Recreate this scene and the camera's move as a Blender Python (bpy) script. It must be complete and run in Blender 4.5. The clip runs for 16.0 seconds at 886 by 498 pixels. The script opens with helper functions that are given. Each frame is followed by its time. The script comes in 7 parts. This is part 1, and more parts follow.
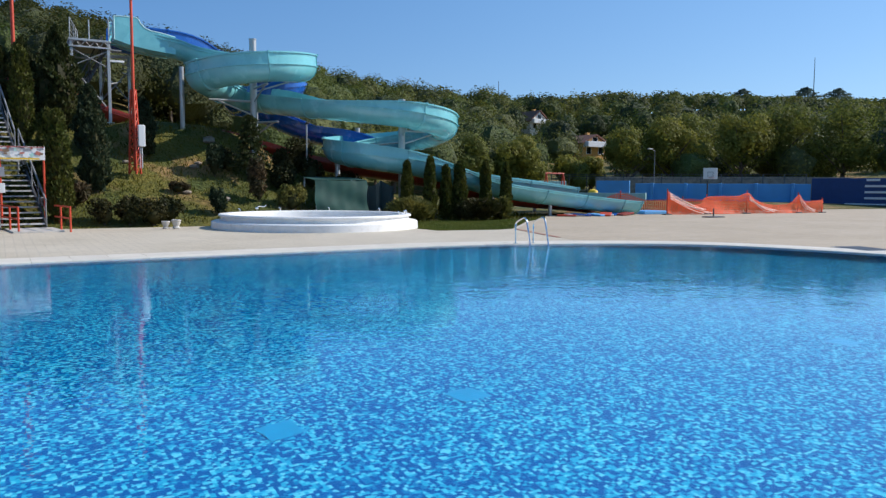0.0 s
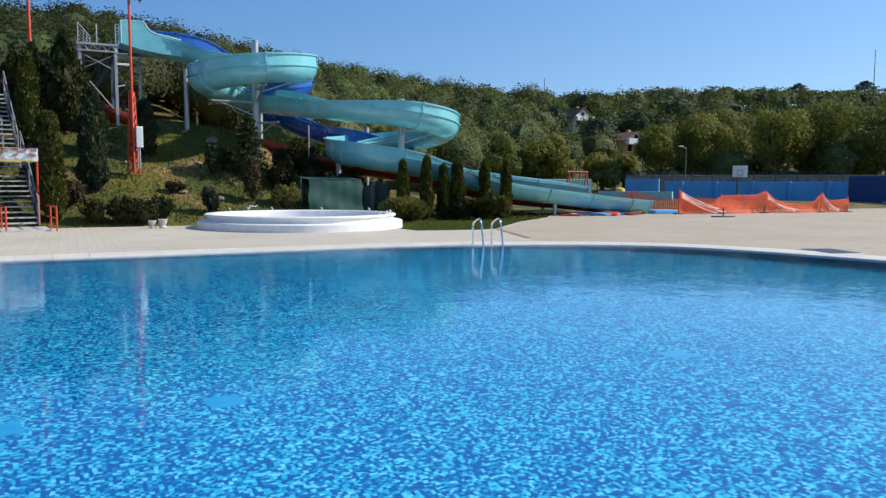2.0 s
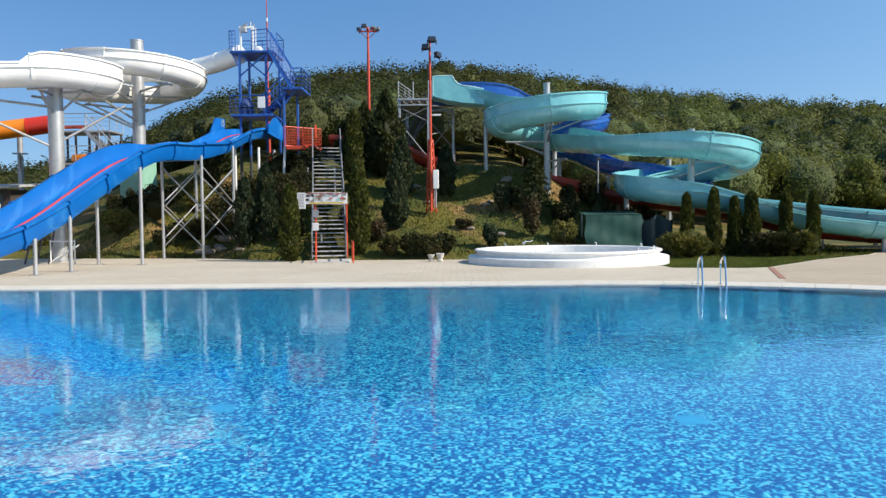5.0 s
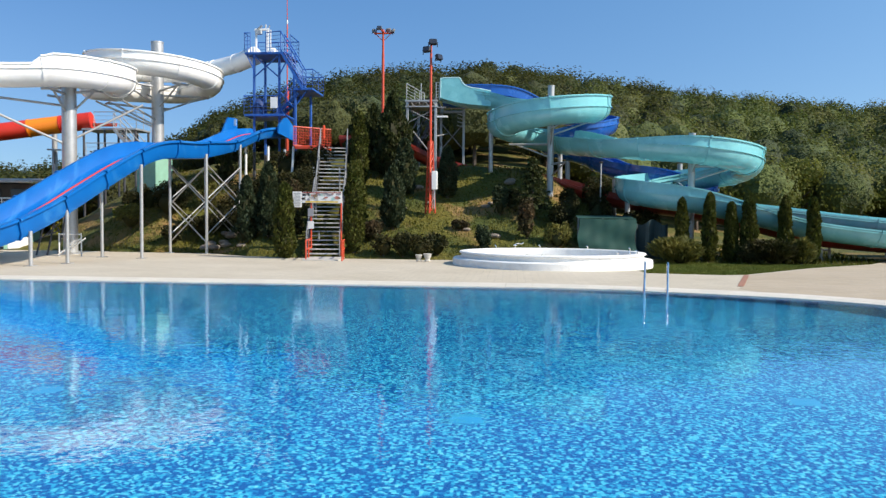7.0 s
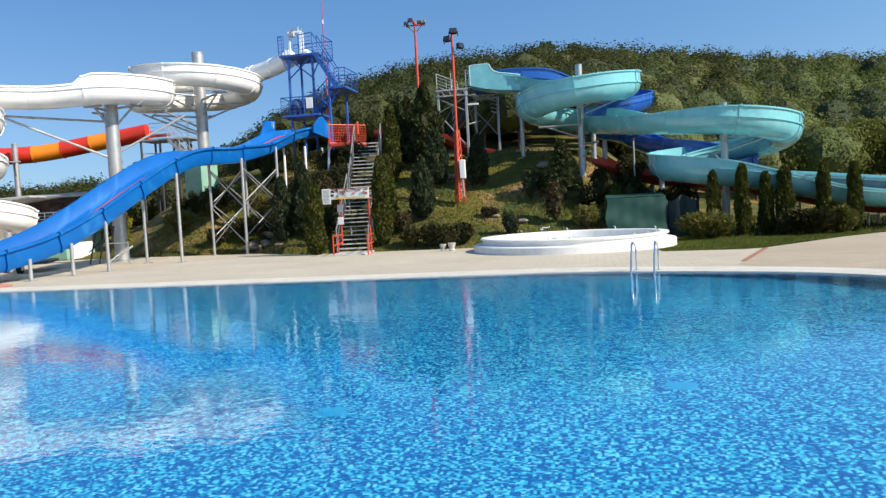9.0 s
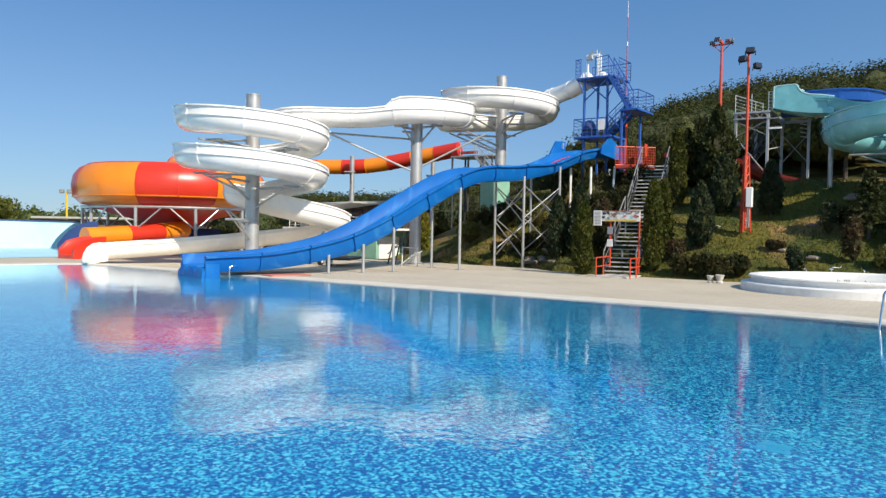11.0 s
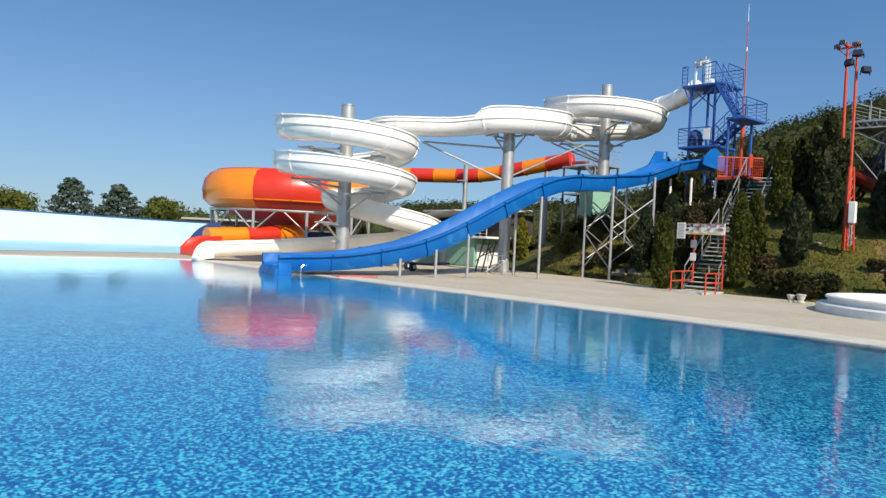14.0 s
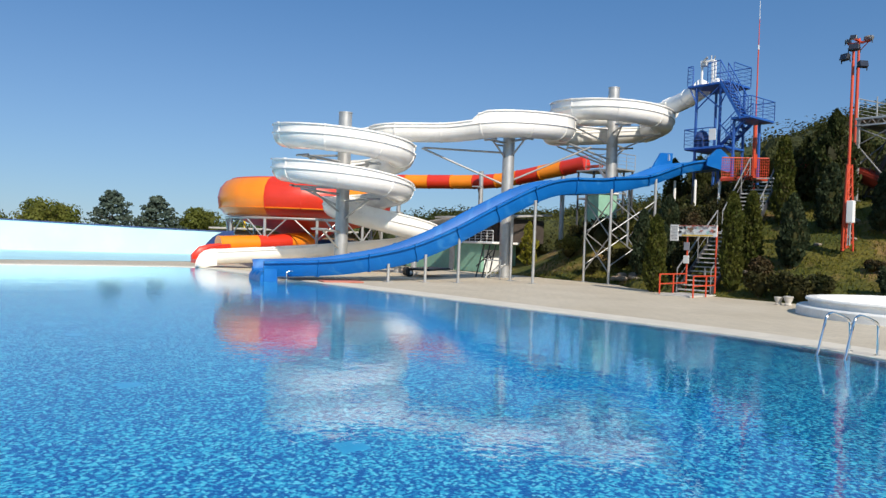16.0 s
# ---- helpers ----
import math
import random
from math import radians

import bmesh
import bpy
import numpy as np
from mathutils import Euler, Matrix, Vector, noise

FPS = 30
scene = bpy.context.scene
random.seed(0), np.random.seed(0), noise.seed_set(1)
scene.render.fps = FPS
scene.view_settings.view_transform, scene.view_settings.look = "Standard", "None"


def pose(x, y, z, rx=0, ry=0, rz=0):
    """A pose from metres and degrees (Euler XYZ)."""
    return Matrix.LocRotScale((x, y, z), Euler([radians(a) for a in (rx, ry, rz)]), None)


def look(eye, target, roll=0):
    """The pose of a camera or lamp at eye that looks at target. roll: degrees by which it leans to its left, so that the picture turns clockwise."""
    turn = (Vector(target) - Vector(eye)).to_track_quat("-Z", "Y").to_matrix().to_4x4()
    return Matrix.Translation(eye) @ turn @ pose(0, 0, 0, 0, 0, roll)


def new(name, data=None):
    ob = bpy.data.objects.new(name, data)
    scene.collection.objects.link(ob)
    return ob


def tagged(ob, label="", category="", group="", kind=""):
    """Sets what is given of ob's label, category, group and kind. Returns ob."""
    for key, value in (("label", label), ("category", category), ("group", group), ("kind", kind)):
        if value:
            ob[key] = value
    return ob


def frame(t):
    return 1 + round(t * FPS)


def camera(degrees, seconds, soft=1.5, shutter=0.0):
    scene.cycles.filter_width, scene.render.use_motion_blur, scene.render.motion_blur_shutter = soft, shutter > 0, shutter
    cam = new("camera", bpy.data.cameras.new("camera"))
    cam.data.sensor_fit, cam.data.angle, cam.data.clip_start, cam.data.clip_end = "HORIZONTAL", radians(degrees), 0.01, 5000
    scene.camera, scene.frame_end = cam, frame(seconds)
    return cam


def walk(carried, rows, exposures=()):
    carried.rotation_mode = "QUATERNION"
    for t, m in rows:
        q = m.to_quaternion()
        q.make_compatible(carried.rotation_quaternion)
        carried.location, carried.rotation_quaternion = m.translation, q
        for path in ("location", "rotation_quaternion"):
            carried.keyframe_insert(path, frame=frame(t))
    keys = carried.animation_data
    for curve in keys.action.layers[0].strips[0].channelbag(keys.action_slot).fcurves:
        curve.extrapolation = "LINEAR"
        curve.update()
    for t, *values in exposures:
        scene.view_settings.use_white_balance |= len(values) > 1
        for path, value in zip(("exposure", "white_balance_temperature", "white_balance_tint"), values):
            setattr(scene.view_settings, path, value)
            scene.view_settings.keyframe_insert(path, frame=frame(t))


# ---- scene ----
cam = camera(60.7, 16.0, 1.4)
PATH = [
    (0, (-5.45, 1.973, 1.424), (-4.444, 3.693, 1.257), 0.3),
    (0.5, (-4.95, 1.738, 1.506), (-3.986, 3.487, 1.397), 0.2),
    (1, (-4.412, 1.507, 1.563), (-3.565, 3.315, 1.446), 1.0),
    (1.5, (-3.887, 1.096, 1.555), (-2.947, 2.855, 1.41), 1.4),
    (2, (-3.358, 0.943, 1.493), (-2.474, 2.728, 1.32), 0.2),
    (2.5, (-2.869, 0.778, 1.6), (-2.027, 2.579, 1.389), -0.1),
    (3, (-2.358, 0.6, 1.462), (-1.628, 2.457, 1.329), -0.1),
    (3.5, (-1.978, 0.39, 1.525), (-1.533, 2.339, 1.497), 1.1),
    (4, (-1.425, 0.156, 1.59), (-1.22, 2.145, 1.536), -1.2),
    (4.5, (-0.9, 0.087, 1.667), (-0.971, 2.085, 1.609), -1.2),
    (5, (-0.058, -0.097, 1.58), (-0.09, 1.901, 1.497), -0.6),
    (5.2, (0.169, -0.139, 1.589), (0.234, 1.858, 1.501), -0.1),
    (7.3, (2.698, -0.366, 1.602), (2.51, 1.624, 1.52), 0.5),
    (7.5, (2.895, -0.413, 1.597), (2.746, 1.578, 1.475), 0.6),
    (8, (3.337, -0.361, 1.713), (3.162, 1.621, 1.514), 1.0),
    (8.2, (3.539, -0.349, 1.717), (3.301, 1.633, 1.596), -0.5),
    (10.3, (6.056, -0.012, 1.593), (5.27, 1.82, 1.436), 1.7),
    (10.5, (6.249, -0.003, 1.6), (5.286, 1.749, 1.547), 1.5),
    (11, (6.754, 0.217, 1.663), (5.596, 1.847, 1.614), 1.0),
    (11.5, (7.21, 0.456, 1.737), (5.886, 1.954, 1.673), 2.0),
    (12, (7.724, 0.695, 1.683), (6.352, 2.149, 1.655), 0.8),
    (12.5, (8.14, 0.936, 1.64), (6.788, 2.409, 1.576), 3.4),
    (13, (8.609, 1.299, 1.606), (7.242, 2.755, 1.493), 1.0),
    (13.5, (8.997, 1.633, 1.639), (7.59, 3.051, 1.56), 1.2),
    (14, (9.374, 2.084, 1.61), (7.908, 3.445, 1.577), 2.7),
    (14.5, (9.79, 2.489, 1.617), (8.303, 3.821, 1.506), 2.2),
    (15, (10.187, 3.047, 1.585), (8.692, 4.371, 1.477), 2.9),
    (15.5, (10.597, 3.458, 1.518), (9.107, 4.79, 1.444), 2.2),
    (16, (10.867, 3.808, 1.58), (9.318, 5.073, 1.563), 2.1),
]
walk(cam, [(t, look(eye, target, roll)) for t, eye, target, roll in PATH],
     [(0, 0.10, 6150, 12), (1.5, 0.15, 6200, 12), (3.5, 0.25, 6350, 11), (5, 0.33, 6650, 10), (8, 0.38, 6650, 10), (10.5, 0.26, 6850, 10), (12, 0.10, 6850, 10), (16, 0.06, 6800, 10)])

# ---- light ----
SUN_AZ, SUN_EL = radians(106), radians(36)
world = bpy.data.worlds.new("sky")
scene.world = world
world.use_nodes = True
wn = world.node_tree.nodes
sky = wn.new("ShaderNodeTexSky")
sky.sky_type, sky.sun_disc = "NISHITA", False
sky.sun_elevation, sky.sun_rotation = SUN_EL, SUN_AZ
sky.altitude, sky.air_density, sky.dust_density, sky.ozone_density = 120, 1.0, 0.1, 3.5
clear = wn.new("ShaderNodeMix")
clear.data_type, clear.blend_type = "RGBA", "MULTIPLY"
clear.inputs["Factor"].default_value, clear.inputs["B"].default_value = 1.0, (0.72, 0.82, 0.96, 1)
world.node_tree.links.new(sky.outputs[0], clear.inputs["A"])
even = wn.new("ShaderNodeMix")
even.data_type = "RGBA"
even.inputs["Factor"].default_value, even.inputs["B"].default_value = 0.36, (0.85, 2.95, 6.3, 1)
world.node_tree.links.new(clear.outputs["Result"], even.inputs["A"])
sun_way = Vector((math.sin(SUN_AZ) * math.cos(SUN_EL), math.cos(SUN_AZ) * math.cos(SUN_EL), math.sin(SUN_EL)))
# haze brightens the side of the sky on which the sun stands
sky_way, toward, glow, haze = wn.new("ShaderNodeTexCoord"), wn.new("ShaderNodeVectorMath"), wn.new("ShaderNodeMapRange"), wn.new("ShaderNodeMix")
toward.operation = "DOT_PRODUCT"
toward.inputs[1].default_value = sun_way
world.node_tree.links.new(sky_way.outputs["Generated"], toward.inputs[0])
glow.interpolation_type = "SMOOTHSTEP"
glow.inputs["From Min"].default_value, glow.inputs["From Max"].default_value = -0.55, 0.95
world.node_tree.links.new(toward.outputs["Value"], glow.inputs["Value"])
haze.data_type, haze.blend_type = "RGBA", "MULTIPLY"
haze.inputs["Factor"].default_value = 1.0
tone = wn.new("ShaderNodeMix")
tone.data_type = "RGBA"
tone.inputs["A"].default_value, tone.inputs["B"].default_value = (0.80, 0.90, 0.98, 1), (1.85, 1.58, 1.36, 1)
world.node_tree.links.new(glow.outputs["Result"], tone.inputs["Factor"])
world.node_tree.links.new(even.outputs["Result"], haze.inputs["A"])
world.node_tree.links.new(tone.outputs["Result"], haze.inputs["B"])
# and pales the sky towards the horizon, most over the open valley to the west
height, low, veil = wn.new("ShaderNodeSeparateXYZ"), wn.new("ShaderNodeMapRange"), wn.new("ShaderNodeMix")
world.node_tree.links.new(sky_way.outputs["Generated"], height.inputs[0])
low.interpolation_type = "SMOOTHSTEP"
low.inputs["From Min"].default_value, low.inputs["From Max"].default_value = 0.38, 0.0
low.inputs["To Max"].default_value = 0.20
valley, share = wn.new("ShaderNodeMapRange"), wn.new("ShaderNodeMath")
valley.interpolation_type = "SMOOTHSTEP"
valley.inputs["From Min"].default_value, valley.inputs["From Max"].default_value = 0.1, -0.9
valley.inputs["To Min"].default_value = 0.3
share.operation = "MULTIPLY"
world.node_tree.links.new(height.outputs["Z"], low.inputs["Value"])
veil.data_type = "RGBA"
veil.inputs["B"].default_value = (5.4, 7.3, 9.2, 1)
world.node_tree.links.new(height.outputs["X"], valley.inputs["Value"])
world.node_tree.links.new(low.outputs["Result"], share.inputs[0])
world.node_tree.links.new(valley.outputs["Result"], share.inputs[1])
world.node_tree.links.new(share.outputs[0], veil.inputs["Factor"])
world.node_tree.links.new(haze.outputs["Result"], veil.inputs["A"])
world.node_tree.links.new(veil.outputs["Result"], wn["Background"].inputs[0])
wn["Background"].inputs[1].default_value = 0.096
sun = new("sun", bpy.data.lights.new("sun", "SUN"))
sun.data.energy, sun.data.angle, sun.data.color = 5.0, radians(0.53), (1.0, 0.94, 0.85)
sun.matrix_world = look(sun_way * 60, (0, 0, 0))


# ---- materials ----
def mat(name, colour, rough=0.5, metal=0.0, vary=0.12, scale=3.0, fine=40.0, bump=0.1, depth=0.01, dirt=None, dirt_amount=0.0, coat=0.0,
        island=0.0, piece=0.0, detail=6.0):
    """A surface of one base colour with broad and fine variation, optional stains and relief."""
    m = bpy.data.materials.new(name)
    m.use_nodes = True
    n, l = m.node_tree.nodes, m.node_tree.links
    b = n["Principled BSDF"]
    b.inputs["Roughness"].default_value, b.inputs["Metallic"].default_value = rough, metal
    b.inputs["Coat Weight"].default_value = coat
    co = n.new("ShaderNodeTexCoord")
    big, small = n.new("ShaderNodeTexNoise"), n.new("ShaderNodeTexNoise")
    big.inputs["Scale"].default_value, big.inputs["Detail"].default_value = scale, detail
    small.inputs["Scale"].default_value, small.inputs["Detail"].default_value = fine, 4
    geo = n.new("ShaderNodeNewGeometry")
    for k in (big, small):
        l.new(geo.outputs["Position"], k.inputs["Vector"])
    add = n.new("ShaderNodeMath")
    add.operation = "MULTIPLY_ADD"
    l.new(small.outputs["Fac"], add.inputs[0])
    add.inputs[1].default_value = 0.5
    l.new(big.outputs["Fac"], add.inputs[2])
    rng = n.new("ShaderNodeMapRange")
    rng.inputs["From Min"].default_value, rng.inputs["From Max"].default_value = 0.45, 1.05
    rng.inputs["To Min"].default_value, rng.inputs["To Max"].default_value = 1 - vary * 1.5, 1 + vary * 1.5
    l.new(add.outputs[0], rng.inputs["Value"])
    value = rng.outputs["Result"]
    for amount, output in ((island, geo.outputs["Random Per Island"]), (piece, n.new("ShaderNodeObjectInfo").outputs["Random"])):
        if amount:
            r2, mul = n.new("ShaderNodeMapRange"), n.new("ShaderNodeMath")
            r2.inputs["To Min"].default_value, r2.inputs["To Max"].default_value = 1 - amount, 1 + amount
            l.new(output, r2.inputs["Value"])
            mul.operation = "MULTIPLY"
            l.new(value, mul.inputs[0])
            l.new(r2.outputs["Result"], mul.inputs[1])
            value = mul.outputs[0]
    base = n.new("ShaderNodeMix")
    base.data_type, base.blend_type = "RGBA", "MULTIPLY"
    base.inputs["Factor"].default_value = 1.0
    base.inputs["A"].default_value = (*colour, 1)
    l.new(value, base.inputs["B"])
    out = base.outputs["Result"]
    if dirt:
        st = n.new("ShaderNodeTexNoise")
        st.inputs["Scale"].default_value, st.inputs["Detail"].default_value, st.inputs["Roughness"].default_value = scale * 1.7, 8, 0.65
        l.new(geo.outputs["Position"], st.inputs["Vector"])
        r3, mx = n.new("ShaderNodeMapRange"), n.new("ShaderNodeMix")
        r3.inputs["From Min"].default_value, r3.inputs["From Max"].default_value = 0.5, 0.72
        r3.inputs["To Max"].default_value = dirt_amount
        l.new(st.outputs["Fac"], r3.inputs["Value"])
        mx.data_type = "RGBA"
        l.new(r3.outputs["Result"], mx.inputs["Factor"])
        l.new(out, mx.inputs["A"])
        mx.inputs["B"].default_value = (*dirt, 1)
        out = mx.outputs["Result"]
    l.new(out, b.inputs["Base Color"])
    if bump:
        bp = n.new("ShaderNodeBump")
        bp.inputs["Strength"].default_value, bp.inputs["Distance"].default_value = bump, depth
        l.new(small.outputs["Fac"], bp.inputs["Height"])
        l.new(bp.outputs["Normal"], b.inputs["Normal"])
    rr = n.new("ShaderNodeMapRange")
    rr.inputs["To Min"].default_value, rr.inputs["To Max"].default_value = max(rough - 0.08, 0.02), min(rough + 0.1, 1)
    l.new(big.outputs["Fac"], rr.inputs["Value"])
    l.new(rr.outputs["Result"], b.inputs["Roughness"])
    return m


def leaves(name, colour, second, scale=0.6, spread=0.35, pass_light=0.3):
    """Foliage: each leaf of its own tone, in drifts of two colours, letting some light through."""
    m = bpy.data.materials.new(name)
    m.use_nodes = True
    n, l = m.node_tree.nodes, m.node_tree.links
    geo, ns, mx = n.new("ShaderNodeNewGeometry"), n.new("ShaderNodeTexNoise"), n.new("ShaderNodeMix")
    ns.inputs["Scale"].default_value, ns.inputs["Detail"].default_value = scale, 3
    l.new(geo.outputs["Position"], ns.inputs["Vector"])
    r = n.new("ShaderNodeMapRange")
    r.inputs["From Min"].default_value, r.inputs["From Max"].default_value = 0.35, 0.65
    l.new(ns.outputs["Fac"], r.inputs["Value"])
    mx.data_type = "RGBA"
    l.new(r.outputs["Result"], mx.inputs["Factor"])
    mx.inputs["A"].default_value, mx.inputs["B"].default_value = (*colour, 1), (*second, 1)
    r2, mul = n.new("ShaderNodeMapRange"), n.new("ShaderNodeMix")
    r2.inputs["To Min"].default_value, r2.inputs["To Max"].default_value = 1 - spread, 1 + spread
    l.new(geo.outputs["Random Per Island"], r2.inputs["Value"])
    mul.data_type, mul.blend_type = "RGBA", "MULTIPLY"
    mul.inputs["Factor"].default_value = 1
    l.new(mx.outputs["Result"], mul.inputs["A"])
    l.new(r2.outputs["Result"], mul.inputs["B"])
    b = n["Principled BSDF"]
    b.inputs["Roughness"].default_value = 0.7
    b.inputs["Specular IOR Level"].default_value = 0.25
    l.new(mul.outputs["Result"], b.inputs["Base Color"])
    tr, ms = n.new("ShaderNodeBsdfTranslucent"), n.new("ShaderNodeMixShader")
    l.new(mul.outputs["Result"], tr.inputs["Color"])
    ms.inputs[0].default_value = pass_light
    l.new(b.outputs[0], ms.inputs[1])
    l.new(tr.outputs[0], ms.inputs[2])
    l.new(ms.outputs[0], n["Material Output"].inputs[0])
    return m


def ramp_mat(name, build, rough=0.6):
    """A material whose colour build(nodes, links, position) returns as a socket."""
    m = bpy.data.materials.new(name)
    m.use_nodes = True
    n, l = m.node_tree.nodes, m.node_tree.links
    geo = n.new("ShaderNodeNewGeometry")
    b = n["Principled BSDF"]
    b.inputs["Roughness"].default_value = rough
    l.new(build(n, l, geo.outputs["Position"], b), b.inputs["Base Color"])
    return m


def noise_fac(n, l, pos, scale, lo, hi, detail=6):
    t, r = n.new("ShaderNodeTexNoise"), n.new("ShaderNodeMapRange")
    t.inputs["Scale"].default_value, t.inputs["Detail"].default_value = scale, detail
    l.new(pos, t.inputs["Vector"])
    r.inputs["From Min"].default_value, r.inputs["From Max"].default_value = lo, hi
    l.new(t.outputs["Fac"], r.inputs["Value"])
    return r.outputs["Result"]


def mix(n, l, fac, a, b, mode="MIX"):
    m = n.new("ShaderNodeMix")
    m.data_type, m.blend_type = "RGBA", mode
    for key, v in (("Factor", fac), ("A", a), ("B", b)):
        if isinstance(v, (int, float)):
            m.inputs[key].default_value = v
        elif isinstance(v, tuple):
            m.inputs[key].default_value = (*v, 1)
        else:
            l.new(v, m.inputs[key])
    return m.outputs["Result"]


def mosaic(n, l, pos, b):
    """Square glass tiles of mixed blues with pale joints."""
    sc = n.new("ShaderNodeVectorMath")
    sc.operation = "SCALE"
    sc.inputs["Scale"].default_value = 1 / 0.026
    l.new(pos, sc.inputs[0])
    fl, wh = n.new("ShaderNodeVectorMath"), n.new("ShaderNodeTexWhiteNoise")
    fl.operation = "FLOOR"
    l.new(sc.outputs[0], fl.inputs[0])
    l.new(fl.outputs[0], wh.inputs["Vector"])
    cr = n.new("ShaderNodeValToRGB")
    cr.color_ramp.interpolation = "CONSTANT"
    e = cr.color_ramp.elements
    e[0].color = (0.001, 0.080, 0.272, 1)
    e[1].position, e[1].color = 0.44, (0.005, 0.165, 0.37, 1)
    for p, c in ((0.60, (0.022, 0.33, 0.52)), (0.80, (0.07, 0.47, 0.61)), (0.92, (0.135, 0.545, 0.665))):
        k = e.new(p)
        k.color = (*c, 1)
    l.new(wh.outputs["Value"], cr.inputs["Fac"])
    return mix(n, l, noise_fac(n, l, pos, 0.5, 0.3, 0.7), cr.outputs["Color"], (0.85, 0.90, 0.96), "MULTIPLY")


def worn_blue(n, l, pos, b):
    """Blue gelcoat, paler where riders and water have worn long streaks into it."""
    st = n.new("ShaderNodeVectorMath")
    st.operation = "MULTIPLY"
    st.inputs[1].default_value = (5.0, 0.55, 0.55)
    l.new(pos, st.inputs[0])
    c = mix(n, l, noise_fac(n, l, pos, 1.3, 0.35, 0.7), (0.0012, 0.105, 0.37), (0.002, 0.125, 0.42))
    c = mix(n, l, noise_fac(n, l, st.outputs[0], 1.0, 0.56, 0.78, 8), c, (0.045, 0.23, 0.51))
    c = mix(n, l, noise_fac(n, l, pos, 0.45, 0.6, 0.7), c, (0.010, 0.15, 0.43))
    b.inputs["Specular IOR Level"].default_value = 0.22
    return c


def paving(n, l, pos, b, light=(0.53, 0.455, 0.345), pale=(0.585, 0.505, 0.385)):
    """Beige concrete pavers with narrow joints and stains."""
    br = n.new("ShaderNodeTexBrick")
    l.new(pos, br.inputs["Vector"])
    br.inputs["Scale"].default_value = 1.0
    br.inputs["Brick Width"].default_value, br.inputs["Row Height"].default_value = 0.4, 0.2
    br.inputs["Mortar Size"].default_value, br.inputs["Mortar Smooth"].default_value = 0.008, 0.3
    br.inputs["Color1"].default_value, br.inputs["Color2"].default_value = (*light, 1), (*pale, 1)
    br.inputs["Mortar"].default_value = (0.36, 0.31, 0.25, 1)
    c = mix(n, l, noise_fac(n, l, pos, 0.35, 0.35, 0.75), br.outputs["Color"], (0.87, 0.85, 0.81), "MULTIPLY")
    c = mix(n, l, noise_fac(n, l, pos, 2.2, 0.6, 0.85), c, (0.48, 0.41, 0.32))
    bp = n.new("ShaderNodeBump")
    bp.inputs["Strength"].default_value, bp.inputs["Distance"].default_value = 0.3, 0.004
    l.new(br.outputs["Fac"], bp.inputs["Height"])
    bp.invert = True
    l.new(bp.outputs["Normal"], b.inputs["Normal"])
    return c


def soil(n, l, pos, b):
    """Rough grass over earth with bare patches."""
    c = mix(n, l, noise_fac(n, l, pos, 0.55, 0.35, 0.65), (0.056, 0.070, 0.006), (0.136, 0.112, 0.010))
    c = mix(n, l, noise_fac(n, l, pos, 9, 0.3, 0.7), c, (0.75, 0.8, 0.6), "MULTIPLY")
    c = mix(n, l, noise_fac(n, l, pos, 0.5, 0.52, 0.64), c, (0.25, 0.15, 0.05))
    bp = n.new("ShaderNodeBump")
    bp.inputs["Strength"].default_value, bp.inputs["Distance"].default_value = 0.8, 0.12
    l.new(noise_fac(n, l, pos, 7, 0.2, 0.8), bp.inputs["Height"])
    l.new(bp.outputs["Normal"], b.inputs["Normal"])
    return c


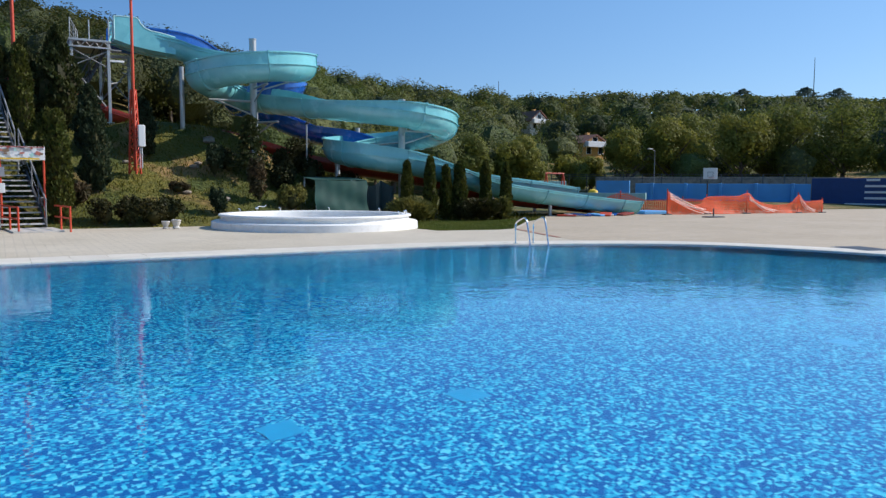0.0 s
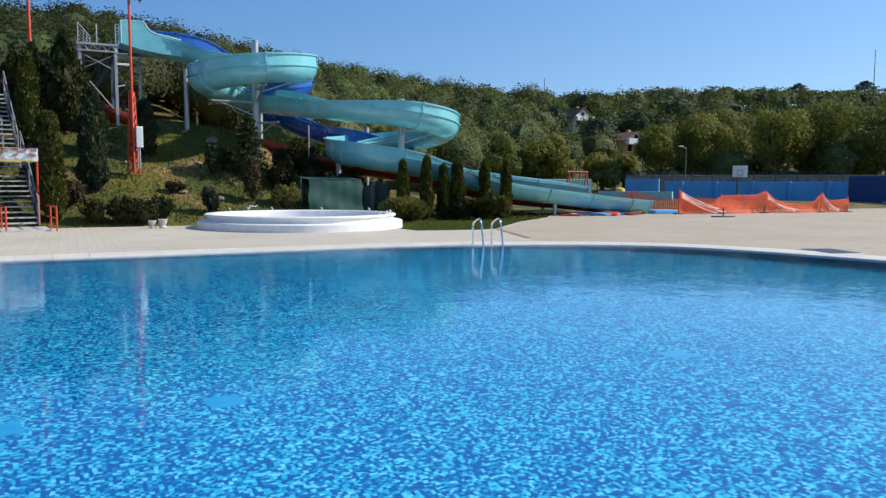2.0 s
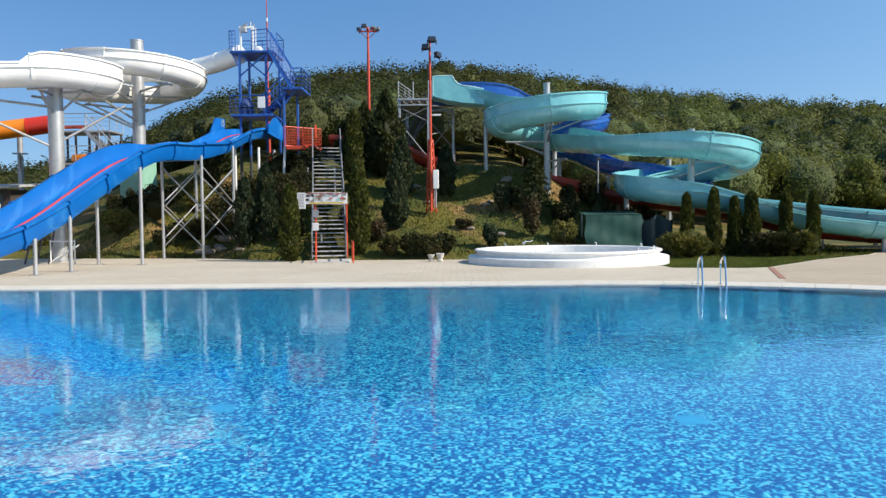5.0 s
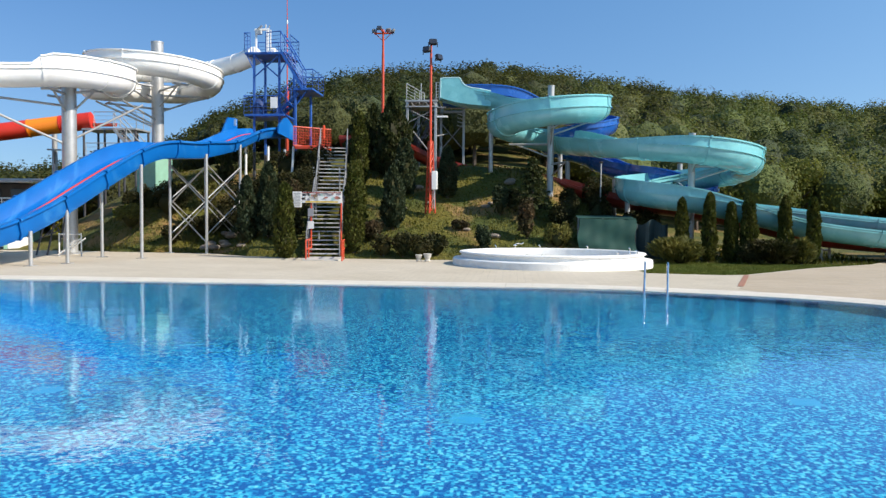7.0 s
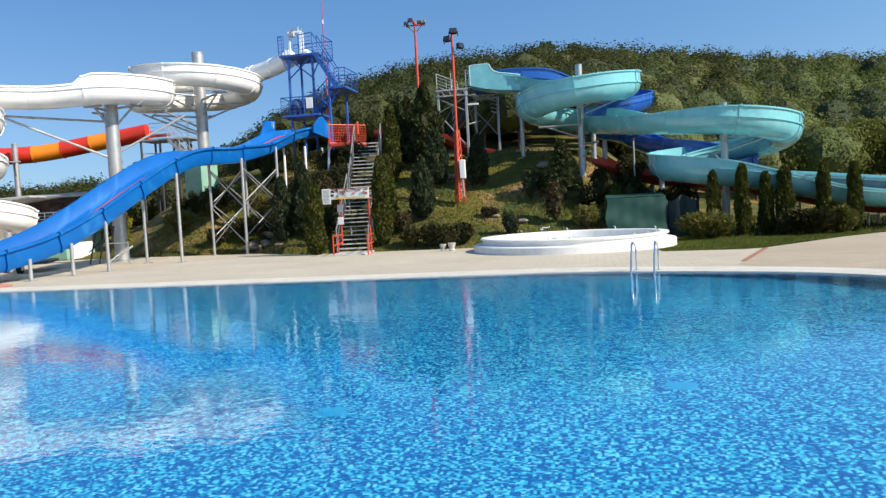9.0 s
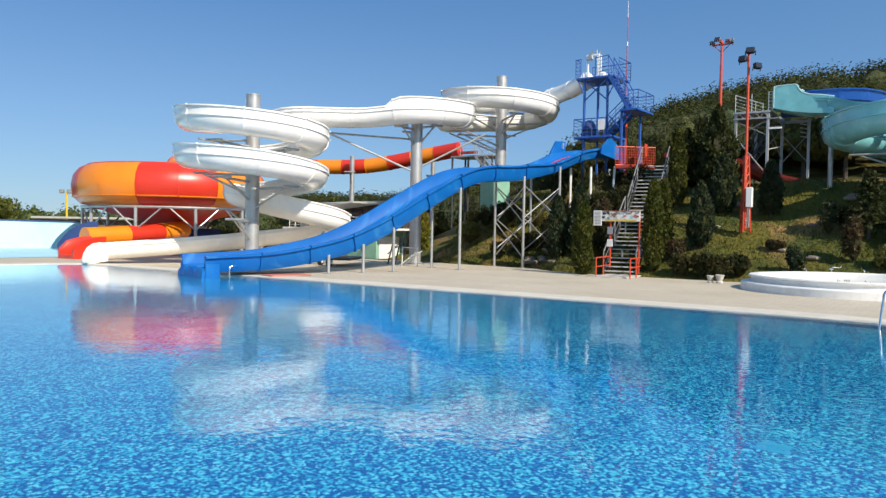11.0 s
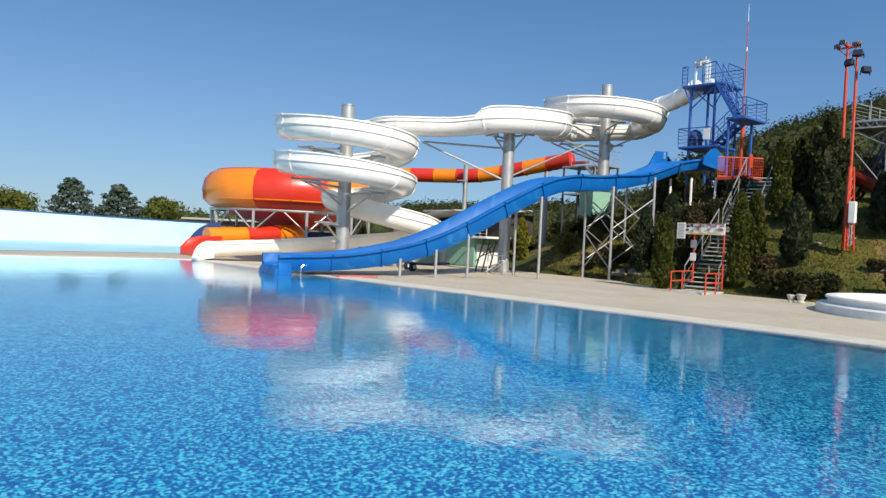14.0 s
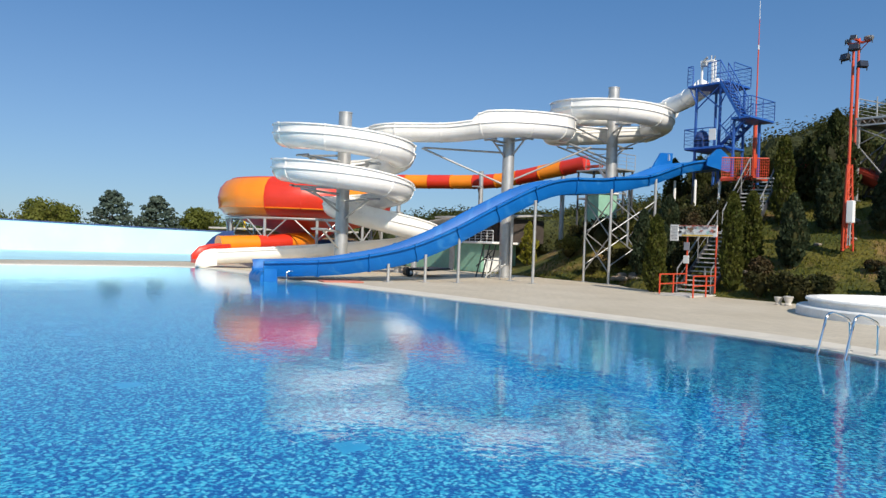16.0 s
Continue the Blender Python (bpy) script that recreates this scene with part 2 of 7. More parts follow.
M = dict(
    mosaic=ramp_mat("pool_mosaic", mosaic, 0.25), paving=ramp_mat("paving", paving, 0.75), soil=ramp_mat("grassy_soil", soil, 0.95),
    tanpaving=ramp_mat("tan_paving", lambda n, l, pos, b: paving(n, l, pos, b, (0.435, 0.345, 0.24), (0.48, 0.385, 0.27)), 0.8),
    edging=mat("red_brown_edging", (0.34, 0.16, 0.10), 0.8, vary=0.2),
    coping=mat("coping_stone", (0.65, 0.585, 0.485), 0.6, vary=0.06, piece=0.05, dirt=(0.42, 0.37, 0.3), dirt_amount=0.35),
    white=mat("white_gelcoat", (0.92, 0.895, 0.84), 0.2, vary=0.04, scale=1.2, bump=0.02, dirt=(0.62, 0.56, 0.46), dirt_amount=0.22, coat=0.4),
    green=mat("turquoise_gelcoat", (0.20, 0.53, 0.555), 0.25, vary=0.08, scale=1.0, bump=0.02, dirt=(0.10, 0.36, 0.42), dirt_amount=0.45, coat=0.4),
    palegreen=mat("pale_turquoise_rim", (0.42, 0.64, 0.62), 0.4, vary=0.12, bump=0.02),
    blue=ramp_mat("blue_gelcoat", worn_blue, 0.42),
    royal=mat("royal_blue_gelcoat", (0.010, 0.10, 0.40), 0.25, vary=0.08, bump=0.02, coat=0.4),
    red=mat("red_gelcoat", (0.62, 0.035, 0.015), 0.33, vary=0.06, scale=1.0, bump=0.02, coat=0.12),
    orange=mat("orange_gelcoat", (0.85, 0.24, 0.012), 0.33, vary=0.06, scale=1.0, bump=0.02, coat=0.12),
    maroon=mat("faded_red_gelcoat", (0.30, 0.035, 0.02), 0.35, vary=0.15, dirt=(0.2, 0.05, 0.03), dirt_amount=0.5),
    steel=mat("galvanised_steel", (0.46, 0.46, 0.45), 0.42, 0.55, vary=0.10, scale=2.5, bump=0.05, dirt=(0.30, 0.28, 0.25), dirt_amount=0.4),
    tread=mat("weathered_stair_steel", (0.46, 0.45, 0.42), 0.6, 0.15, vary=0.2, scale=2.5, bump=0.1, dirt=(0.10, 0.085, 0.07), dirt_amount=0.5),
    dullsteel=mat("dull_grey_steel", (0.26, 0.26, 0.26), 0.55, 0.35, vary=0.15, dirt=(0.12, 0.11, 0.10), dirt_amount=0.5),
    dark=mat("dark_steel", (0.07, 0.07, 0.075), 0.5, 0.3, vary=0.2),
    bluesteel=mat("blue_painted_steel", (0.018, 0.10, 0.38), 0.4, vary=0.12, dirt=(0.02, 0.05, 0.15), dirt_amount=0.5),
    redsteel=mat("red_painted_steel", (0.55, 0.06, 0.02), 0.45, vary=0.12, dirt=(0.4, 0.06, 0.03), dirt_amount=0.4),
    chrome=mat("polished_steel", (0.75, 0.75, 0.74), 0.12, 1.0, vary=0.03, bump=0.0),
    plaster=mat("white_painted_concrete", (0.80, 0.78, 0.74), 0.6, vary=0.05, bump=0.15, dirt=(0.5, 0.45, 0.38), dirt_amount=0.3),
    mint=mat("mint_render", (0.22, 0.42, 0.31), 0.8, vary=0.08, bump=0.2, dirt=(0.2, 0.3, 0.22), dirt_amount=0.4),
    aqua=mat("pale_blue_pool_paint", (0.43, 0.71, 0.78), 0.55, vary=0.07, scale=0.35, bump=0.05, dirt=(0.52, 0.76, 0.79), dirt_amount=0.6),
    wallblue=mat("blue_wall_paint", (0.10, 0.34, 0.66), 0.7, vary=0.08, scale=0.8, dirt=(0.12, 0.32, 0.55), dirt_amount=0.5),
    navy=mat("navy_wall_paint", (0.028, 0.06, 0.18), 0.7, vary=0.1),
    teal=mat("teal_wall_paint", (0.36, 0.58, 0.53), 0.7, vary=0.1),
    tarp=mat("green_tarpaulin", (0.006, 0.050, 0.036), 0.75, vary=0.15, scale=2),
    tarpdark=mat("dark_tarpaulin", (0.006, 0.024, 0.026), 0.7, vary=0.25, scale=3),
    net=mat("orange_net", (0.95, 0.13, 0.03), 0.6, vary=0.1),
    netsheen=mat("pale_net_sheen", (0.86, 0.52, 0.42), 0.4, vary=0.1),
    inlet=mat("cyan_inlet_paint", (0.008, 0.25, 0.47), 0.4, vary=0.04, bump=0),
    black=mat("black_plastic", (0.016, 0.017, 0.022), 0.65, vary=0.2),
    rubber=mat("rubber", (0.018, 0.018, 0.018), 0.85),
    lens=mat("lamp_glass", (0.03, 0.035, 0.05), 0.1, vary=0.02, bump=0),
    paper=mat("white_sign", (0.78, 0.77, 0.74), 0.5, vary=0.03, bump=0),
    ink=mat("grey_print", (0.28, 0.28, 0.30), 0.6, vary=0.1, bump=0),
    yellow=mat("yellow_print", (0.75, 0.50, 0.03), 0.5, bump=0),
    wood=mat("weathered_wood", (0.20, 0.13, 0.08), 0.8, vary=0.25, fine=20, bump=0.3),
    roof=mat("dark_roofing", (0.10, 0.085, 0.08), 0.85, vary=0.2, bump=0.3),
    felt=mat("grey_roof_sheeting", (0.36, 0.35, 0.32), 0.8, vary=0.15, bump=0.2, dirt=(0.2, 0.19, 0.16), dirt_amount=0.4),
    tileroof=mat("brown_roof_tiles", (0.16, 0.07, 0.045), 0.8, vary=0.25, bump=0.3),
    cream=mat("cream_render", (0.70, 0.66, 0.58), 0.85, vary=0.06),
    ochre=mat("ochre_render", (0.62, 0.34, 0.10), 0.85, vary=0.08),
    pane=mat("dark_window_glass", (0.02, 0.025, 0.03), 0.06, vary=0.02, bump=0),
    stone=mat("pale_stone", (0.50, 0.47, 0.42), 0.85, vary=0.15, bump=0.4, dirt=(0.25, 0.23, 0.2), dirt_amount=0.5),
    rock=mat("slope_rock", (0.26, 0.21, 0.16), 0.9, vary=0.25, bump=0.6, depth=0.04),
    bark=mat("bark", (0.10, 0.075, 0.055), 0.9, vary=0.3, bump=0.5),
    thuja=leaves("thuja_sprays", (0.050, 0.063, 0.009), (0.082, 0.084, 0.013), 1.2),
    juniper=leaves("blue_juniper", (0.026, 0.042, 0.020), (0.042, 0.056, 0.022), 1.2, 0.25),
    shrub=leaves("shrub_leaves", (0.10, 0.105, 0.024), (0.19, 0.165, 0.036), 1.0),
    golden=leaves("golden_shrub", (0.25, 0.21, 0.018), (0.16, 0.17, 0.022), 1.0),
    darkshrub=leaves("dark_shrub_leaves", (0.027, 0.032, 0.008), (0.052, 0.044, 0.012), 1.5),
    rust=leaves("rusty_shrub", (0.085, 0.05, 0.022), (0.06, 0.05, 0.02), 1.5),
    fir=leaves("fir_needles", (0.030, 0.042, 0.011), (0.050, 0.055, 0.013), 1.0),
    wood_a=leaves("woodland_leaves", (0.076, 0.104, 0.020), (0.122, 0.134, 0.027), 0.05, 0.2, 0.4),
    wood_b=leaves("dark_woodland_leaves", (0.038, 0.056, 0.016), (0.064, 0.080, 0.020), 0.05, 0.2, 0.4),
    wood_c=leaves("olive_woodland_leaves", (0.100, 0.108, 0.024), (0.134, 0.134, 0.030), 0.05, 0.2, 0.4),
    mass_a=mat("woodland_mass", (0.068, 0.088, 0.019), 0.9, vary=0.26, scale=0.9, fine=5.0, bump=0.7, depth=0.3, island=0.2),
    mass_b=mat("dark_woodland_mass", (0.036, 0.050, 0.015), 0.9, vary=0.26, scale=0.9, fine=5.0, bump=0.7, depth=0.3, island=0.2),
    mass_c=mat("olive_woodland_mass", (0.080, 0.088, 0.022), 0.9, vary=0.26, scale=0.9, fine=5.0, bump=0.7, depth=0.3, island=0.2),
    spring=leaves("spring_tree_leaves", (0.165, 0.172, 0.028), (0.245, 0.225, 0.038), 0.25, 0.20, 0.45),
    summer=leaves("green_tree_leaves", (0.112, 0.135, 0.026), (0.180, 0.186, 0.035), 0.25, 0.20, 0.45),
    wood_d=leaves("brown_olive_leaves", (0.040, 0.047, 0.009), (0.064, 0.062, 0.012), 0.05, 0.2, 0.4),
    mass_d=mat("brown_olive_mass", (0.042, 0.048, 0.010), 0.9, vary=0.26, scale=0.9, fine=5.0, bump=0.7, depth=0.3, island=0.2),
    pink=mat("faded_red_rubber", (0.50, 0.17, 0.12), 0.8, vary=0.15),
    shade=mat("shaded_boarding", (0.05, 0.038, 0.03), 0.85, vary=0.25, fine=20, bump=0.2),
    twigs=mat("bare_twigs", (0.13, 0.105, 0.085), 0.9, vary=0.2, bump=0),
    # paler and bluer than real needles, to put distance haze into the colour
    pine=leaves("hazed_pine_needles", (0.08, 0.115, 0.09), (0.10, 0.135, 0.10), 0.5),
    grass=leaves("grass_blades", (0.058, 0.074, 0.006), (0.132, 0.110, 0.010), 0.6, 0.35),
    lawn=leaves("lawn_blades", (0.085, 0.115, 0.016), (0.12, 0.135, 0.02), 0.8, 0.25),
)


def water_material():
    m = bpy.data.materials.new("pool_water")
    m.use_nodes = True
    n, l = m.node_tree.nodes, m.node_tree.links
    b = n["Principled BSDF"]
    b.inputs["Base Color"].default_value = (0.60, 0.90, 0.97, 1)
    b.inputs["IOR"].default_value = 1.50
    b.inputs["Transmission Weight"].default_value = 1.0
    geo = n.new("ShaderNodeNewGeometry")
    a, c = n.new("ShaderNodeTexNoise"), n.new("ShaderNodeTexNoise")
    a.inputs["Scale"].default_value, a.inputs["Detail"].default_value = 1.1, 2
    c.inputs["Scale"].default_value, c.inputs["Detail"].default_value = 8.0, 3
    for k in (a, c):
        l.new(geo.outputs["Position"], k.inputs["Vector"])
    s = n.new("ShaderNodeMath")
    s.operation = "MULTIPLY_ADD"
    l.new(c.outputs["Fac"], s.inputs[0])
    s.inputs[1].default_value = 0.40
    l.new(a.outputs["Fac"], s.inputs[2])
    # a breeze ruffles the water finely towards the far side
    at, breeze = n.new("ShaderNodeSeparateXYZ"), n.new("ShaderNodeMapRange")
    l.new(geo.outputs["Position"], at.inputs[0])
    breeze.interpolation_type = "SMOOTHSTEP"
    breeze.inputs["From Min"].default_value, breeze.inputs["From Max"].default_value = 9.0, 20.0
    breeze.inputs["To Min"].default_value, breeze.inputs["To Max"].default_value = 0.036, 0.17
    l.new(at.outputs["Y"], breeze.inputs["Value"])
    l.new(breeze.outputs["Result"], b.inputs["Roughness"])
    bp = n.new("ShaderNodeBump")
    bp.inputs["Strength"].default_value, bp.inputs["Distance"].default_value = 0.24, 0.020
    l.new(s.outputs[0], bp.inputs["Height"])
    l.new(bp.outputs["Normal"], b.inputs["Normal"])
    return m


M["water"] = water_material()


# ---- mesh helpers ----
class Bm:
    """Gathers vertices and faces of one mesh."""

    def __init__(self):
        self.v, self.f = [], []

    def add(self, verts, faces):
        k = len(self.v)
        self.v += [tuple(p) for p in verts]
        self.f += [tuple(i + k for i in f) for f in faces]
        return self

    def box(self, c, s, turn=None, chamfer=0.0):
        """A box of size s about c; chamfer cuts its upright edges and rims."""
        x, y, z = (k / 2 for k in s)
        h = min(chamfer, x * 0.45, y * 0.45, z * 0.45)
        rot = turn.to_3x3() if turn is not None else Matrix.Identity(3)
        if h <= 0:
            pts = [(i * x, j * y, k * z) for k in (-1, 1) for i, j in ((-1, -1), (1, -1), (1, 1), (-1, 1))]
            fs = [(3, 2, 1, 0), (4, 5, 6, 7)] + [(i, (i + 1) % 4, 4 + (i + 1) % 4, 4 + i) for i in range(4)]
        else:
            ring = lambda a, b, zz: [(-a, -b + h, zz), (-a + h, -b, zz), (a - h, -b, zz), (a, -b + h, zz), (a, b - h, zz), (a - h, b, zz), (-a + h, b, zz), (-a, b - h, zz)]  # noqa: E731
            pts = ring(x - h, y - h, -z) + ring(x, y, -z + h) + ring(x, y, z - h) + ring(x - h, y - h, z)
            fs = [tuple(range(7, -1, -1)), tuple(range(24, 32))]
            fs += [(8 * r + i, 8 * r + (i + 1) % 8, 8 * r + 8 + (i + 1) % 8, 8 * r + 8 + i) for r in range(3) for i in range(8)]
        return self.add([Vector(c) + rot @ Vector(p) for p in pts], fs)

    def rod(self, p, q, r, r2=None, n=10, caps=True):
        p, q = Vector(p), Vector(q)
        r2 = r if r2 is None else r2
        d = (q - p).normalized()
        a = d.orthogonal().normalized()
        b = d.cross(a)
        ring = [(a * math.cos(2 * math.pi * i / n) + b * math.sin(2 * math.pi * i / n)) for i in range(n)]
        fs = [(i, (i + 1) % n, n + (i + 1) % n, n + i) for i in range(n)]
        if caps:
            fs += [tuple(range(n - 1, -1, -1)), tuple(range(n, 2 * n))]
        return self.add([p + k * r for k in ring] + [q + k * r2 for k in ring], fs)

    def pipe(self, pts, r, n=8):
        """A round bar bent along points."""
        pts = [Vector(p) for p in pts]
        rings = []
        for i, p in enumerate(pts):
            d = (pts[min(i + 1, len(pts) - 1)] - pts[max(i - 1, 0)]).normalized()
            a = d.cross(Vector((0.13, 0.21, 0.97))).normalized()
            b = d.cross(a)
            rings.append([p + r * (a * math.cos(2 * math.pi * k / n) + b * math.sin(2 * math.pi * k / n)) for k in range(n)])
        return self.loft(rings, True, True)

    def loft(self, rings, closed=True, caps=False):
        n = len(rings[0])
        fs = [(j * n + i, j * n + (i + 1) % n, (j + 1) * n + (i + 1) % n, (j + 1) * n + i) for j in range(len(rings) - 1) for i in range(n if closed else n - 1)]
        if caps:
            fs += [tuple(range(n - 1, -1, -1)), tuple(range((len(rings) - 1) * n, len(rings) * n))]
        return self.add([p for r in rings for p in r], fs)

    def spin(self, profile, c, a0=0.0, a1=2 * math.pi, n=48):
        """Turns a profile of (radius, height) about the upright line at c."""
        full = abs(a1 - a0 - 2 * math.pi) < 1e-6
        m = n if full else n + 1
        rings = [[Vector((c[0] + r * math.cos(a), c[1] + r * math.sin(a), c[2] + z)) for r, z in profile] for a in (a0 + (a1 - a0) * i / n for i in range(m))]
        if full:
            rings.append(rings[0])
        return self.loft(rings, False)

    def mesh(self, name, material, smooth=True, angle=35):
        me = bpy.data.meshes.new(name)
        me.from_pydata([tuple(p) for p in self.v], [], self.f)
        me.materials.append(material)
        me.validate()
        if smooth:
            me.shade_smooth()
            me.set_sharp_from_angle(angle=radians(angle))
        return me


def thing(name, label, category, group="", at=(0, 0, 0), kind=""):
    e = new(name)
    e.location = at
    e.empty_display_size = 0.2
    return tagged(e, label, category, group, kind)


def part(name, bm, material, parent, label="", smooth=True, angle=35):
    """One mesh object under a thing or under a part, its points given in the world."""
    me = bm if isinstance(bm, bpy.types.Mesh) else bm.mesh(name, material, smooth, angle)
    ob = new(name, me)
    ob.parent = parent
    up, shift = parent, Vector((0, 0, 0))
    while up:
        shift += up.location
        up = up.parent
    ob.location = -shift
    return tagged(ob, label)


def solid(name, bm, material, label="", category="", group="", kind="", smooth=True, angle=35):
    return tagged(new(name, bm.mesh(name, material, smooth, angle)), label, category, group, kind)


def spline(pts, step=0.35):
    """A smooth line through points (Catmull-Rom), in even steps."""
    pts = [Vector(p) for p in pts]
    pts = [2 * pts[0] - pts[1]] + pts + [2 * pts[-1] - pts[-2]]
    fine = []
    for i in range(1, len(pts) - 2):
        a, b, c, d = pts[i - 1 : i + 3]
        for k in range(24):
            t = k / 24
            fine.append(0.5 * (2 * b + (c - a) * t + (2 * a - 5 * b + 4 * c - d) * t * t + (3 * b - a - 3 * c + d) * t**3))
    fine.append(pts[-2])
    out, left = [fine[0]], step
    for p, q in zip(fine, fine[1:]):
        d = (q - p).length
        while d >= left:
            p = p + (q - p) * (left / d)
            d, left = (q - p).length, step
            out.append(p.copy())
        left -= d
    out.append(fine[-1])
    return out


def bend(centre, radius, start, turn, z0, z1, n):
    """Points on a helix about centre from angle start (degrees), turning left for a positive turn."""
    return [(centre[0] + radius * math.cos(radians(start + turn * i / n)), centre[1] + radius * math.sin(radians(start + turn * i / n)), z0 + (z1 - z0) * i / n) for i in range(n + 1)]


def half_pipe(width, left, right, thick=0.05, n=10, lip=0.06):
    """The closed outline of an open channel: (across, up), with rolled rims; left and right are the heights of its walls."""
    r = width / 2
    inner = [(-r * math.cos(math.pi * i / n), r * 0.9 * (1 - math.sin(math.pi * i / n))) for i in range(n + 1)]
    outer = [(-(r + thick) * math.cos(math.pi * i / n), r * 0.9 - (r * 0.9 + thick) * math.sin(math.pi * i / n)) for i in range(n + 1)]
    top_l, top_r = (-r, left), (r, right)
    seam = lambda top: min(0.9 * r + 0.07, top - lip - 0.03)  # noqa: E731
    e, sl, sr = r + thick, seam(left), seam(right)
    ledge_l = [(-e, sl - 0.05), (-e - 0.055, sl - 0.05), (-e - 0.055, sl), (-e, sl)]
    ledge_r = [(e, sr), (e + 0.055, sr), (e + 0.055, sr - 0.05), (e, sr - 0.05)]
    out = ledge_l + [(-r - thick, left - lip), (-r - thick - lip, left - lip), (-r - thick - lip, left), top_l] + inner + [top_r, (r + thick + lip, right), (r + thick + lip, right - lip), (r + thick, right - lip)] + ledge_r
    return out + outer[::-1]


def tube_outline(radius, thick=0.05, n=20):
    return [(radius * math.cos(2 * math.pi * i / n), radius + radius * math.sin(2 * math.pi * i / n)) for i in range(n)]


def frames_along(line):
    """For each point of a line: the point, the way, the level way to the right, and up."""
    out = []
    for i, p in enumerate(line):
        d = (line[min(i + 1, len(line) - 1)] - line[max(i - 1, 0)]).normalized()
        side = Vector((d.y, -d.x, 0)).normalized()
        out.append((p, d, side, side.cross(d)))
    return out


def slide(owner, line, outline_at, materials, every=2.4, names=("flume_section", "flange"), flange_scale=0.05, flange_material=None):
    """A slide built of sections bolted together at flanges. outline_at(k): the outline at the share k of its length."""
    fr = frames_along(line)
    step = (line[1] - line[0]).length
    per = max(2, round(every / step))
    made, i, k = [], 0, 0
    while i < len(fr) - 1:
        j = min(i + per, len(fr) - 1)
        if len(fr) - 1 - j < per * 0.4:
            j = len(fr) - 1
        rings = []
        for a in range(i, j + 1):
            p, d, side, up = fr[a]
            rings.append([p + side * u + up * v for u, v in outline_at(a / (len(fr) - 1))])
        m = materials[k % len(materials)]
        made.append(part(names[0], Bm().loft(rings, True, True), m, owner, angle=40))
        p, d, side, up = fr[j]
        out = outline_at(j / (len(fr) - 1))
        cu, cv = sum(u for u, _ in out) / len(out), sum(v for _, v in out) / len(out)
        grow = lambda s: [(cu + (u - cu) * s, cv + (v - cv) * s - (s - 1) * 0.1) for u, v in out]  # noqa: E731
        big = grow(1 + flange_scale)
        part(names[1], Bm().loft([[p + d * w + side * u + up * v for u, v in big] for w in (-0.035, 0.035)], True, True), flange_material or m, owner, angle=40)
        i, k = j, k + 1
    return fr

# ---- the ground ----
def smooth(a, b, v):
    k = min(max((v - a) / (b - a), 0.0), 1.0)
    return k * k * (3 - 2 * k)


def toe(x):
    """Where the planted slope starts behind the deck."""
    return 28.6 + 2.6 * smooth(-8.0, -10.0, x) + 0.8 * smooth(3.0, 6.0, x) + 1.5 * smooth(-14, -18, x)


def mound(x, y):
    """The planted bank that carries the slides."""
    t = toe(x)
    rise = 3.75 * smooth(t - 0.6, t + 9.0, y) + 0.9 * smooth(t + 6, t + 16, y)
    rise = 0.55 * rise + 0.45 * 4.2 * min(max((y - t) / 8.5, 0), 1)
    rise += 0.35 * math.exp(-((x - 0.8) / 2.2) ** 2 - ((y - 36.2) / 1.2) ** 2)
    rise += 0.75 * math.exp(-((x + 15.2) / 2.0) ** 2 - ((y - 35.2) / 2.2) ** 2)
    side = smooth(-24, -17, x) * (1 - 0.93 * smooth(3.5, 11.0, x))
    return rise * side * (1 - smooth(52, 100, y))


RIDGE = [(-90, 150, -2), (-62, 150, 0), (-46, 150, 0.5), (-36, 125, 1.0), (-29, 108, 2.5), (-24, 100, 4.5), (-20, 96, 9), (-11, 98, 14), (0, 114, 17), (8, 135, 18), (16, 155, 17.5), (23, 170, 17),
         (29, 190, 17.5), (36, 240, 21.5), (48, 260, 26), (60, 260, 24), (90, 260, 20)]


def hill(x, y):
    """The wooded hills round the valley."""
    az, r = math.degrees(math.atan2(x, y)), math.hypot(x, y)
    if not -90 < az < 90:
        return 0.0
    for (a, ra, ha), (b, rb, hb) in zip(RIDGE, RIDGE[1:]):
        if a <= az <= b:
            k = (az - a) / (b - a)
            far, top = ra + (rb - ra) * k, ha + (hb - ha) * k
    near = 46 + 26 * smooth(8, 34, az)
    up = smooth(near, far, r) * 0.6 + 0.4 * min(max((r - near) / (far - near), 0), 1)
    return top * up - 3 * smooth(far, far + 300, r)


def ground(x, y):
    h = mound(x, y) + hill(x, y)
    h += 0.25 * noise.noise(Vector((x * 0.25, y * 0.25, 0))) * smooth(0.2, 1.5, h)
    h += 0.10 * noise.noise(Vector((x * 0.9, y * 0.9, 3))) * smooth(0.2, 1.0, h)
    return h


DECK = [(-27, -14), (40, -14), (58, 8), (58, 30), (33, 33.2), (24, 33.0), (19.0, 32.0), (17.3, 31.2), (15.8, 29.1), (12.5, 26.2), (9.3, 22.6), (8.6, 22.35), (6.5, 22.7), (6.0, 28.7), (0.0, 28.3), (-6.5, 28.6), (-8.5, 29.6), (-10.5, 31.2), (-14, 31.4),
        (-17, 32), (-27, 32)]


def inside(x, y, poly):
    c = False
    for (x0, y0), (x1, y1) in zip(poly, poly[1:] + poly[:1]):
        if (y0 > y) != (y1 > y) and x < (x1 - x0) * (y - y0) / (y1 - y0) + x0:
            c = not c
    return c


def steps_between(marks):
    out = []
    for (a, s), (b, _) in zip(marks, marks[1:]):
        n = max(1, round((b - a) / s))
        out += [a + (b - a) * i / n for i in range(n)]
    return out + [marks[-1][0]]


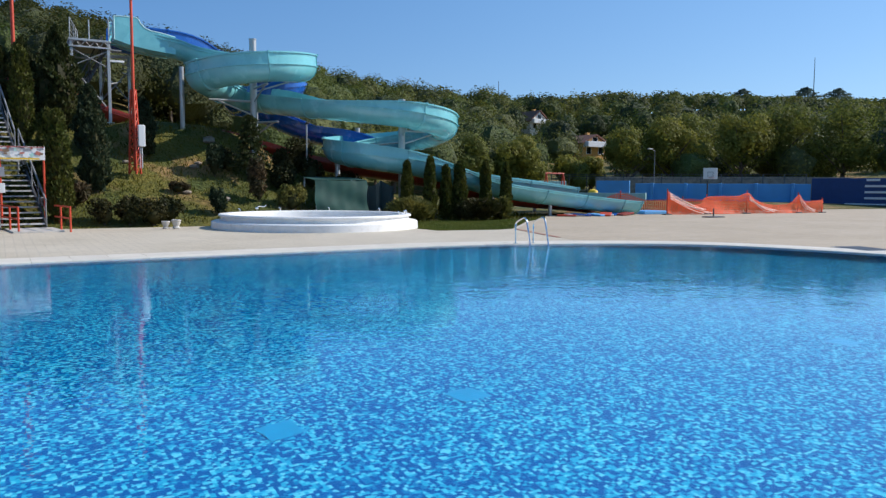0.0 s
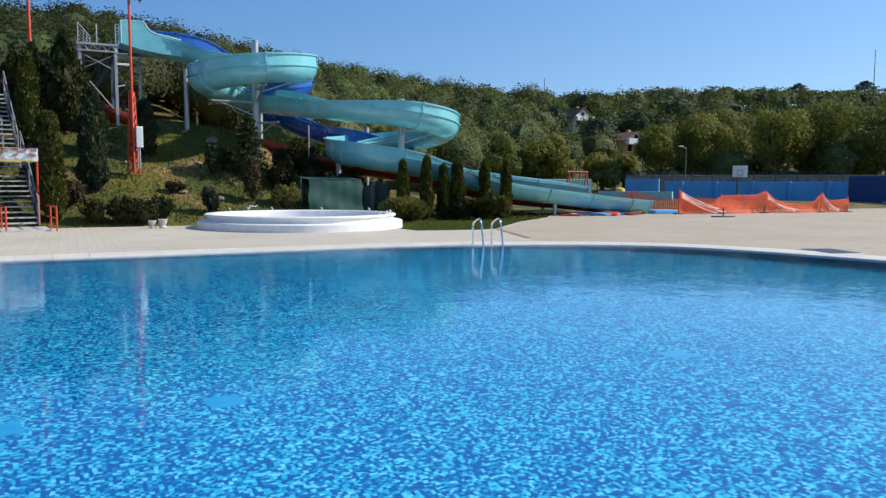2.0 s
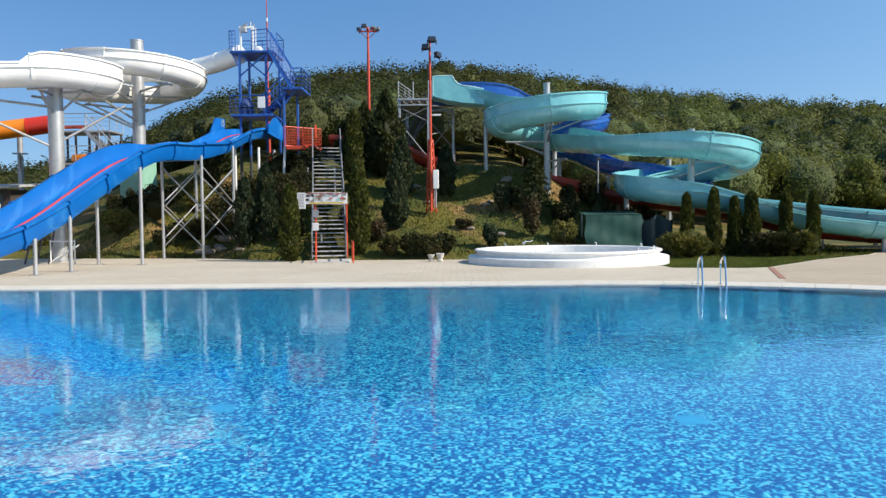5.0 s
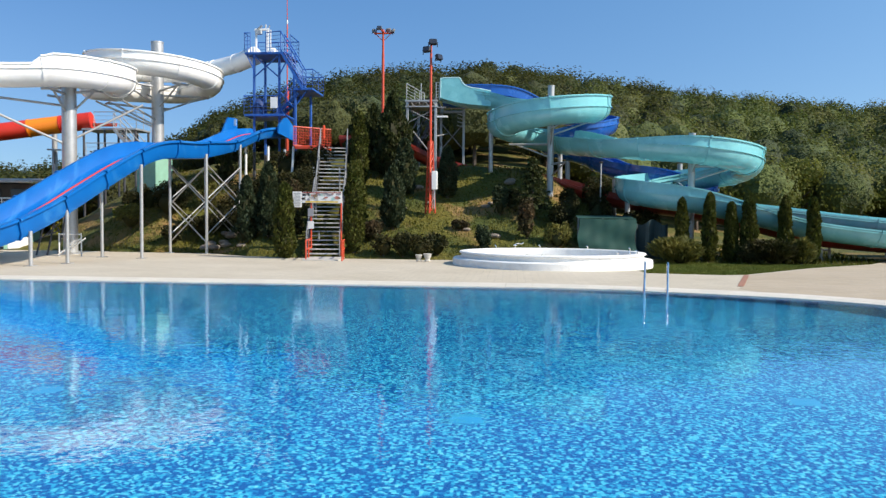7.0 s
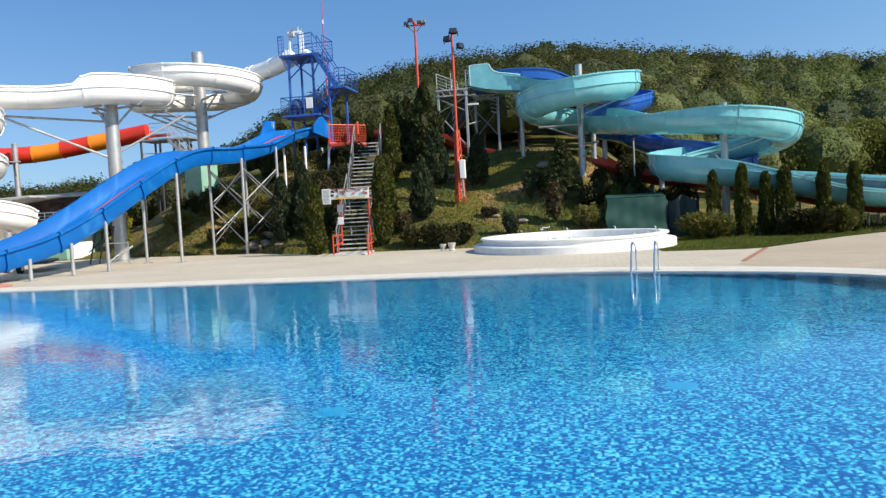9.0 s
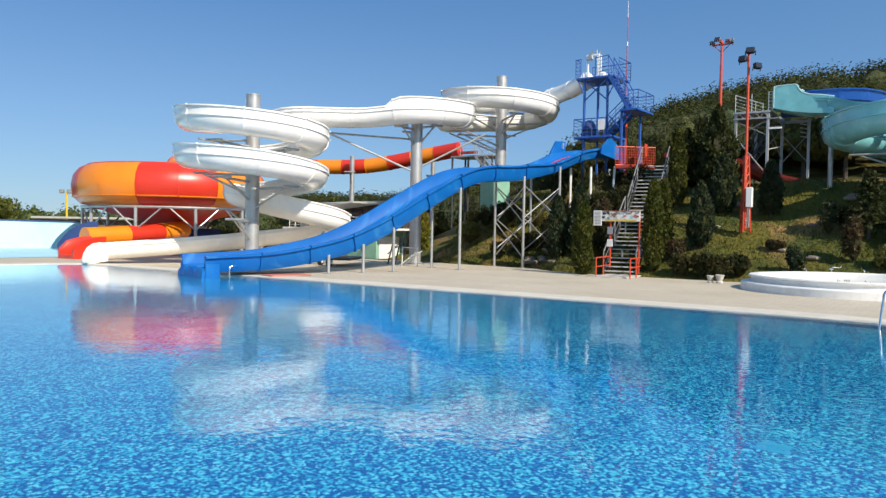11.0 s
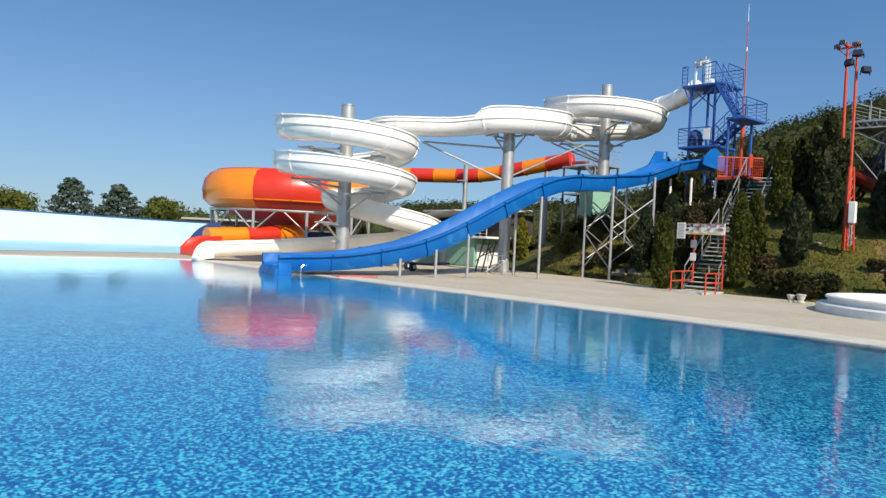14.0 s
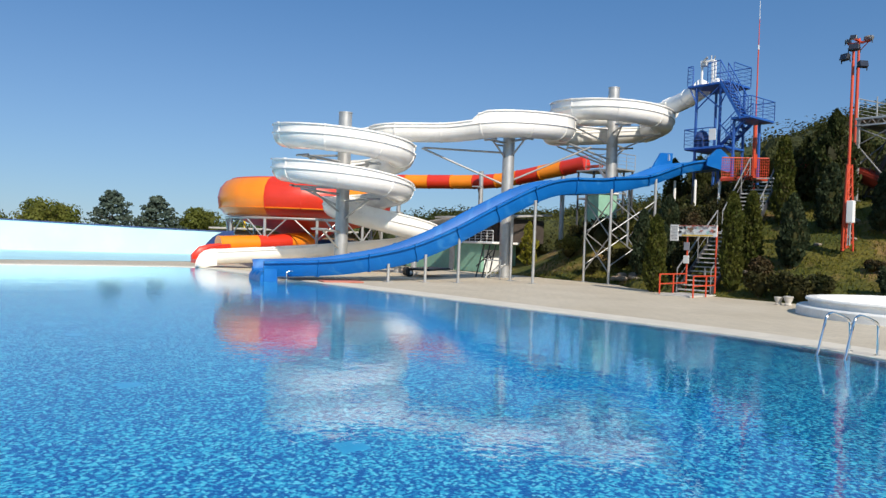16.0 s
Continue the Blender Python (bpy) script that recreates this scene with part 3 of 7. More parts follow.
xs = steps_between([(-1400, 220), (-300, 40), (-100, 6), (-32, 0.7), (20, 2), (64, 8), (200, 20), (400, 100), (1400, 100)])
ys = steps_between([(-1400, 250), (-300, 60), (-60, 8), (-16, 3), (26, 0.55), (48, 1.5), (70, 6), (200, 20), (400, 100), (1400, 100)])
bm = Bm()
low = [(x * 0.995 + 0.05, y - 0.25 if y > 20 else y + 0.4) for x, y in DECK]
for y in ys:
    for x in xs:
        bm.v.append((x, y, ground(x, y) - (0.06 if not inside(x, y, low) else 2.6)))
w = len(xs)
bm.f = [(j * w + i, j * w + i + 1, (j + 1) * w + i + 1, (j + 1) * w + i) for j in range(len(ys) - 1) for i in range(w - 1)]
solid("ground", bm, M["soil"], "rough spring grass and bare earth on sloping ground", "ground", kind="structure", angle=180)

# ---- the pool ----
WATER, DEPTH = -0.014, -0.95
shore = []
for i in range(121):
    a = radians(90 - 235 * i / 120)
    r = 8.85 - 0.45 * smooth(0.35, 1.0, -math.sin(a)) + 0.6 * math.exp(-((math.degrees(a) - 42) / 18) ** 2)
    shore.append((2.3 + r * math.cos(a), 8.6 + r * math.sin(a)))
shore += [(-8.5, 3.4), (-15, 3.3), (-21, 3.2), (-25.6, 3.3), (-25.9, 5.0), (-25.5, 9.0), (-25.0, 13.0), (-24.6, 16.2), (-23.8, 17.3), (-20, 17.35), (-15, 17.4), (-10, 17.4), (-5, 17.42), (-1, 17.45)]


def offset(poly, d):
    out = []
    for i, p in enumerate(poly):
        a, b = Vector(poly[i - 1]), Vector(poly[(i + 1) % len(poly)])
        t = (b - a).normalized()
        out.append((p[0] - t.y * d, p[1] + t.x * d))
    return out


def fill(loops, z):
    """A flat face bounded by loops, holes included."""
    b = bmesh.new()
    for loop in loops:
        vs = [b.verts.new((x, y, z)) for x, y in loop]
        for i, v in enumerate(vs):
            b.edges.new((vs[i - 1], v))
    bmesh.ops.triangle_fill(b, edges=b.edges[:], use_beauty=True)
    bmesh.ops.recalc_face_normals(b, faces=b.faces[:])
    if b.faces and b.faces[0].normal.z < 0:
        bmesh.ops.reverse_faces(b, faces=b.faces[:])
    vs, fs = [tuple(v.co) for v in b.verts], [tuple(v.index for v in f.verts) for f in b.faces]
    b.verts.index_update()
    fs = [tuple(v.index for v in f.verts) for f in b.faces]
    b.free()
    return vs, fs


COPE = 0.95
outer = offset(shore, COPE)
bm = Bm().add(*fill([DECK, outer], 0.0))
n = len(DECK)
bm.add([(x, y, z) for z in (0.0, -0.3) for x, y in DECK], [(i, (i + 1) % n, n + (i + 1) % n, n + i) for i in range(n)])
solid("pavement", bm, M["paving"], "sun-bleached beige concrete paving round the pool", "paving", kind="structure", smooth=False)

# the tan paving east of a red-brown strip
east = [p for k, p in enumerate(outer[:121]) if 16 <= k <= 92]
east = [(7.7, 17.75)] + [(p[0] + 0.02, p[1]) for p in east if p[0] > 7.75]
bm = Bm().add(*fill([east + [(40, -13.8), (57.8, 8), (57.8, 29.9), (33, 33.1), (24, 32.9), (19.1, 31.9), (17.4, 31.1), (15.9, 29.0), (12.6, 26.1), (9.4, 22.5)]], 0.004))
solid("pavement_east", bm, M["tanpaving"], "worn tan concrete paving between the pool and the netting", "paving", kind="structure", smooth=False)
a, b = Vector((7.95, 18.5, 0)), Vector((9.28, 22.42, 0))
across = Vector((b.y - a.y, a.x - b.x, 0)).normalized() * 0.07
bm = Bm().loft([[p - across, p - across + Vector((0, 0, 0.012)), p + across + Vector((0, 0, 0.012)), p + across] for p in (a, a.lerp(b, 0.5), b)], True, True)
solid("edging_strip", bm, M["edging"], "flat red-brown edging strip set in the paving", "edging", kind="structure", smooth=False)

bm = Bm().add(*fill([shore], DEPTH))
solid("pool_floor", bm, M["mosaic"], "blue glass mosaic floor of the pool under water", "pool floor", kind="structure", smooth=False)
n = len(shore)
bm = Bm().add([(x, y, z) for z in (-0.06, DEPTH) for x, y in shore], [(i, (i + 1) % n, n + (i + 1) % n, n + i) for i in range(n)])
solid("pool_wall", bm, M["mosaic"], "blue glass mosaic side wall of the pool", "pool wall", kind="structure", smooth=False)
bm = Bm().add(*fill([offset(shore, 0.01)], WATER))
water = solid("water", bm, M["water"], "clear blue pool water with small ripples", "water", kind="structure", smooth=False)
water.visible_shadow = False


# ---- slides ----
# The turquoise flume that winds down from the grey platform.
g = thing("turquoise_water_slide", "turquoise open fibreglass slide winding down round steel posts", "water slide", at=(4.2, 34.8, 3.0))
L1, L2 = (4.15, 34.75), (9.98, 33.15)
green_line = spline(
    [(-1.15, 37.6, 7.48), (-0.3, 37.6, 7.26), (0.6, 37.55, 7.10), (1.6, 37.4, 6.93), (2.6, 37.1, 6.62)]
    + bend(L1, 2.05, 80, -260, 6.4, 5.25, 12)
    + [(4.0, 36.3, 4.85), (5.6, 34.6, 4.50), (7.2, 32.2, 4.18)]
    + bend(L2, 2.36, 250, 380, 3.95, 1.86, 18)
    + [(12.0, 30.68, 1.44), (13.6, 30.65, 1.04), (15.1, 30.62, 0.80), (17.1, 30.6, 0.57), (20.2, 30.55, 0.24), (22.4, 30.5, 0.07)], 0.3)


def green_outline(k):
    first, second = smooth(0.08, 0.14, k) * (1 - smooth(0.36, 0.42, k)), smooth(0.42, 0.5, k)
    tail = smooth(0.76, 0.86, k)
    return half_pipe(1.25, 0.75 + 0.35 * first + 0.05 * second * (1 - tail) - 0.13 * tail, 0.75 + 0.3 * second * (1 - smooth(0.72, 0.82, k)) - 0.13 * tail)


slide(g, green_line, green_outline, [M["green"]], 2.3)
# the raised entry at the platform
entry = ((-1.06, 7.46), (-1.06, 8.40), (-0.90, 8.43), (-0.20, 8.44), (-0.10, 8.40), (-0.02, 8.22), (0.14, 8.06), (0.40, 7.95), (0.8, 7.90), (1.4, 7.78), (1.4, 7.05), (0.4, 7.14), (-0.34, 7.26))
for y in (36.86, 38.34):
    cheek = part("entry_side", Bm().loft([[Vector((x, y + d, z)) for x, z in entry] for d in (-0.04, 0.04)], True, True), M["green"], g)
    lip = Bm()
    for (x0, z0), (x1, z1) in zip(entry[:10], entry[1:10]):
        lip.rod((x0, y - 0.02, z0), (x1, y - 0.02, z1), 0.035, n=8)
    part("lip", lip, M["palegreen"], cheek, "pale rim")


def flume_post(owner, x, y, z0, z1, r=0.15, arms=()):
    post = part("post", Bm().rod((x, y, z0), (x, y, z1), r, n=20).rod((x, y, z0), (x, y, z0 + 0.03), r * 2), M["steel"], owner)
    part("post_cap", Bm().rod((x, y, z1 - 0.02), (x, y, z1 + 0.02), r * 1.08, n=20), M["steel"], post)
    for a, reach, z in arms:
        tip = (x + reach * math.cos(radians(a)), y + reach * math.sin(radians(a)), z)
        part("bracket", Bm().rod((x, y, z), tip, 0.05).rod((x, y, z - 0.6), (x + 0.8 * (tip[0] - x), y + 0.8 * (tip[1] - y), z - 0.03), 0.035), M["steel"], post)


flume_post(g, 4.2, 34.8, 2.2, 7.65, 0.15, [(0, 2.0, 6.0), (-90, 2.0, 5.55), (180, 1.9, 5.0), (-60, 1.4, 4.1), (60, 2, 6.3)])
flume_post(g, 9.8, 31.67, 0.0, 5.13, 0.14, [(0, 2.2, 3.8), (-90, 0.9, 4.1), (90, 3.2, 3.3), (180, 1.8, 2.5), (-100, 0.9, 2.1)])
flume_post(g, 4.75, 36.4, 2.4, 4.7, 0.11)
flume_post(g, 10.9, 38.9, 0.6, 4.4, 0.13)
flume_post(g, 1.45, 36.0, 3.0, 6.4, 0.10)
flume_post(g, 13.9, 30.65, 0.0, 1.0, 0.09)
flume_post(g, 17.2, 30.6, 0.0, 0.58, 0.09)
flume_post(g, 7.5, 33.4, 0.2, 2.35, 0.11)

# The royal blue flume behind it.
b2 = thing("royal_blue_water_slide", "royal blue fibreglass slide with a turquoise run-out behind another", "water slide", at=(6, 37, 2.0))
blue_line = spline([(-1.1, 39.0, 7.32), (-0.4, 39.0, 7.28), (0.8, 39.0, 7.30), (2.2, 39.2, 7.22), (3.6, 39.7, 6.75)] + bend((5.3, 38.1), 1.7, 85, -150, 6.5, 5.3, 8)
                   + [(4.9, 36.9, 5.0), (4.4, 38.3, 4.8), (6.0, 38.9, 4.4), (7.6, 37.6, 3.55), (9.2, 36.4, 3.2)] + bend((9.7, 35.2), 1.4, 75, -165, 2.9, 1.9, 8)[1:]
                   + [(10.6, 34.2, 1.85)], 0.3)
slide(b2, blue_line, lambda k: half_pipe(1.2, 1.08 - 0.23 * smooth(0.12, 0.3, k), 1.08 - 0.23 * smooth(0.12, 0.3, k)), [M["royal"]], 2.3)
out_line = spline([(10.6, 34.2, 1.85), (12.0, 34.0, 1.72), (14.0, 33.8, 1.5), (16.8, 33.5, 1.16), (19.0, 33.4, 0.95), (20.7, 33.4, 0.74)], 0.3)
slide(b2, out_line, lambda k: half_pipe(1.2, 0.75, 0.62), [M["green"]], 2.3, names=("run_out_section", "flange"))
flume_post(b2, 7.4, 36.9, 1.4, 3.5, 0.11)
flume_post(b2, 5.3, 38.9, 3.0, 6.2, 0.12)
flume_post(b2, 14.0, 33.8, 0.0, 1.5, 0.09)
flume_post(b2, 18.4, 33.4, 0.0, 1.0, 0.09)

# The long straight red flume on the bank.
r2 = thing("red_water_slide", "faded red straight fibreglass slide running down the bank", "water slide", at=(8, 34.5, 1))
red_line = spline([(-6.2, 38.2, 5.15), (-3.4, 37.9, 4.95), (-1.3, 37.8, 4.05), (1.0, 37.7, 3.5), (4.0, 37.3, 3.2), (7.2, 35.6, 2.2), (10.0, 33.9, 1.72), (12.0, 32.5, 1.3), (14.2, 32.0, 0.72), (16.3, 31.9, 0.47), (18.0, 31.9, 0.34), (19.4, 31.9, 0.22), (20.8, 31.9, 0.09)], 0.4)
slide(r2, red_line, lambda k: half_pipe(1.3, 0.52 - 0.17 * smooth(0.66, 0.78, k), 0.52 - 0.17 * smooth(0.66, 0.78, k)), [M["maroon"]], 3.0)
for x, y, z in ((12.6, 32.3, 1.1), (15.4, 31.95, 0.5)):
    part("leg", Bm().rod((x - 0.4, y - 0.3, -0.02), (x - 0.4, y - 0.3, z), 0.05).rod((x + 0.2, y + 0.4, -0.02), (x + 0.2, y + 0.4, z), 0.05).rod((x - 0.4, y - 0.3, z * 0.8), (x + 0.2, y + 0.4, z * 0.8), 0.04), M["steel"], r2)

# The white flume from the blue tower.
w = thing("white_water_slide", "white fibreglass slide with three coils round grey posts", "water slide", at=(-19, 22.15, 0))
C2, TW = (-15.6, 37.0), (-19.0, 22.15)
tube_line = spline([(-10.7, 38.0, 9.4), (-12.2, 38.9, 9.15), (-13.7, 39.45, 8.95)], 0.3)
slide(w, tube_line, lambda k: tube_outline(0.47), [M["white"]], 1.6, names=("tube_section", "flange"))
white_line = spline(
    [(-13.4, 39.4, 8.8)] + bend(C2, 2.65, 95, 430, 8.9, 7.5, 18)[1:-3]
    + [(-17.6, 35.0, 7.2), (-15.9, 33.4, 7.05), (-14.6, 31.6, 6.85), (-14.3, 29.6, 6.7), (-15.0, 27.9, 6.6), (-16.8, 26.7, 6.4)]
    + bend(TW, 2.58, 85, 720, 6.33, 3.25, 32)
    + [(-20.3, 24.6, 3.05), (-21.1, 24.3, 2.92), (-21.4, 23.5, 2.76), (-20.7, 22.9, 2.58), (-19.5, 23.4, 2.28), (-18.3, 24.5, 1.92), (-17.8, 25.6, 1.62), (-18.2, 26.5, 1.36), (-19.3, 26.4, 1.14), (-20.5, 25.0, 0.9),
       (-21.6, 22.8, 0.62), (-22.6, 20.8, 0.42), (-23.3, 19.2, 0.28), (-23.9, 18.0, 0.17)], 0.3)


def white_outline(k):
    tall = 1 - smooth(0.70, 0.78, k)
    turn = 0.36 * smooth(0.285, 0.295, k) * (1 - smooth(0.367, 0.371, k))
    low = 0.3 * smooth(0.78, 0.82, k) * (1 - smooth(0.86, 0.90, k))
    return half_pipe(1.2, 0.68 + 0.1 * tall + turn + low, 0.68 + 0.3 * tall + low)


slide(w, white_line, white_outline, [M["white"]], 2.2, flange_scale=0.04)


def big_post(owner, x, y, z1, r, z0=0.0, arms=()):
    post = part("post", Bm().rod((x, y, z0), (x, y, z1), r, n=28).rod((x, y, z0), (x, y, z0 + 0.04), r * 1.7, n=20), M["steel"], owner)
    part("post_cap", Bm().rod((x, y, z1 - 0.03), (x, y, z1 + 0.03), r * 1.05, n=28), M["steel"], post)
    for z in (z0 + 0.06,):
        part("base_flange", Bm().rod((x, y, z), (x, y, z + 0.05), r * 1.25, n=20), M["steel"], post)
    for a, reach, z in arms:
        c, s = math.cos(radians(a)), math.sin(radians(a))
        part("bracket", Bm().rod((x, y, z), (x + reach * c, y + reach * s, z + 0.05), 0.055).rod((x, y, z - 0.9), (x + 0.85 * reach * c, y + 0.85 * reach * s, z), 0.045)
             .rod((x + reach * c - 0.4 * s, y + reach * s + 0.4 * c, z + 0.07), (x + reach * c + 0.4 * s, y + reach * s - 0.4 * c, z + 0.07), 0.05), M["steel"], post)


big_post(w, -19.0, 22.15, 7.35, 0.30, 0, [(-160, 2.4, 5.4), (-80, 2.4, 5.1), (0, 2.4, 4.85), (150, 2.4, 4.2), (-140, 2.4, 3.9), (-70, 2.4, 3.6), (0, 2.4, 3.3), (170, 2.4, 2.4), (-60, 2.0, 1.9)])
big_post(w, -15.5, 37.0, 10.35, 0.30, 2.6, [(150, 2.5, 8.35), (-120, 2.5, 8.1), (-40, 2.5, 7.9), (30, 2.5, 7.7), (110, 2.5, 7.3), (-135, 2.4, 7.0)])
big_post(w, -15.5, 29.2, 6.75, 0.28, 0, [(0, 1.2, 6.55), (-90, 1.2, 6.45), (150, 0.9, 6.4)])
for p, q in (((-15.5, 29.2, 4.4), (-18.2, 26.0, 6.1)), ((-15.5, 29.2, 4.6), (-15.3, 35.0, 6.9)), ((-15.5, 29.2, 6.0), (-18.3, 26.2, 6.15)), ((-15.5, 37.0, 6.0), (-17.6, 34.9, 7.1)), ((-15.5, 37.0, 6.4), (-15.6, 33.6, 6.95))):
    part("brace", Bm().rod(p, q, 0.048), M["steel"], w)
big_post(w, -17.85, 25.5, 1.5, 0.14)
big_post(w, -19.7, 25.9, 3.0, 0.16)
spout_at, spout_way, spout_side = Vector((-23.75, 18.3, 0)), Vector((-0.45, -0.89, 0)), Vector((0.89, -0.45, 0))
spout = [[spout_at + spout_way * s + spout_side * (u * wide) + Vector((0, 0, low + (top - low) * v)) for u, v in ((-1.06, 1.0), (-1.0, 0.2), (-0.8, -0.06), (0.8, -0.06), (1.0, 0.2), (1.06, 1.0), (0.97, 1.0), (0.9, 0.3), (0.7, 0.08), (-0.7, 0.08), (-0.9, 0.3), (-0.97, 1.0))]
         for s, wide, low, top in ((0.0, 0.66, 0.16, 0.88), (0.3, 0.70, 0.12, 0.88), (0.55, 0.76, 0.05, 0.82), (0.75, 0.84, 0.03, 0.66), (0.88, 0.9, 0.03, 0.42), (0.95, 0.93, 0.03, 0.16))]
part("spout", Bm().loft(spout, True, True), M["white"], w, angle=50)

# The orange and red bowl slide.
o = thing("bowl_water_slide", "orange and red striped tube slide ending in a round bowl", "water slide", at=(-33.2, 28.1, 0))
BC, BR = (-33.2, 28.1, 0.0), 5.55
bowl = [(BR - 1.15, 2.72), (BR - 0.50, 2.86), (BR - 0.09, 3.28), (BR, 3.95), (BR - 0.12, 4.5), (BR - 0.45, 4.92), (BR - 0.8, 5.08), (BR - 0.85, 5.03), (BR - 0.5, 4.85),
        (BR - 0.2, 4.45), (BR - 0.08, 3.95), (BR - 0.17, 3.31), (BR - 0.56, 2.94), (BR - 1.2, 2.80)]
edges = [-99.5 + 22.5 * k for k in range(17)]
for i, (a, b) in enumerate(zip(edges, edges[1:])):
    part("bowl_segment", Bm().spin(bowl + bowl[:1], BC, radians(a), radians(b), 8), M["red"] if i // 2 % 2 else M["orange"], o, angle=60)
    c, s = math.cos(radians(a)), math.sin(radians(a))
    part("flange", Bm().spin([(r + 0.05 * (1 if k < 7 else 0), z - 0.02) for k, (r, z) in enumerate(bowl)] + [(bowl[0][0] + 0.05, bowl[0][1] - 0.02)], BC, radians(a) - 0.006, radians(a) + 0.006, 1), M["red"] if i // 2 % 2 else M["orange"], o)
part("bowl_funnel", Bm().spin([(BR - 1.15, 2.74), (3.6, 2.38), (1.9, 1.95), (0.7, 1.3), (0.65, 1.3), (1.8, 2.0), (3.5, 2.45), (BR - 1.2, 2.82)], BC, n=40), M["red"], o)
part("seam", Bm().spin([(BR - 0.17, 3.20), (BR - 0.07, 3.23), (BR - 0.05, 3.27), (BR - 0.12, 3.31)], BC, n=64), M["orange"], o)
part("rim", Bm().spin([(BR - 0.86 + 0.07 * math.cos(t), 5.07 + 0.07 * math.sin(t)) for t in [math.pi * k / 4 for k in range(9)]], BC, n=64), M["red"], o)
part("support_ring", Bm().spin([(BR - 0.55 + 0.09 * math.cos(t), 2.66 + 0.08 * math.sin(t)) for t in [math.pi * k / 3 for k in range(7)]], BC, n=48), M["steel"], o)
for k in range(10):
    a = radians(-165 + 36 * k)
    x, y = BC[0] + (BR - 0.55) * math.cos(a), BC[1] + (BR - 0.55) * math.sin(a)
    leg = part("post", Bm().rod((x, y, 0), (x, y, 2.64), 0.09).rod((x, y, 0), (x, y, 0.03), 0.2), M["steel"], o)
    for d in (-0.27, 0.27):
        q = (BC[0] + (BR - 0.55) * math.cos(a + d), BC[1] + (BR - 0.55) * math.sin(a + d), 2.62)
        part("strut", Bm().rod((x, y, 1.42), q, 0.045, n=8), M["steel"], leg)
feed = spline([(-22.6, 43.4, 6.75), (-25.0, 43.0, 6.4), (-29.5, 41.6, 5.7), (-34.0, 39.2, 5.62), (-37.2, 36.4, 5.58), (-37.5, 33.6, 5.5), (-36.4, 30.8, 5.3), (-34.6, 29.2, 4.7)], 0.3)
slide(o, feed, lambda k: tube_outline(0.52), [M["red"], M["orange"]], 1.9, names=("tube_section", "flange"))
exit_line = spline([(-31.4, 27.6, 0.95), (-30.75, 26.2, 0.85), (-30.6, 24.0, 0.65), (-30.6, 21.2, 0.5)], 0.3)
slide(o, exit_line, lambda k: tube_outline(0.5), [M["orange"], M["red"], M["orange"]], 2.15, names=("exit_tube", "flange"))
part("splash_trough", Bm().loft([[Vector((-28.6 + u, y, z)) for u, z in ((-0.7, 0.0), (-0.75, h), (-0.62, h + 0.04), (-0.52, h - 0.1), (-0.5, 0.2), (0.5, 0.2), (0.52, h - 0.1), (0.62, h + 0.04), (0.75, h), (0.7, 0.0))] for y, h in ((20.7, 1.05), (20.1, 1.0), (19.5, 0.85), (19.1, 0.45))], True, True), M["red"], o)
guard = [(-34.3 + 2.3 * k / 12, 21.7 + 0.9 * (k / 12) ** 2, 0.55 + 1.25 * math.sin(1.5708 * k / 12)) for k in range(13)]
part("splash_guard", Bm().loft([[Vector((x, y, 0)), Vector((x, y - 0.03, h)), Vector((x, y + 0.02, h + 0.03)), Vector((x, y + 0.07, h)), Vector((x, y + 0.1, 0))] for x, y, h in guard], True, True), M["navy"], o, "dark blue splash guard")
for y in (25.4, 22.4):
    part("saddle", Bm().box((-30.65, y, 0.3), (0.9, 0.1, 0.6), None, 0.02), M["steel"], o)
for x, y, z in ((-29.75, 40.3, 6.78), (-25.8, 44.6, 6.7), (-36.6, 38.0, 4.9)):
    big_post(o, x, y, z, 0.16, 0, [(-60, 0.8, z - 1.2)])

# The wide blue slide of three lanes down to the water.
bs = thing("wide_blue_slide", "wide blue fibreglass slide with humps and coloured lane stripes", "water slide", at=(-12, 27, 0))
WAY = Vector((0.245, 1, 0)).normalized()
SIDE = Vector((WAY.y, -WAY.x, 0))
profile = [(16.1, 0.20), (16.6, 0.22), (18.7, 0.30), (20.6, 0.58), (21.9, 0.92), (23.5, 1.60), (25.4, 2.62), (27.2, 3.52), (28.6, 3.93), (30.7, 4.10), (33.0, 4.62), (35.0, 5.32), (36.6, 5.60), (37.2, 5.62)]
run = spline([(-12.15 + 0.245 * (y - 27), y, z) for y, z in profile], 0.25)


def lanes_outline(k):
    h, t = 0.60 - 0.10 * smooth(0.25, 0.02, k) - 0.20 * smooth(0.70, 0.80, k), 0.08
    top = [(-1.02, h), (-0.94, h), (-0.88, 0.16), (-0.78, 0.06), (-0.5, 0.03), (-0.36, 0.05), (-0.31, 0.13), (-0.27, 0.13), (-0.22, 0.05), (0.0, 0.03), (0.22, 0.05), (0.27, 0.13), (0.31, 0.13),
           (0.36, 0.05), (0.5, 0.03), (0.78, 0.06), (0.88, 0.16), (0.94, h), (1.02, h), (1.10, h - 0.02), (1.10, h - 0.09), (1.0, h - 0.1), (0.95, 0.1), (0.84, -t)]
    return top + [(-0.84, -t), (-0.95, 0.1), (-1.0, h - 0.1), (-1.10, h - 0.09), (-1.10, h - 0.02)]


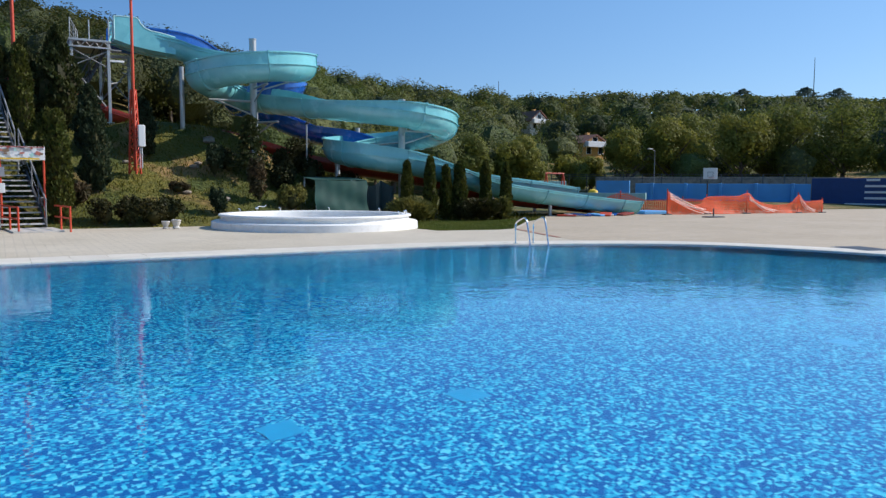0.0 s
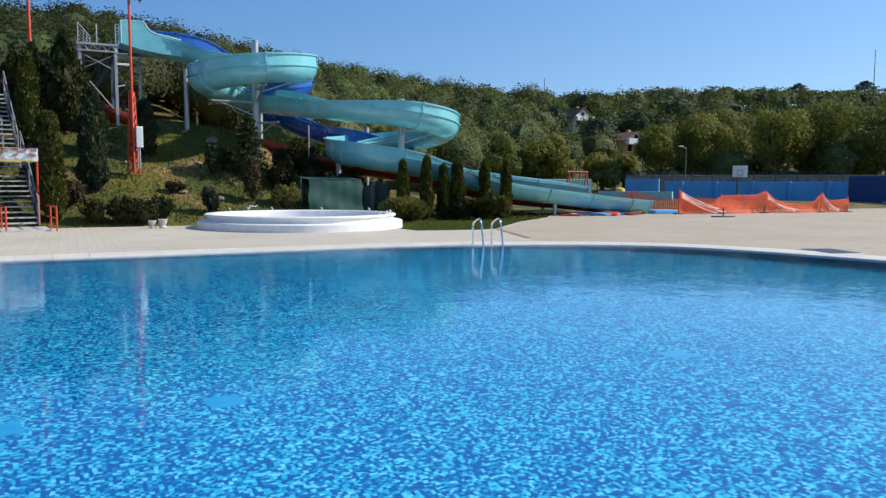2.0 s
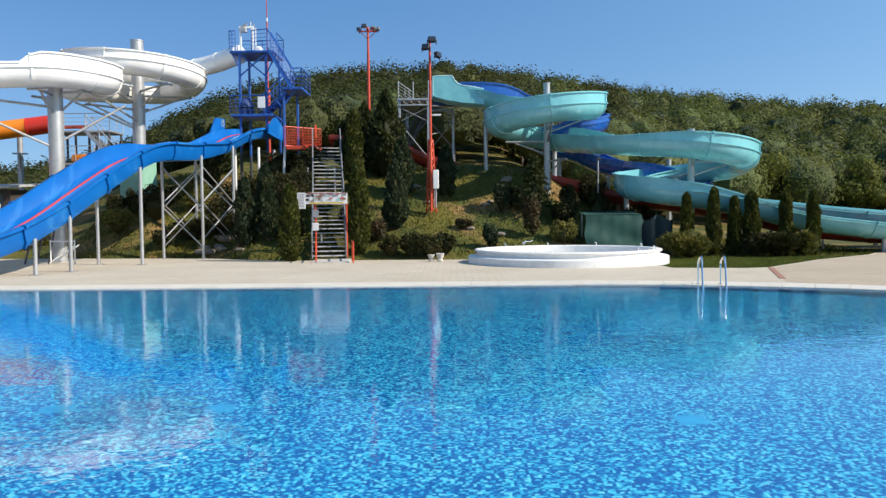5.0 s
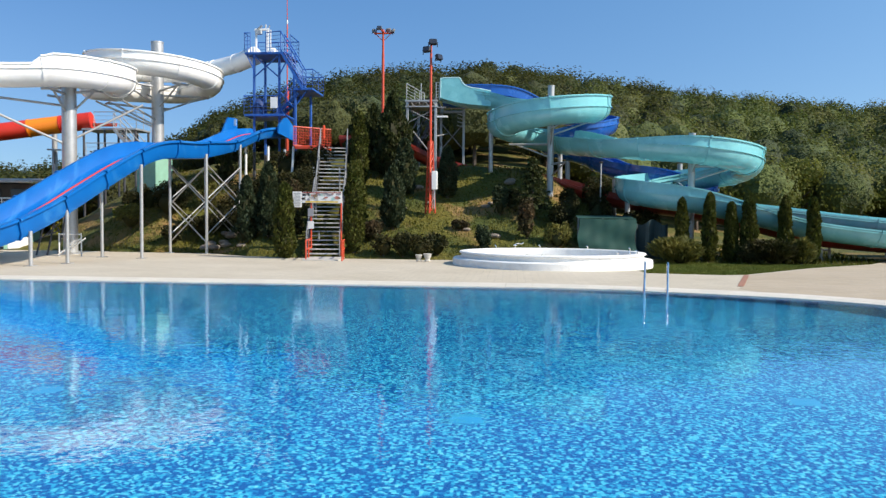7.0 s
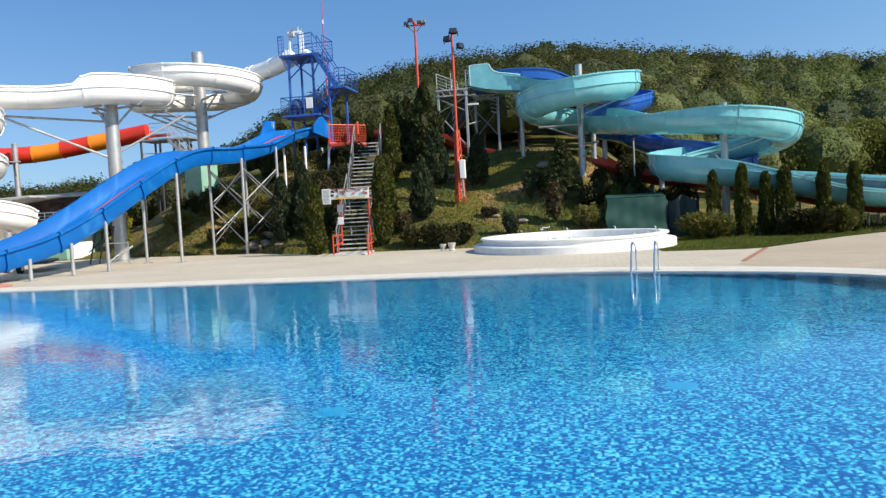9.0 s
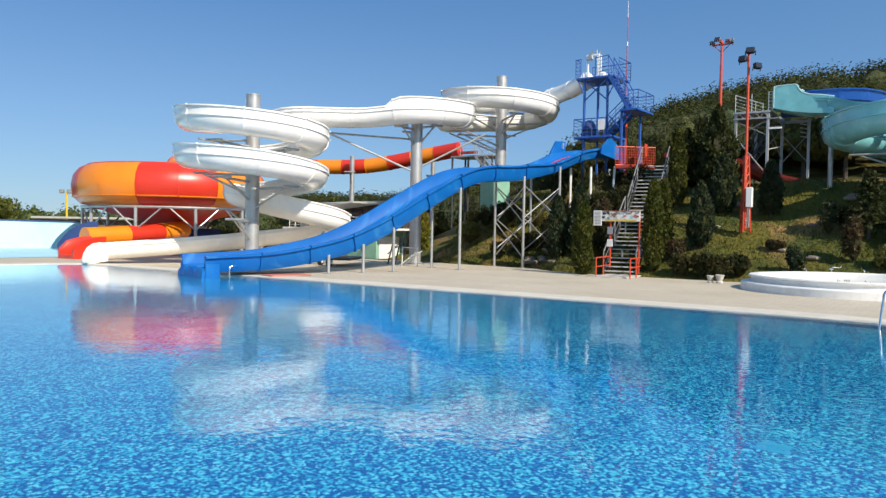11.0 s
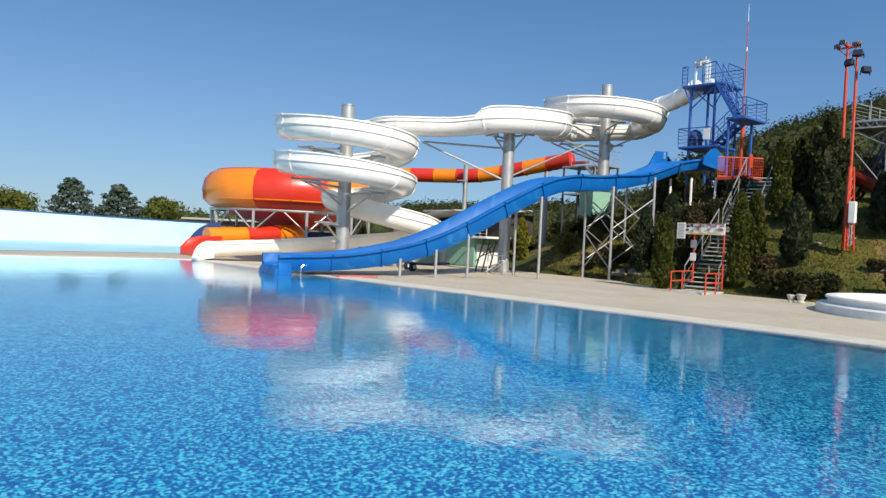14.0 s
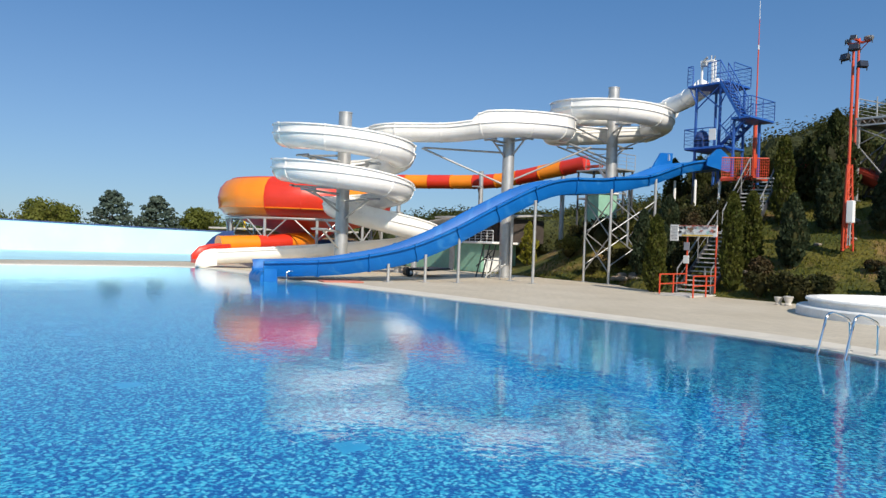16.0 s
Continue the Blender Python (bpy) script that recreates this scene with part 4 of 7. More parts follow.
slide(bs, run, lanes_outline, [M["blue"]], 2.0, flange_scale=0.07)
fr = frames_along(run)
for across, m, a, b in ((-0.29, M["red"], 0.12, 0.60), (0.29, M["aqua"], 0.12, 0.62), (-0.29, M["red"], 0.82, 0.93), (0.29, M["aqua"], 0.80, 0.94)):
    rows = [k for k in range(len(fr)) if a < k / len(fr) < b]
    part("lane_stripe", Bm().loft([[fr[k][0] + fr[k][2] * (across + u) + fr[k][3] * v for u, v in ((-0.05, 0.125), (-0.035, 0.15), (0.035, 0.15), (0.05, 0.125))] for k in rows], True, True), m, bs)
c = Vector((-9.63, 36.5, 0)) + SIDE * 1.03
rows = [(-0.75, 5.62), (-0.70, 5.98), (-0.15, 6.42), (0.1, 6.46), (0.75, 6.05), (0.75, 5.45), (0.6, 5.40)]
part("start_side", Bm().loft([[c + WAY * u + SIDE * s + Vector((0, 0, z)) for u, z in rows] for s in (-0.04, 0.04)], True, True), M["blue"], bs)
c = Vector((-12.15 + 0.245 * 8.2, 35.2, 0)) - SIDE * 1.05
part("side_board", Bm().loft([[c + WAY * u + SIDE * s + Vector((0, 0, z)) for u, z in ((-0.7, 5.5), (-0.15, 6.35), (0.6, 6.38), (0.6, 5.6))] for s in (-0.04, 0.04)], True, True), M["blue"], bs)
part("side_sign", Bm().box(c + WAY * 0.3 + SIDE * 0.06 + Vector((0, 0, 6.15)), (0.22, 0.02, 0.32), Matrix.Rotation(radians(-13.8), 4, "Z")), M["paper"], bs)


for u in (-0.67, 0.0, 0.67):
    c = Vector((-12.15 + 0.245 * (16.1 - 27), 16.1, 0)) + SIDE * u
    arc = [(0.10, 0.30), (0.0, 0.33), (-0.08, 0.28), (-0.13, 0.16), (-0.14, -0.05), (-0.14, -0.40), (0.0, -0.40), (0.02, 0.10)]
    part("end_lip", Bm().loft([[c + SIDE * s + WAY * a + Vector((0, 0, z - 0.10 * abs(s / 0.33) ** 4 * (z > 0.2))) for a, z in arc] for s in (-0.33, -0.29, -0.21, -0.1, 0, 0.1, 0.21, 0.29, 0.33)], True, True), M["blue"], bs)
for sgn in (-1, 1):
    c = Vector((-12.15 + 0.245 * (16.1 - 27), 16.1, 0)) + SIDE * (1.0 * sgn)
    part("end_cheek", Bm().box(c + WAY * 0.22 + Vector((0, 0, 0.02)), (0.11, 0.50, 0.84), Matrix.Rotation(radians(-13.8), 4, "Z"), 0.05), M["blue"], bs)
c = Vector((-12.15 + 0.245 * (16.1 - 27), 16.1, 0)) + SIDE * 1.10
for u0, z0, u1, z1 in ((0.78, -0.02, 0.78, 0.30), (0.78, 0.30, 0.88, 0.36), (0.88, 0.36, 1.0, 0.36)):
    part("hand_bar", Bm().rod(c + WAY * u0 + Vector((0, 0, z0)), c + WAY * u1 + Vector((0, 0, z1)), 0.018, n=8), M["chrome"], bs)


def slide_z(y):
    return min(run, key=lambda p: abs(p.y - y)).z


for y, pair in ((20.7, 0), (22.2, 0), (23.6, 0), (27.0, 1), (30.8, 1), (33.2, 1)):
    for sgn in (-1, 1) if pair else (1,):
        p = Vector((-12.15 + 0.245 * (y - 27), y, 0)) + SIDE * (0.92 * sgn)
        z0 = max(0.0, ground(p.x, p.y) - 0.1) if y > 30 else 0.0
        leg = part("post", Bm().rod((p.x, p.y, z0), (p.x, p.y, slide_z(y) + 0.1), 0.062, n=14), M["steel"], bs)
        part("foot_plate", Bm().box((p.x, p.y, z0 + 0.012), (0.3, 0.3, 0.024)), M["steel"], leg)
    a, b = Vector((-12.15 + 0.245 * (y - 27), y, slide_z(y) - 0.05)) - SIDE * 0.95, Vector((-12.15 + 0.245 * (y - 27), y, slide_z(y) - 0.05)) + SIDE * 0.95
    part("cross_beam", Bm().rod(a, b, 0.05), M["steel"], bs)
for sgn in (-1, 1):
    q = lambda y, z: Vector((-12.15 + 0.245 * (y - 27), y, z)) + SIDE * (0.92 * sgn)  # noqa: E731
    for z0, z1 in ((0.8, 2.3), (2.3, 3.8)):
        part("brace", Bm().rod(q(30.8, z0), q(33.2, z1), 0.028).rod(q(30.8, z1), q(33.2, z0), 0.028), M["steel"], bs)
for z0, z1 in ((0.5, 2.1), (2.1, 3.7)):
    for y in (30.8, 33.2):
        q = lambda s, z: Vector((-12.15 + 0.245 * (y - 27), y, z)) + SIDE * s  # noqa: E731
        part("brace", Bm().rod(q(-0.9, z0), q(0.9, z1), 0.028).rod(q(-0.9, z1), q(0.9, z0), 0.028), M["steel"], bs)


# ---- towers, stairs and masts ----
def railing(owner, pts, height=1.0, bars=5, material=None, posts=1.1, r=0.02, name="railing"):
    """A welded rail along points at floor level: posts, a handrail and level bars, as one panel per run."""
    for p, q in zip(pts, pts[1:]):
        p, q = Vector(p), Vector(q)
        n = max(1, round((q - p).length / posts))
        up = Vector((0, 0, 1))
        panel = part(name, Bm().rod(p + up * height, q + up * height, r * 1.3, n=8), material, owner)
        for i in range(n + 1):
            a = p.lerp(q, i / n)
            part("rail_post", Bm().rod(a, a + up * height, r, n=6), material, panel)
        for k in range(1, bars):
            part("rail_bar", Bm().rod(p + up * height * k / bars, q + up * height * k / bars, r * 0.55, n=6), material, panel)


def stair(owner, a, b, width, steps, material, side, bars=3, rail=1.0, tread=0.24, stringer=None, treads=None):
    """An open flight from a to b, with strings, treads and rails; side is the level way across."""
    a, b, side = Vector(a), Vector(b), Vector(side).normalized()
    way = Vector((b.x - a.x, b.y - a.y, 0)).normalized()
    turn = Matrix((side, way, Vector((0, 0, 1)))).transposed()
    for s in (-1, 1):
        rows = []
        for p in (a, b):
            c = p + side * (s * width / 2)
            rows.append([c + side * u + Vector((0, 0, v)) for u, v in ((-0.03, -0.14), (0.03, -0.14), (0.03, 0.1), (-0.03, 0.1))])
        part("string", Bm().loft(rows, True, True), stringer or material, owner)
        if rail:
            railing(owner, [a + side * (s * width / 2), b + side * (s * width / 2)], rail, bars, material, 1.2, 0.022)
    for i in range(steps):
        c = a.lerp(b, (i + 0.5) / steps)
        part("tread", Bm().box(c, (width - 0.06, tread, 0.045), turn), treads or material, owner)


# the blue starting tower of the white slide
t = thing("blue_slide_tower", "blue steel start tower with stairs, landings and a white gate frame", "tower", at=(-9.5, 38, 4.8))
UP, MID, LOW = 9.85, 8.0, 6.75
floor_at = lambda x0, x1, y0, y1, z: Bm().box(((x0 + x1) / 2, (y0 + y1) / 2, z - 0.06), (x1 - x0, y1 - y0, 0.12), None, 0.02)  # noqa: E731
part("upper_floor", floor_at(-11.0, -8.8, 37.1, 39.2, UP), M["bluesteel"], t)
part("lower_floor", floor_at(-11.0, -8.9, 37.0, 39.0, LOW), M["bluesteel"], t)
part("landing", floor_at(-8.40, -7.42, 36.8, 39.0, MID), M["bluesteel"], t)
for x, y, z1 in ((-10.55, 37.25, UP), (-9.25, 37.25, UP), (-10.55, 39.0, UP), (-9.0, 39.0, UP), (-8.05, 38.8, MID), (-8.35, 37.0, MID)):
    z0 = ground(x, y) - 0.2
    leg = part("column", Bm().box((x, y, (4.85 + z1) / 2), (0.11, 0.11, z1 - 4.85), None, 0.015), M["bluesteel"], t)
    part("pier", Bm().box((x, y, (z0 + 4.85) / 2), (0.13, 0.13, 4.85 - z0), None, 0.02), M["dark"], leg)
for p, q in (((-10.55, 37.2, 8.6), (-9.25, 37.2, 9.7)), ((-9.25, 37.2, 8.6), (-10.55, 37.2, 9.7)), ((-10.9, 37.2, 9.7), (-10.55, 37.2, 9.0)), ((-9.25, 37.2, 8.7), (-8.7, 37.2, 9.7)), ((-8.3, 37.0, 6.9), (-9.1, 37.0, 7.8)), ((-8.3, 37.0, 7.2), (-7.8, 37.0, 7.85)),
             ((-9.25, 37.2, 7.0), (-8.3, 37.1, 6.2))):
    part("brace", Bm().rod(p, q, 0.035, n=8), M["bluesteel"], t)
stair(t, (-7.95, 37.15, MID), (-9.05, 37.15, UP), 0.7, 10, M["bluesteel"], (0, 1, 0), 4, 0.95, 0.2)
stair(t, (-9.8, 38.4, LOW), (-8.4, 38.4, MID), 0.75, 7, M["bluesteel"], (0, 1, 0), 4, 0.95, 0.2)
railing(t, [(-11.0, 37.1, UP), (-10.7, 37.1, UP)], 0.95, 5, M["bluesteel"])
railing(t, [(-9.9, 37.1, UP), (-9.05, 36.8, UP)], 0.95, 5, M["bluesteel"])
railing(t, [(-11.0, 37.1, UP), (-11.0, 37.6, UP)], 0.95, 5, M["bluesteel"])
railing(t, [(-11.0, 39.2, UP), (-8.8, 39.2, UP), (-8.8, 37.6, UP)], 0.95, 5, M["bluesteel"])
railing(t, [(-7.95, 36.8, MID), (-7.42, 36.8, MID), (-7.42, 39.0, MID), (-8.40, 39.0, MID)], 0.9, 5, M["bluesteel"])
railing(t, [(-9.3, 37.0, LOW), (-10.0, 37.0, LOW), (-11.0, 37.0, LOW), (-11.0, 39.0, LOW)], 0.9, 5, M["bluesteel"])
gate = part("gate_frame", Bm().box((-10.6, 37.7, 10.45), (0.09, 0.09, 1.3), None, 0.01).box((-10.0, 37.7, 10.45), (0.12, 0.09, 1.3), None, 0.01).box((-9.85, 37.7, 10.45), (0.06, 0.06, 1.25)).box((-10.3, 37.7, 11.1), (0.75, 0.1, 0.1), None, 0.01), M["white"], t, "white steel gate frame")
part("machine_head", Bm().box((-10.45, 37.65, 10.95), (0.35, 0.2, 0.22), None, 0.03).rod((-10.5, 37.6, 11.1), (-10.25, 37.6, 11.28), 0.05).rod((-10.1, 37.7, 11.1), (-10.1, 37.7, 11.36), 0.035).rod((-9.95, 37.7, 11.1), (-9.9, 37.7, 11.3), 0.03), M["steel"], gate)
part("tube_mouth", Bm().box((-9.7, 37.75, 9.98), (0.34, 0.5, 0.34), None, 0.08), M["white"], t)
part("notice_board", Bm().box((-9.45, 36.98, 7.3), (0.36, 0.03, 0.55), None, 0.01), M["paper"], t, "white notice board")

cb = thing("covered_bundle", "dark bundle under a cover on the lower landing", "bundle", at=(-10.35, 37.5, 6.75))
part("cover", Bm().spin([(0.36, 0.0), (0.37, 0.35), (0.33, 0.62), (0.22, 0.80), (0.08, 0.87), (0.01, 0.88)], (-10.35, 37.5, 6.76), n=18), M["navy"], cb)
part("strap", Bm().spin([(0.375, 0.30), (0.385, 0.31), (0.385, 0.35), (0.375, 0.36)], (-10.35, 37.5, 6.76), n=18), M["black"], cb)

# the red ramp and lower platform at the head of the stairs
rp = thing("red_platform", "red steel platform with sheet-mesh sides on white posts", "platform", at=(-8.3, 36.5, 4.6))
part("floor", floor_at(-7.9, -6.5, 35.2, 36.95, 5.0), M["redsteel"], rp)
part("edge_beam", Bm().box((-7.2, 35.18, 4.88), (1.3, 0.07, 0.12), None, 0.01), M["redsteel"], rp)
for x0, x1 in ((-8.05, -7.32), (-7.28, -6.55)):
    y0, y1 = 35.6 + 0.93 * (x0 + 8.05), 35.6 + 0.93 * (x1 + 8.05)
    panel = part("mesh_panel", Bm().rod((x0, y0, 5.95), (x1, y1, 5.95), 0.03), M["redsteel"], rp)
    part("bottom_rail", Bm().rod((x0, y0, 5.05), (x1, y1, 5.05), 0.03), M["redsteel"], panel)
    for k in range(12):
        part("wire", Bm().rod((x0 + (x1 - x0) * k / 11, y0 + (y1 - y0) * k / 11, 5.05), (x0 + (x1 - x0) * k / 11, y0 + (y1 - y0) * k / 11, 5.95), 0.011, n=5), M["redsteel"], panel)
    for k in range(1, 7):
        part("wire", Bm().rod((x0, y0, 5.05 + 0.9 * k / 7), (x1, y1, 5.05 + 0.9 * k / 7), 0.009, n=5), M["redsteel"], panel)
part("gate_plate", Bm().box((-6.62, 35.9, 5.72), (0.05, 0.28, 0.62), None, 0.01), M["redsteel"], rp)
for x, y in ((-10.3, 35.3), (-9.2, 35.3), (-8.1, 35.4), (-8.9, 36.6), (-7.2, 36.6)):
    z0 = ground(x, y) - 0.15
    part("post", Bm().rod((x, y, z0), (x + (0.12 if x > -9 else 0), y, 4.95), 0.06, n=10), M["paper"], rp)

# the long stairs up the bank
st = thing("hillside_stairs", "grey steel open-tread stairs climbing the bank between conifers", "stairs", at=(-4.85, 28.5, 0))
SA, SM, SB = Vector((-4.85, 28.6, 0.08)), Vector((-5.45, 32.2, 2.45)), Vector((-6.1, 35.8, 5.0))
ACROSS = Vector((0.985, 0.17, 0))
stair(st, SA, SM, 1.28, 14, M["dullsteel"], ACROSS, 2, 0.85, 0.20, M["dark"], M["tread"])
stair(st, SM + Vector((-0.1, 0.55, 0)), SB, 1.28, 14, M["dullsteel"], ACROSS, 2, 0.85, 0.20, M["dark"], M["tread"])
part("landing", Bm().box(SM + Vector((-0.05, 0.28, -0.02)), (1.28, 0.66, 0.05), Matrix.Rotation(radians(9.8), 4, "Z")), M["steel"], st)
part("foot_slab", Bm().box((-4.6, 27.75, 0.02), (1.35, 2.0, 0.06), Matrix.Rotation(radians(6), 4, "Z"), 0.01), M["stone"], st)
for s in (-1, 1):
    for p in (SA + Vector((0, 1.8, 0.9)), SM, SB + Vector((0, -1.5, -1.1))):
        c = p + ACROSS * (0.6 * s)
        z0 = ground(c.x, c.y) - 0.3
        part("post", Bm().rod((c.x, c.y, min(z0, p.z - 0.3)), (c.x, c.y, p.z), 0.04, n=8), M["steel"], st)

sg = thing("entrance_sign", "printed slide banner with a white notice on red posts", "sign", at=(-5.0, 28.9, 0))
for x in (-5.42, -4.22):
    part("post", Bm().rod((x, 29.0, 0), (x, 29.0, 2.5), 0.035, n=10), M["redsteel"], sg)
notice = part("notice", Bm().box((-5.97, 28.95, 2.28), (0.36, 0.03, 0.62), None, 0.006), M["paper"], sg, "white printed notice")
for k in range(9):
    part("print_line", Bm().box((-5.97 + 0.01 * (k % 3), 28.932, 2.52 - 0.058 * k), (0.27 - 0.03 * (k % 3), 0.004, 0.018)), M["ink"], notice)
banner = part("banner", Bm().box((-4.98, 28.96, 2.36), (1.6, 0.03, 0.42), None, 0.006), M["paper"], sg, "banner with pictures of slides")
brng = random.Random(12)
for k in range(34):
    x, z, wd, ht = -5.68 + 1.4 * (k % 17) / 16, 2.47 - 0.15 * (k // 17) + brng.uniform(-0.05, 0.05), brng.uniform(0.07, 0.2), brng.uniform(0.04, 0.13)
    m = brng.choice(("ink", "stone", "dark", "paper", "paper", "ink", "pink", "stone", "wood", "teal"))
    part("picture", Bm().box((x, 28.942 - 0.0005 * k, z), (wd, 0.004, ht), Matrix.Rotation(radians(brng.uniform(-35, 35)), 4, "Y")), M[m], banner)
part("stripe", Bm().box((-4.98, 28.922, 2.19), (1.3, 0.004, 0.045)), M["yellow"], banner)
part("stripe", Bm().box((-4.98, 28.922, 2.55), (1.56, 0.004, 0.03)), M["maroon"], banner)
for z, m in ((1.78, "ink"), (1.28, "paper")):
    part("plate", Bm().box((-5.42, 28.95, z), (0.24, 0.02, 0.3), None, 0.005), M[m], sg)


def red_rail(a, b, posts):
    e = thing("red_handrail", "short red tubular handrail at the foot of the stairs", "handrail", "handrails at the stairs", (a[0], a[1], 0))
    p, q = Vector((*a, 0)), Vector((*b, 0))
    for z in (0.74, 0.40):
        part("rail", Bm().rod(p + Vector((0, 0, z)), q + Vector((0, 0, z)), 0.026, n=8), M["redsteel"], e)
    for k in posts:
        c = p.lerp(q, k)
        part("post", Bm().rod(c, c + Vector((0, 0, 0.75)), 0.028, n=8), M["redsteel"], e)


red_rail((-5.02, 26.75), (-5.40, 28.92), (0, 0.52))
red_rail((-3.68, 26.75), (-3.98, 28.55), (0, 0.6))


def flood(owner, x, y, z, yaw, tilt, s=0.34, body="black"):
    m = Matrix.Translation((x, y, z)) @ Matrix.Rotation(radians(yaw), 4, "Z") @ Matrix.Rotation(radians(tilt), 4, "X")
    put = lambda c: m @ Vector(c)  # noqa: E731
    head = part("floodlight", Bm().box(put((0, 0, 0)), (s, s * 0.5, s * 0.75), m, 0.05), M[body], owner)
    part("lens", Bm().box(put((0, -s * 0.26, 0)), (s * 0.88, 0.02, s * 0.62), m), M["lens"], head)
    for k in (-0.55, 0.55):
        part("yoke_arm", Bm().rod(put((k * s, 0, 0)), put((k * s, 0.1, -s * 0.5)), 0.02, n=6), M["black"], head)


def lattice(owner, x, y, z0, z1, w0, w1, cells):
    """A three-legged lattice mast."""
    pt = lambda k, u: (x + (w0 + (w1 - w0) * u) * math.cos(2.1 * k + 0.5), y + (w0 + (w1 - w0) * u) * math.sin(2.1 * k + 0.5), z0 + (z1 - z0) * u)  # noqa: E731
    for k in range(3):
        part("leg", Bm().rod(pt(k, 0), pt(k, 1), 0.035, n=8), M["redsteel"], owner)
        bm = Bm()
        for i in range(cells):
            bm.rod(pt(k, i / cells), pt(k + 1, (i + 1) / cells), 0.016, n=5, caps=False)
            bm.rod(pt(k, (i + 1) / cells), pt(k + 1, (i + 1) / cells), 0.014, n=5, caps=False)
        part("lacing", bm, M["redsteel"], owner)


p1 = thing("floodlight_mast", "red lattice mast with three black floodlights and a white box", "lamp mast", "floodlight masts", (-1.05, 32.2, 2.0))
part("mast_tube", Bm().rod((-1.05, 32.2, 1.9), (-1.05, 32.2, 8.6), 0.058, 0.05, n=12), M["redsteel"], p1)
lattice(p1, -1.05, 32.2, 1.8, 4.9, 0.24, 0.10, 9)
part("pole", Bm().rod((-1.05, 32.2, 8.4), (-1.05, 32.2, 9.15), 0.045, n=10), M["redsteel"], p1)
flood(p1, -0.95, 32.0, 9.05, 10, -18)
flood(p1, -1.2, 31.9, 8.72, -20, -18)
flood(p1, -0.72, 32.2, 8.45, 55, -14)
box_part = part("switch_box", Bm().box((-0.84, 32.0, 3.2), (0.24, 0.2, 0.8), None, 0.02), M["paper"], p1, "pale grey switch box")
part("conduit", Bm().rod((-0.84, 32.0, 2.0), (-0.84, 32.0, 2.8), 0.03, n=8).rod((-0.92, 32.0, 2.0), (-0.9, 32.0, 2.8), 0.02, n=8), M["steel"], box_part)
p2 = thing("floodlight_mast", "red mast with a cross-arm of four floodlights among conifers", "lamp mast", "floodlight masts", (-4.68, 41.4, 5))
part("mast_tube", Bm().rod((-4.68, 41.4, 4.0), (-4.68, 41.4, 10.6), 0.10, 0.07, n=12), M["redsteel"], p2)
part("pole", Bm().rod((-4.68, 41.4, 10.5), (-4.68, 41.4, 11.93), 0.06, n=10), M["redsteel"], p2)
part("cross_arm", Bm().box((-4.68, 41.4, 11.73), (1.0, 0.12, 0.06)).box((-4.68, 41.4, 11.80), (0.12, 0.8, 0.06)).rod((-5.1, 41.4, 11.71), (-4.68, 41.4, 11.3), 0.02).rod((-4.25, 41.4, 11.71), (-4.68, 41.4, 11.3), 0.02), M["redsteel"], p2)
for dx, dy, yaw in ((-0.5, 0, 70), (-0.18, -0.2, 10), (0.25, 0.3, 170), (0.55, 0, -70)):
    flood(p2, -4.68 + dx, 41.4 + dy, 11.97 if dy else 11.85, yaw, -25, 0.29, "dullsteel")
ms = thing("radio_mast", "thin red and white banded radio mast behind the blue tower", "mast", at=(-10.58, 43.05, 4.8))
RM = lambda z: (-10.58, 43.05, z)  # noqa: E731
part("mast_tube", Bm().rod(RM(4.0), RM(8.9), 0.11, n=12).rod(RM(8.9), RM(12.75), 0.036, n=10), M["redsteel"], ms)
part("white_band", Bm().rod(RM(12.75), RM(12.98), 0.042, n=10), M["paper"], ms)
part("whip", Bm().rod(RM(12.98), RM(14.4), 0.024, 0.020, n=8), M["redsteel"], ms)
part("whip_tip", Bm().rod(RM(14.4), RM(15.4), 0.020, 0.010, n=8), M["paper"], ms, "white whip tip")

# the grey platform of the turquoise slide
gp = thing("grey_slide_platform", "galvanised steel start platform with rails and braced legs", "platform", at=(-2.0, 37.6, 3.4))
part("floor", floor_at(-2.78, -1.2, 36.85, 40.0, 7.38), M["dullsteel"], gp)
for x, y in ((-2.7, 36.92), (-1.3, 36.92), (-2.5, 39.9), (-1.3, 39.9), (-0.1, 39.9)):
    z0 = ground(x, y) - 0.2
    leg = part("leg", Bm().box((x, y, (z0 + 7.3) / 2), (0.12, 0.12, 7.3 - z0), None, 0.01), M["steel"], gp)
    part("foot_plate", Bm().box((x, y, z0 + 0.21), (0.3, 0.3, 0.03)), M["steel"], leg)
for y in (36.84, 39.95):
    part("edge_beam", Bm().box((-2.0, y, 7.33), (1.62, 0.05, 0.09), None, 0.01), M["steel"], gp)
    part("edge_beam", Bm().box((-2.0, y, 7.05), (1.62, 0.05, 0.07), None, 0.01), M["steel"], gp)
    for k in range(4):
        x = -2.72 + 0.36 * k
        part("lacing", Bm().rod((x, y, 7.07), (x + 0.18, y, 7.3), 0.016, n=6).rod((x + 0.18, y, 7.3), (x + 0.36, y, 7.07), 0.016, n=6), M["dullsteel"], gp)
for x in (-2.76, -1.24):
    part("edge_beam", Bm().box((x, 38.4, 7.2), (0.05, 3.0, 0.3), None, 0.01), M["dullsteel"], gp)
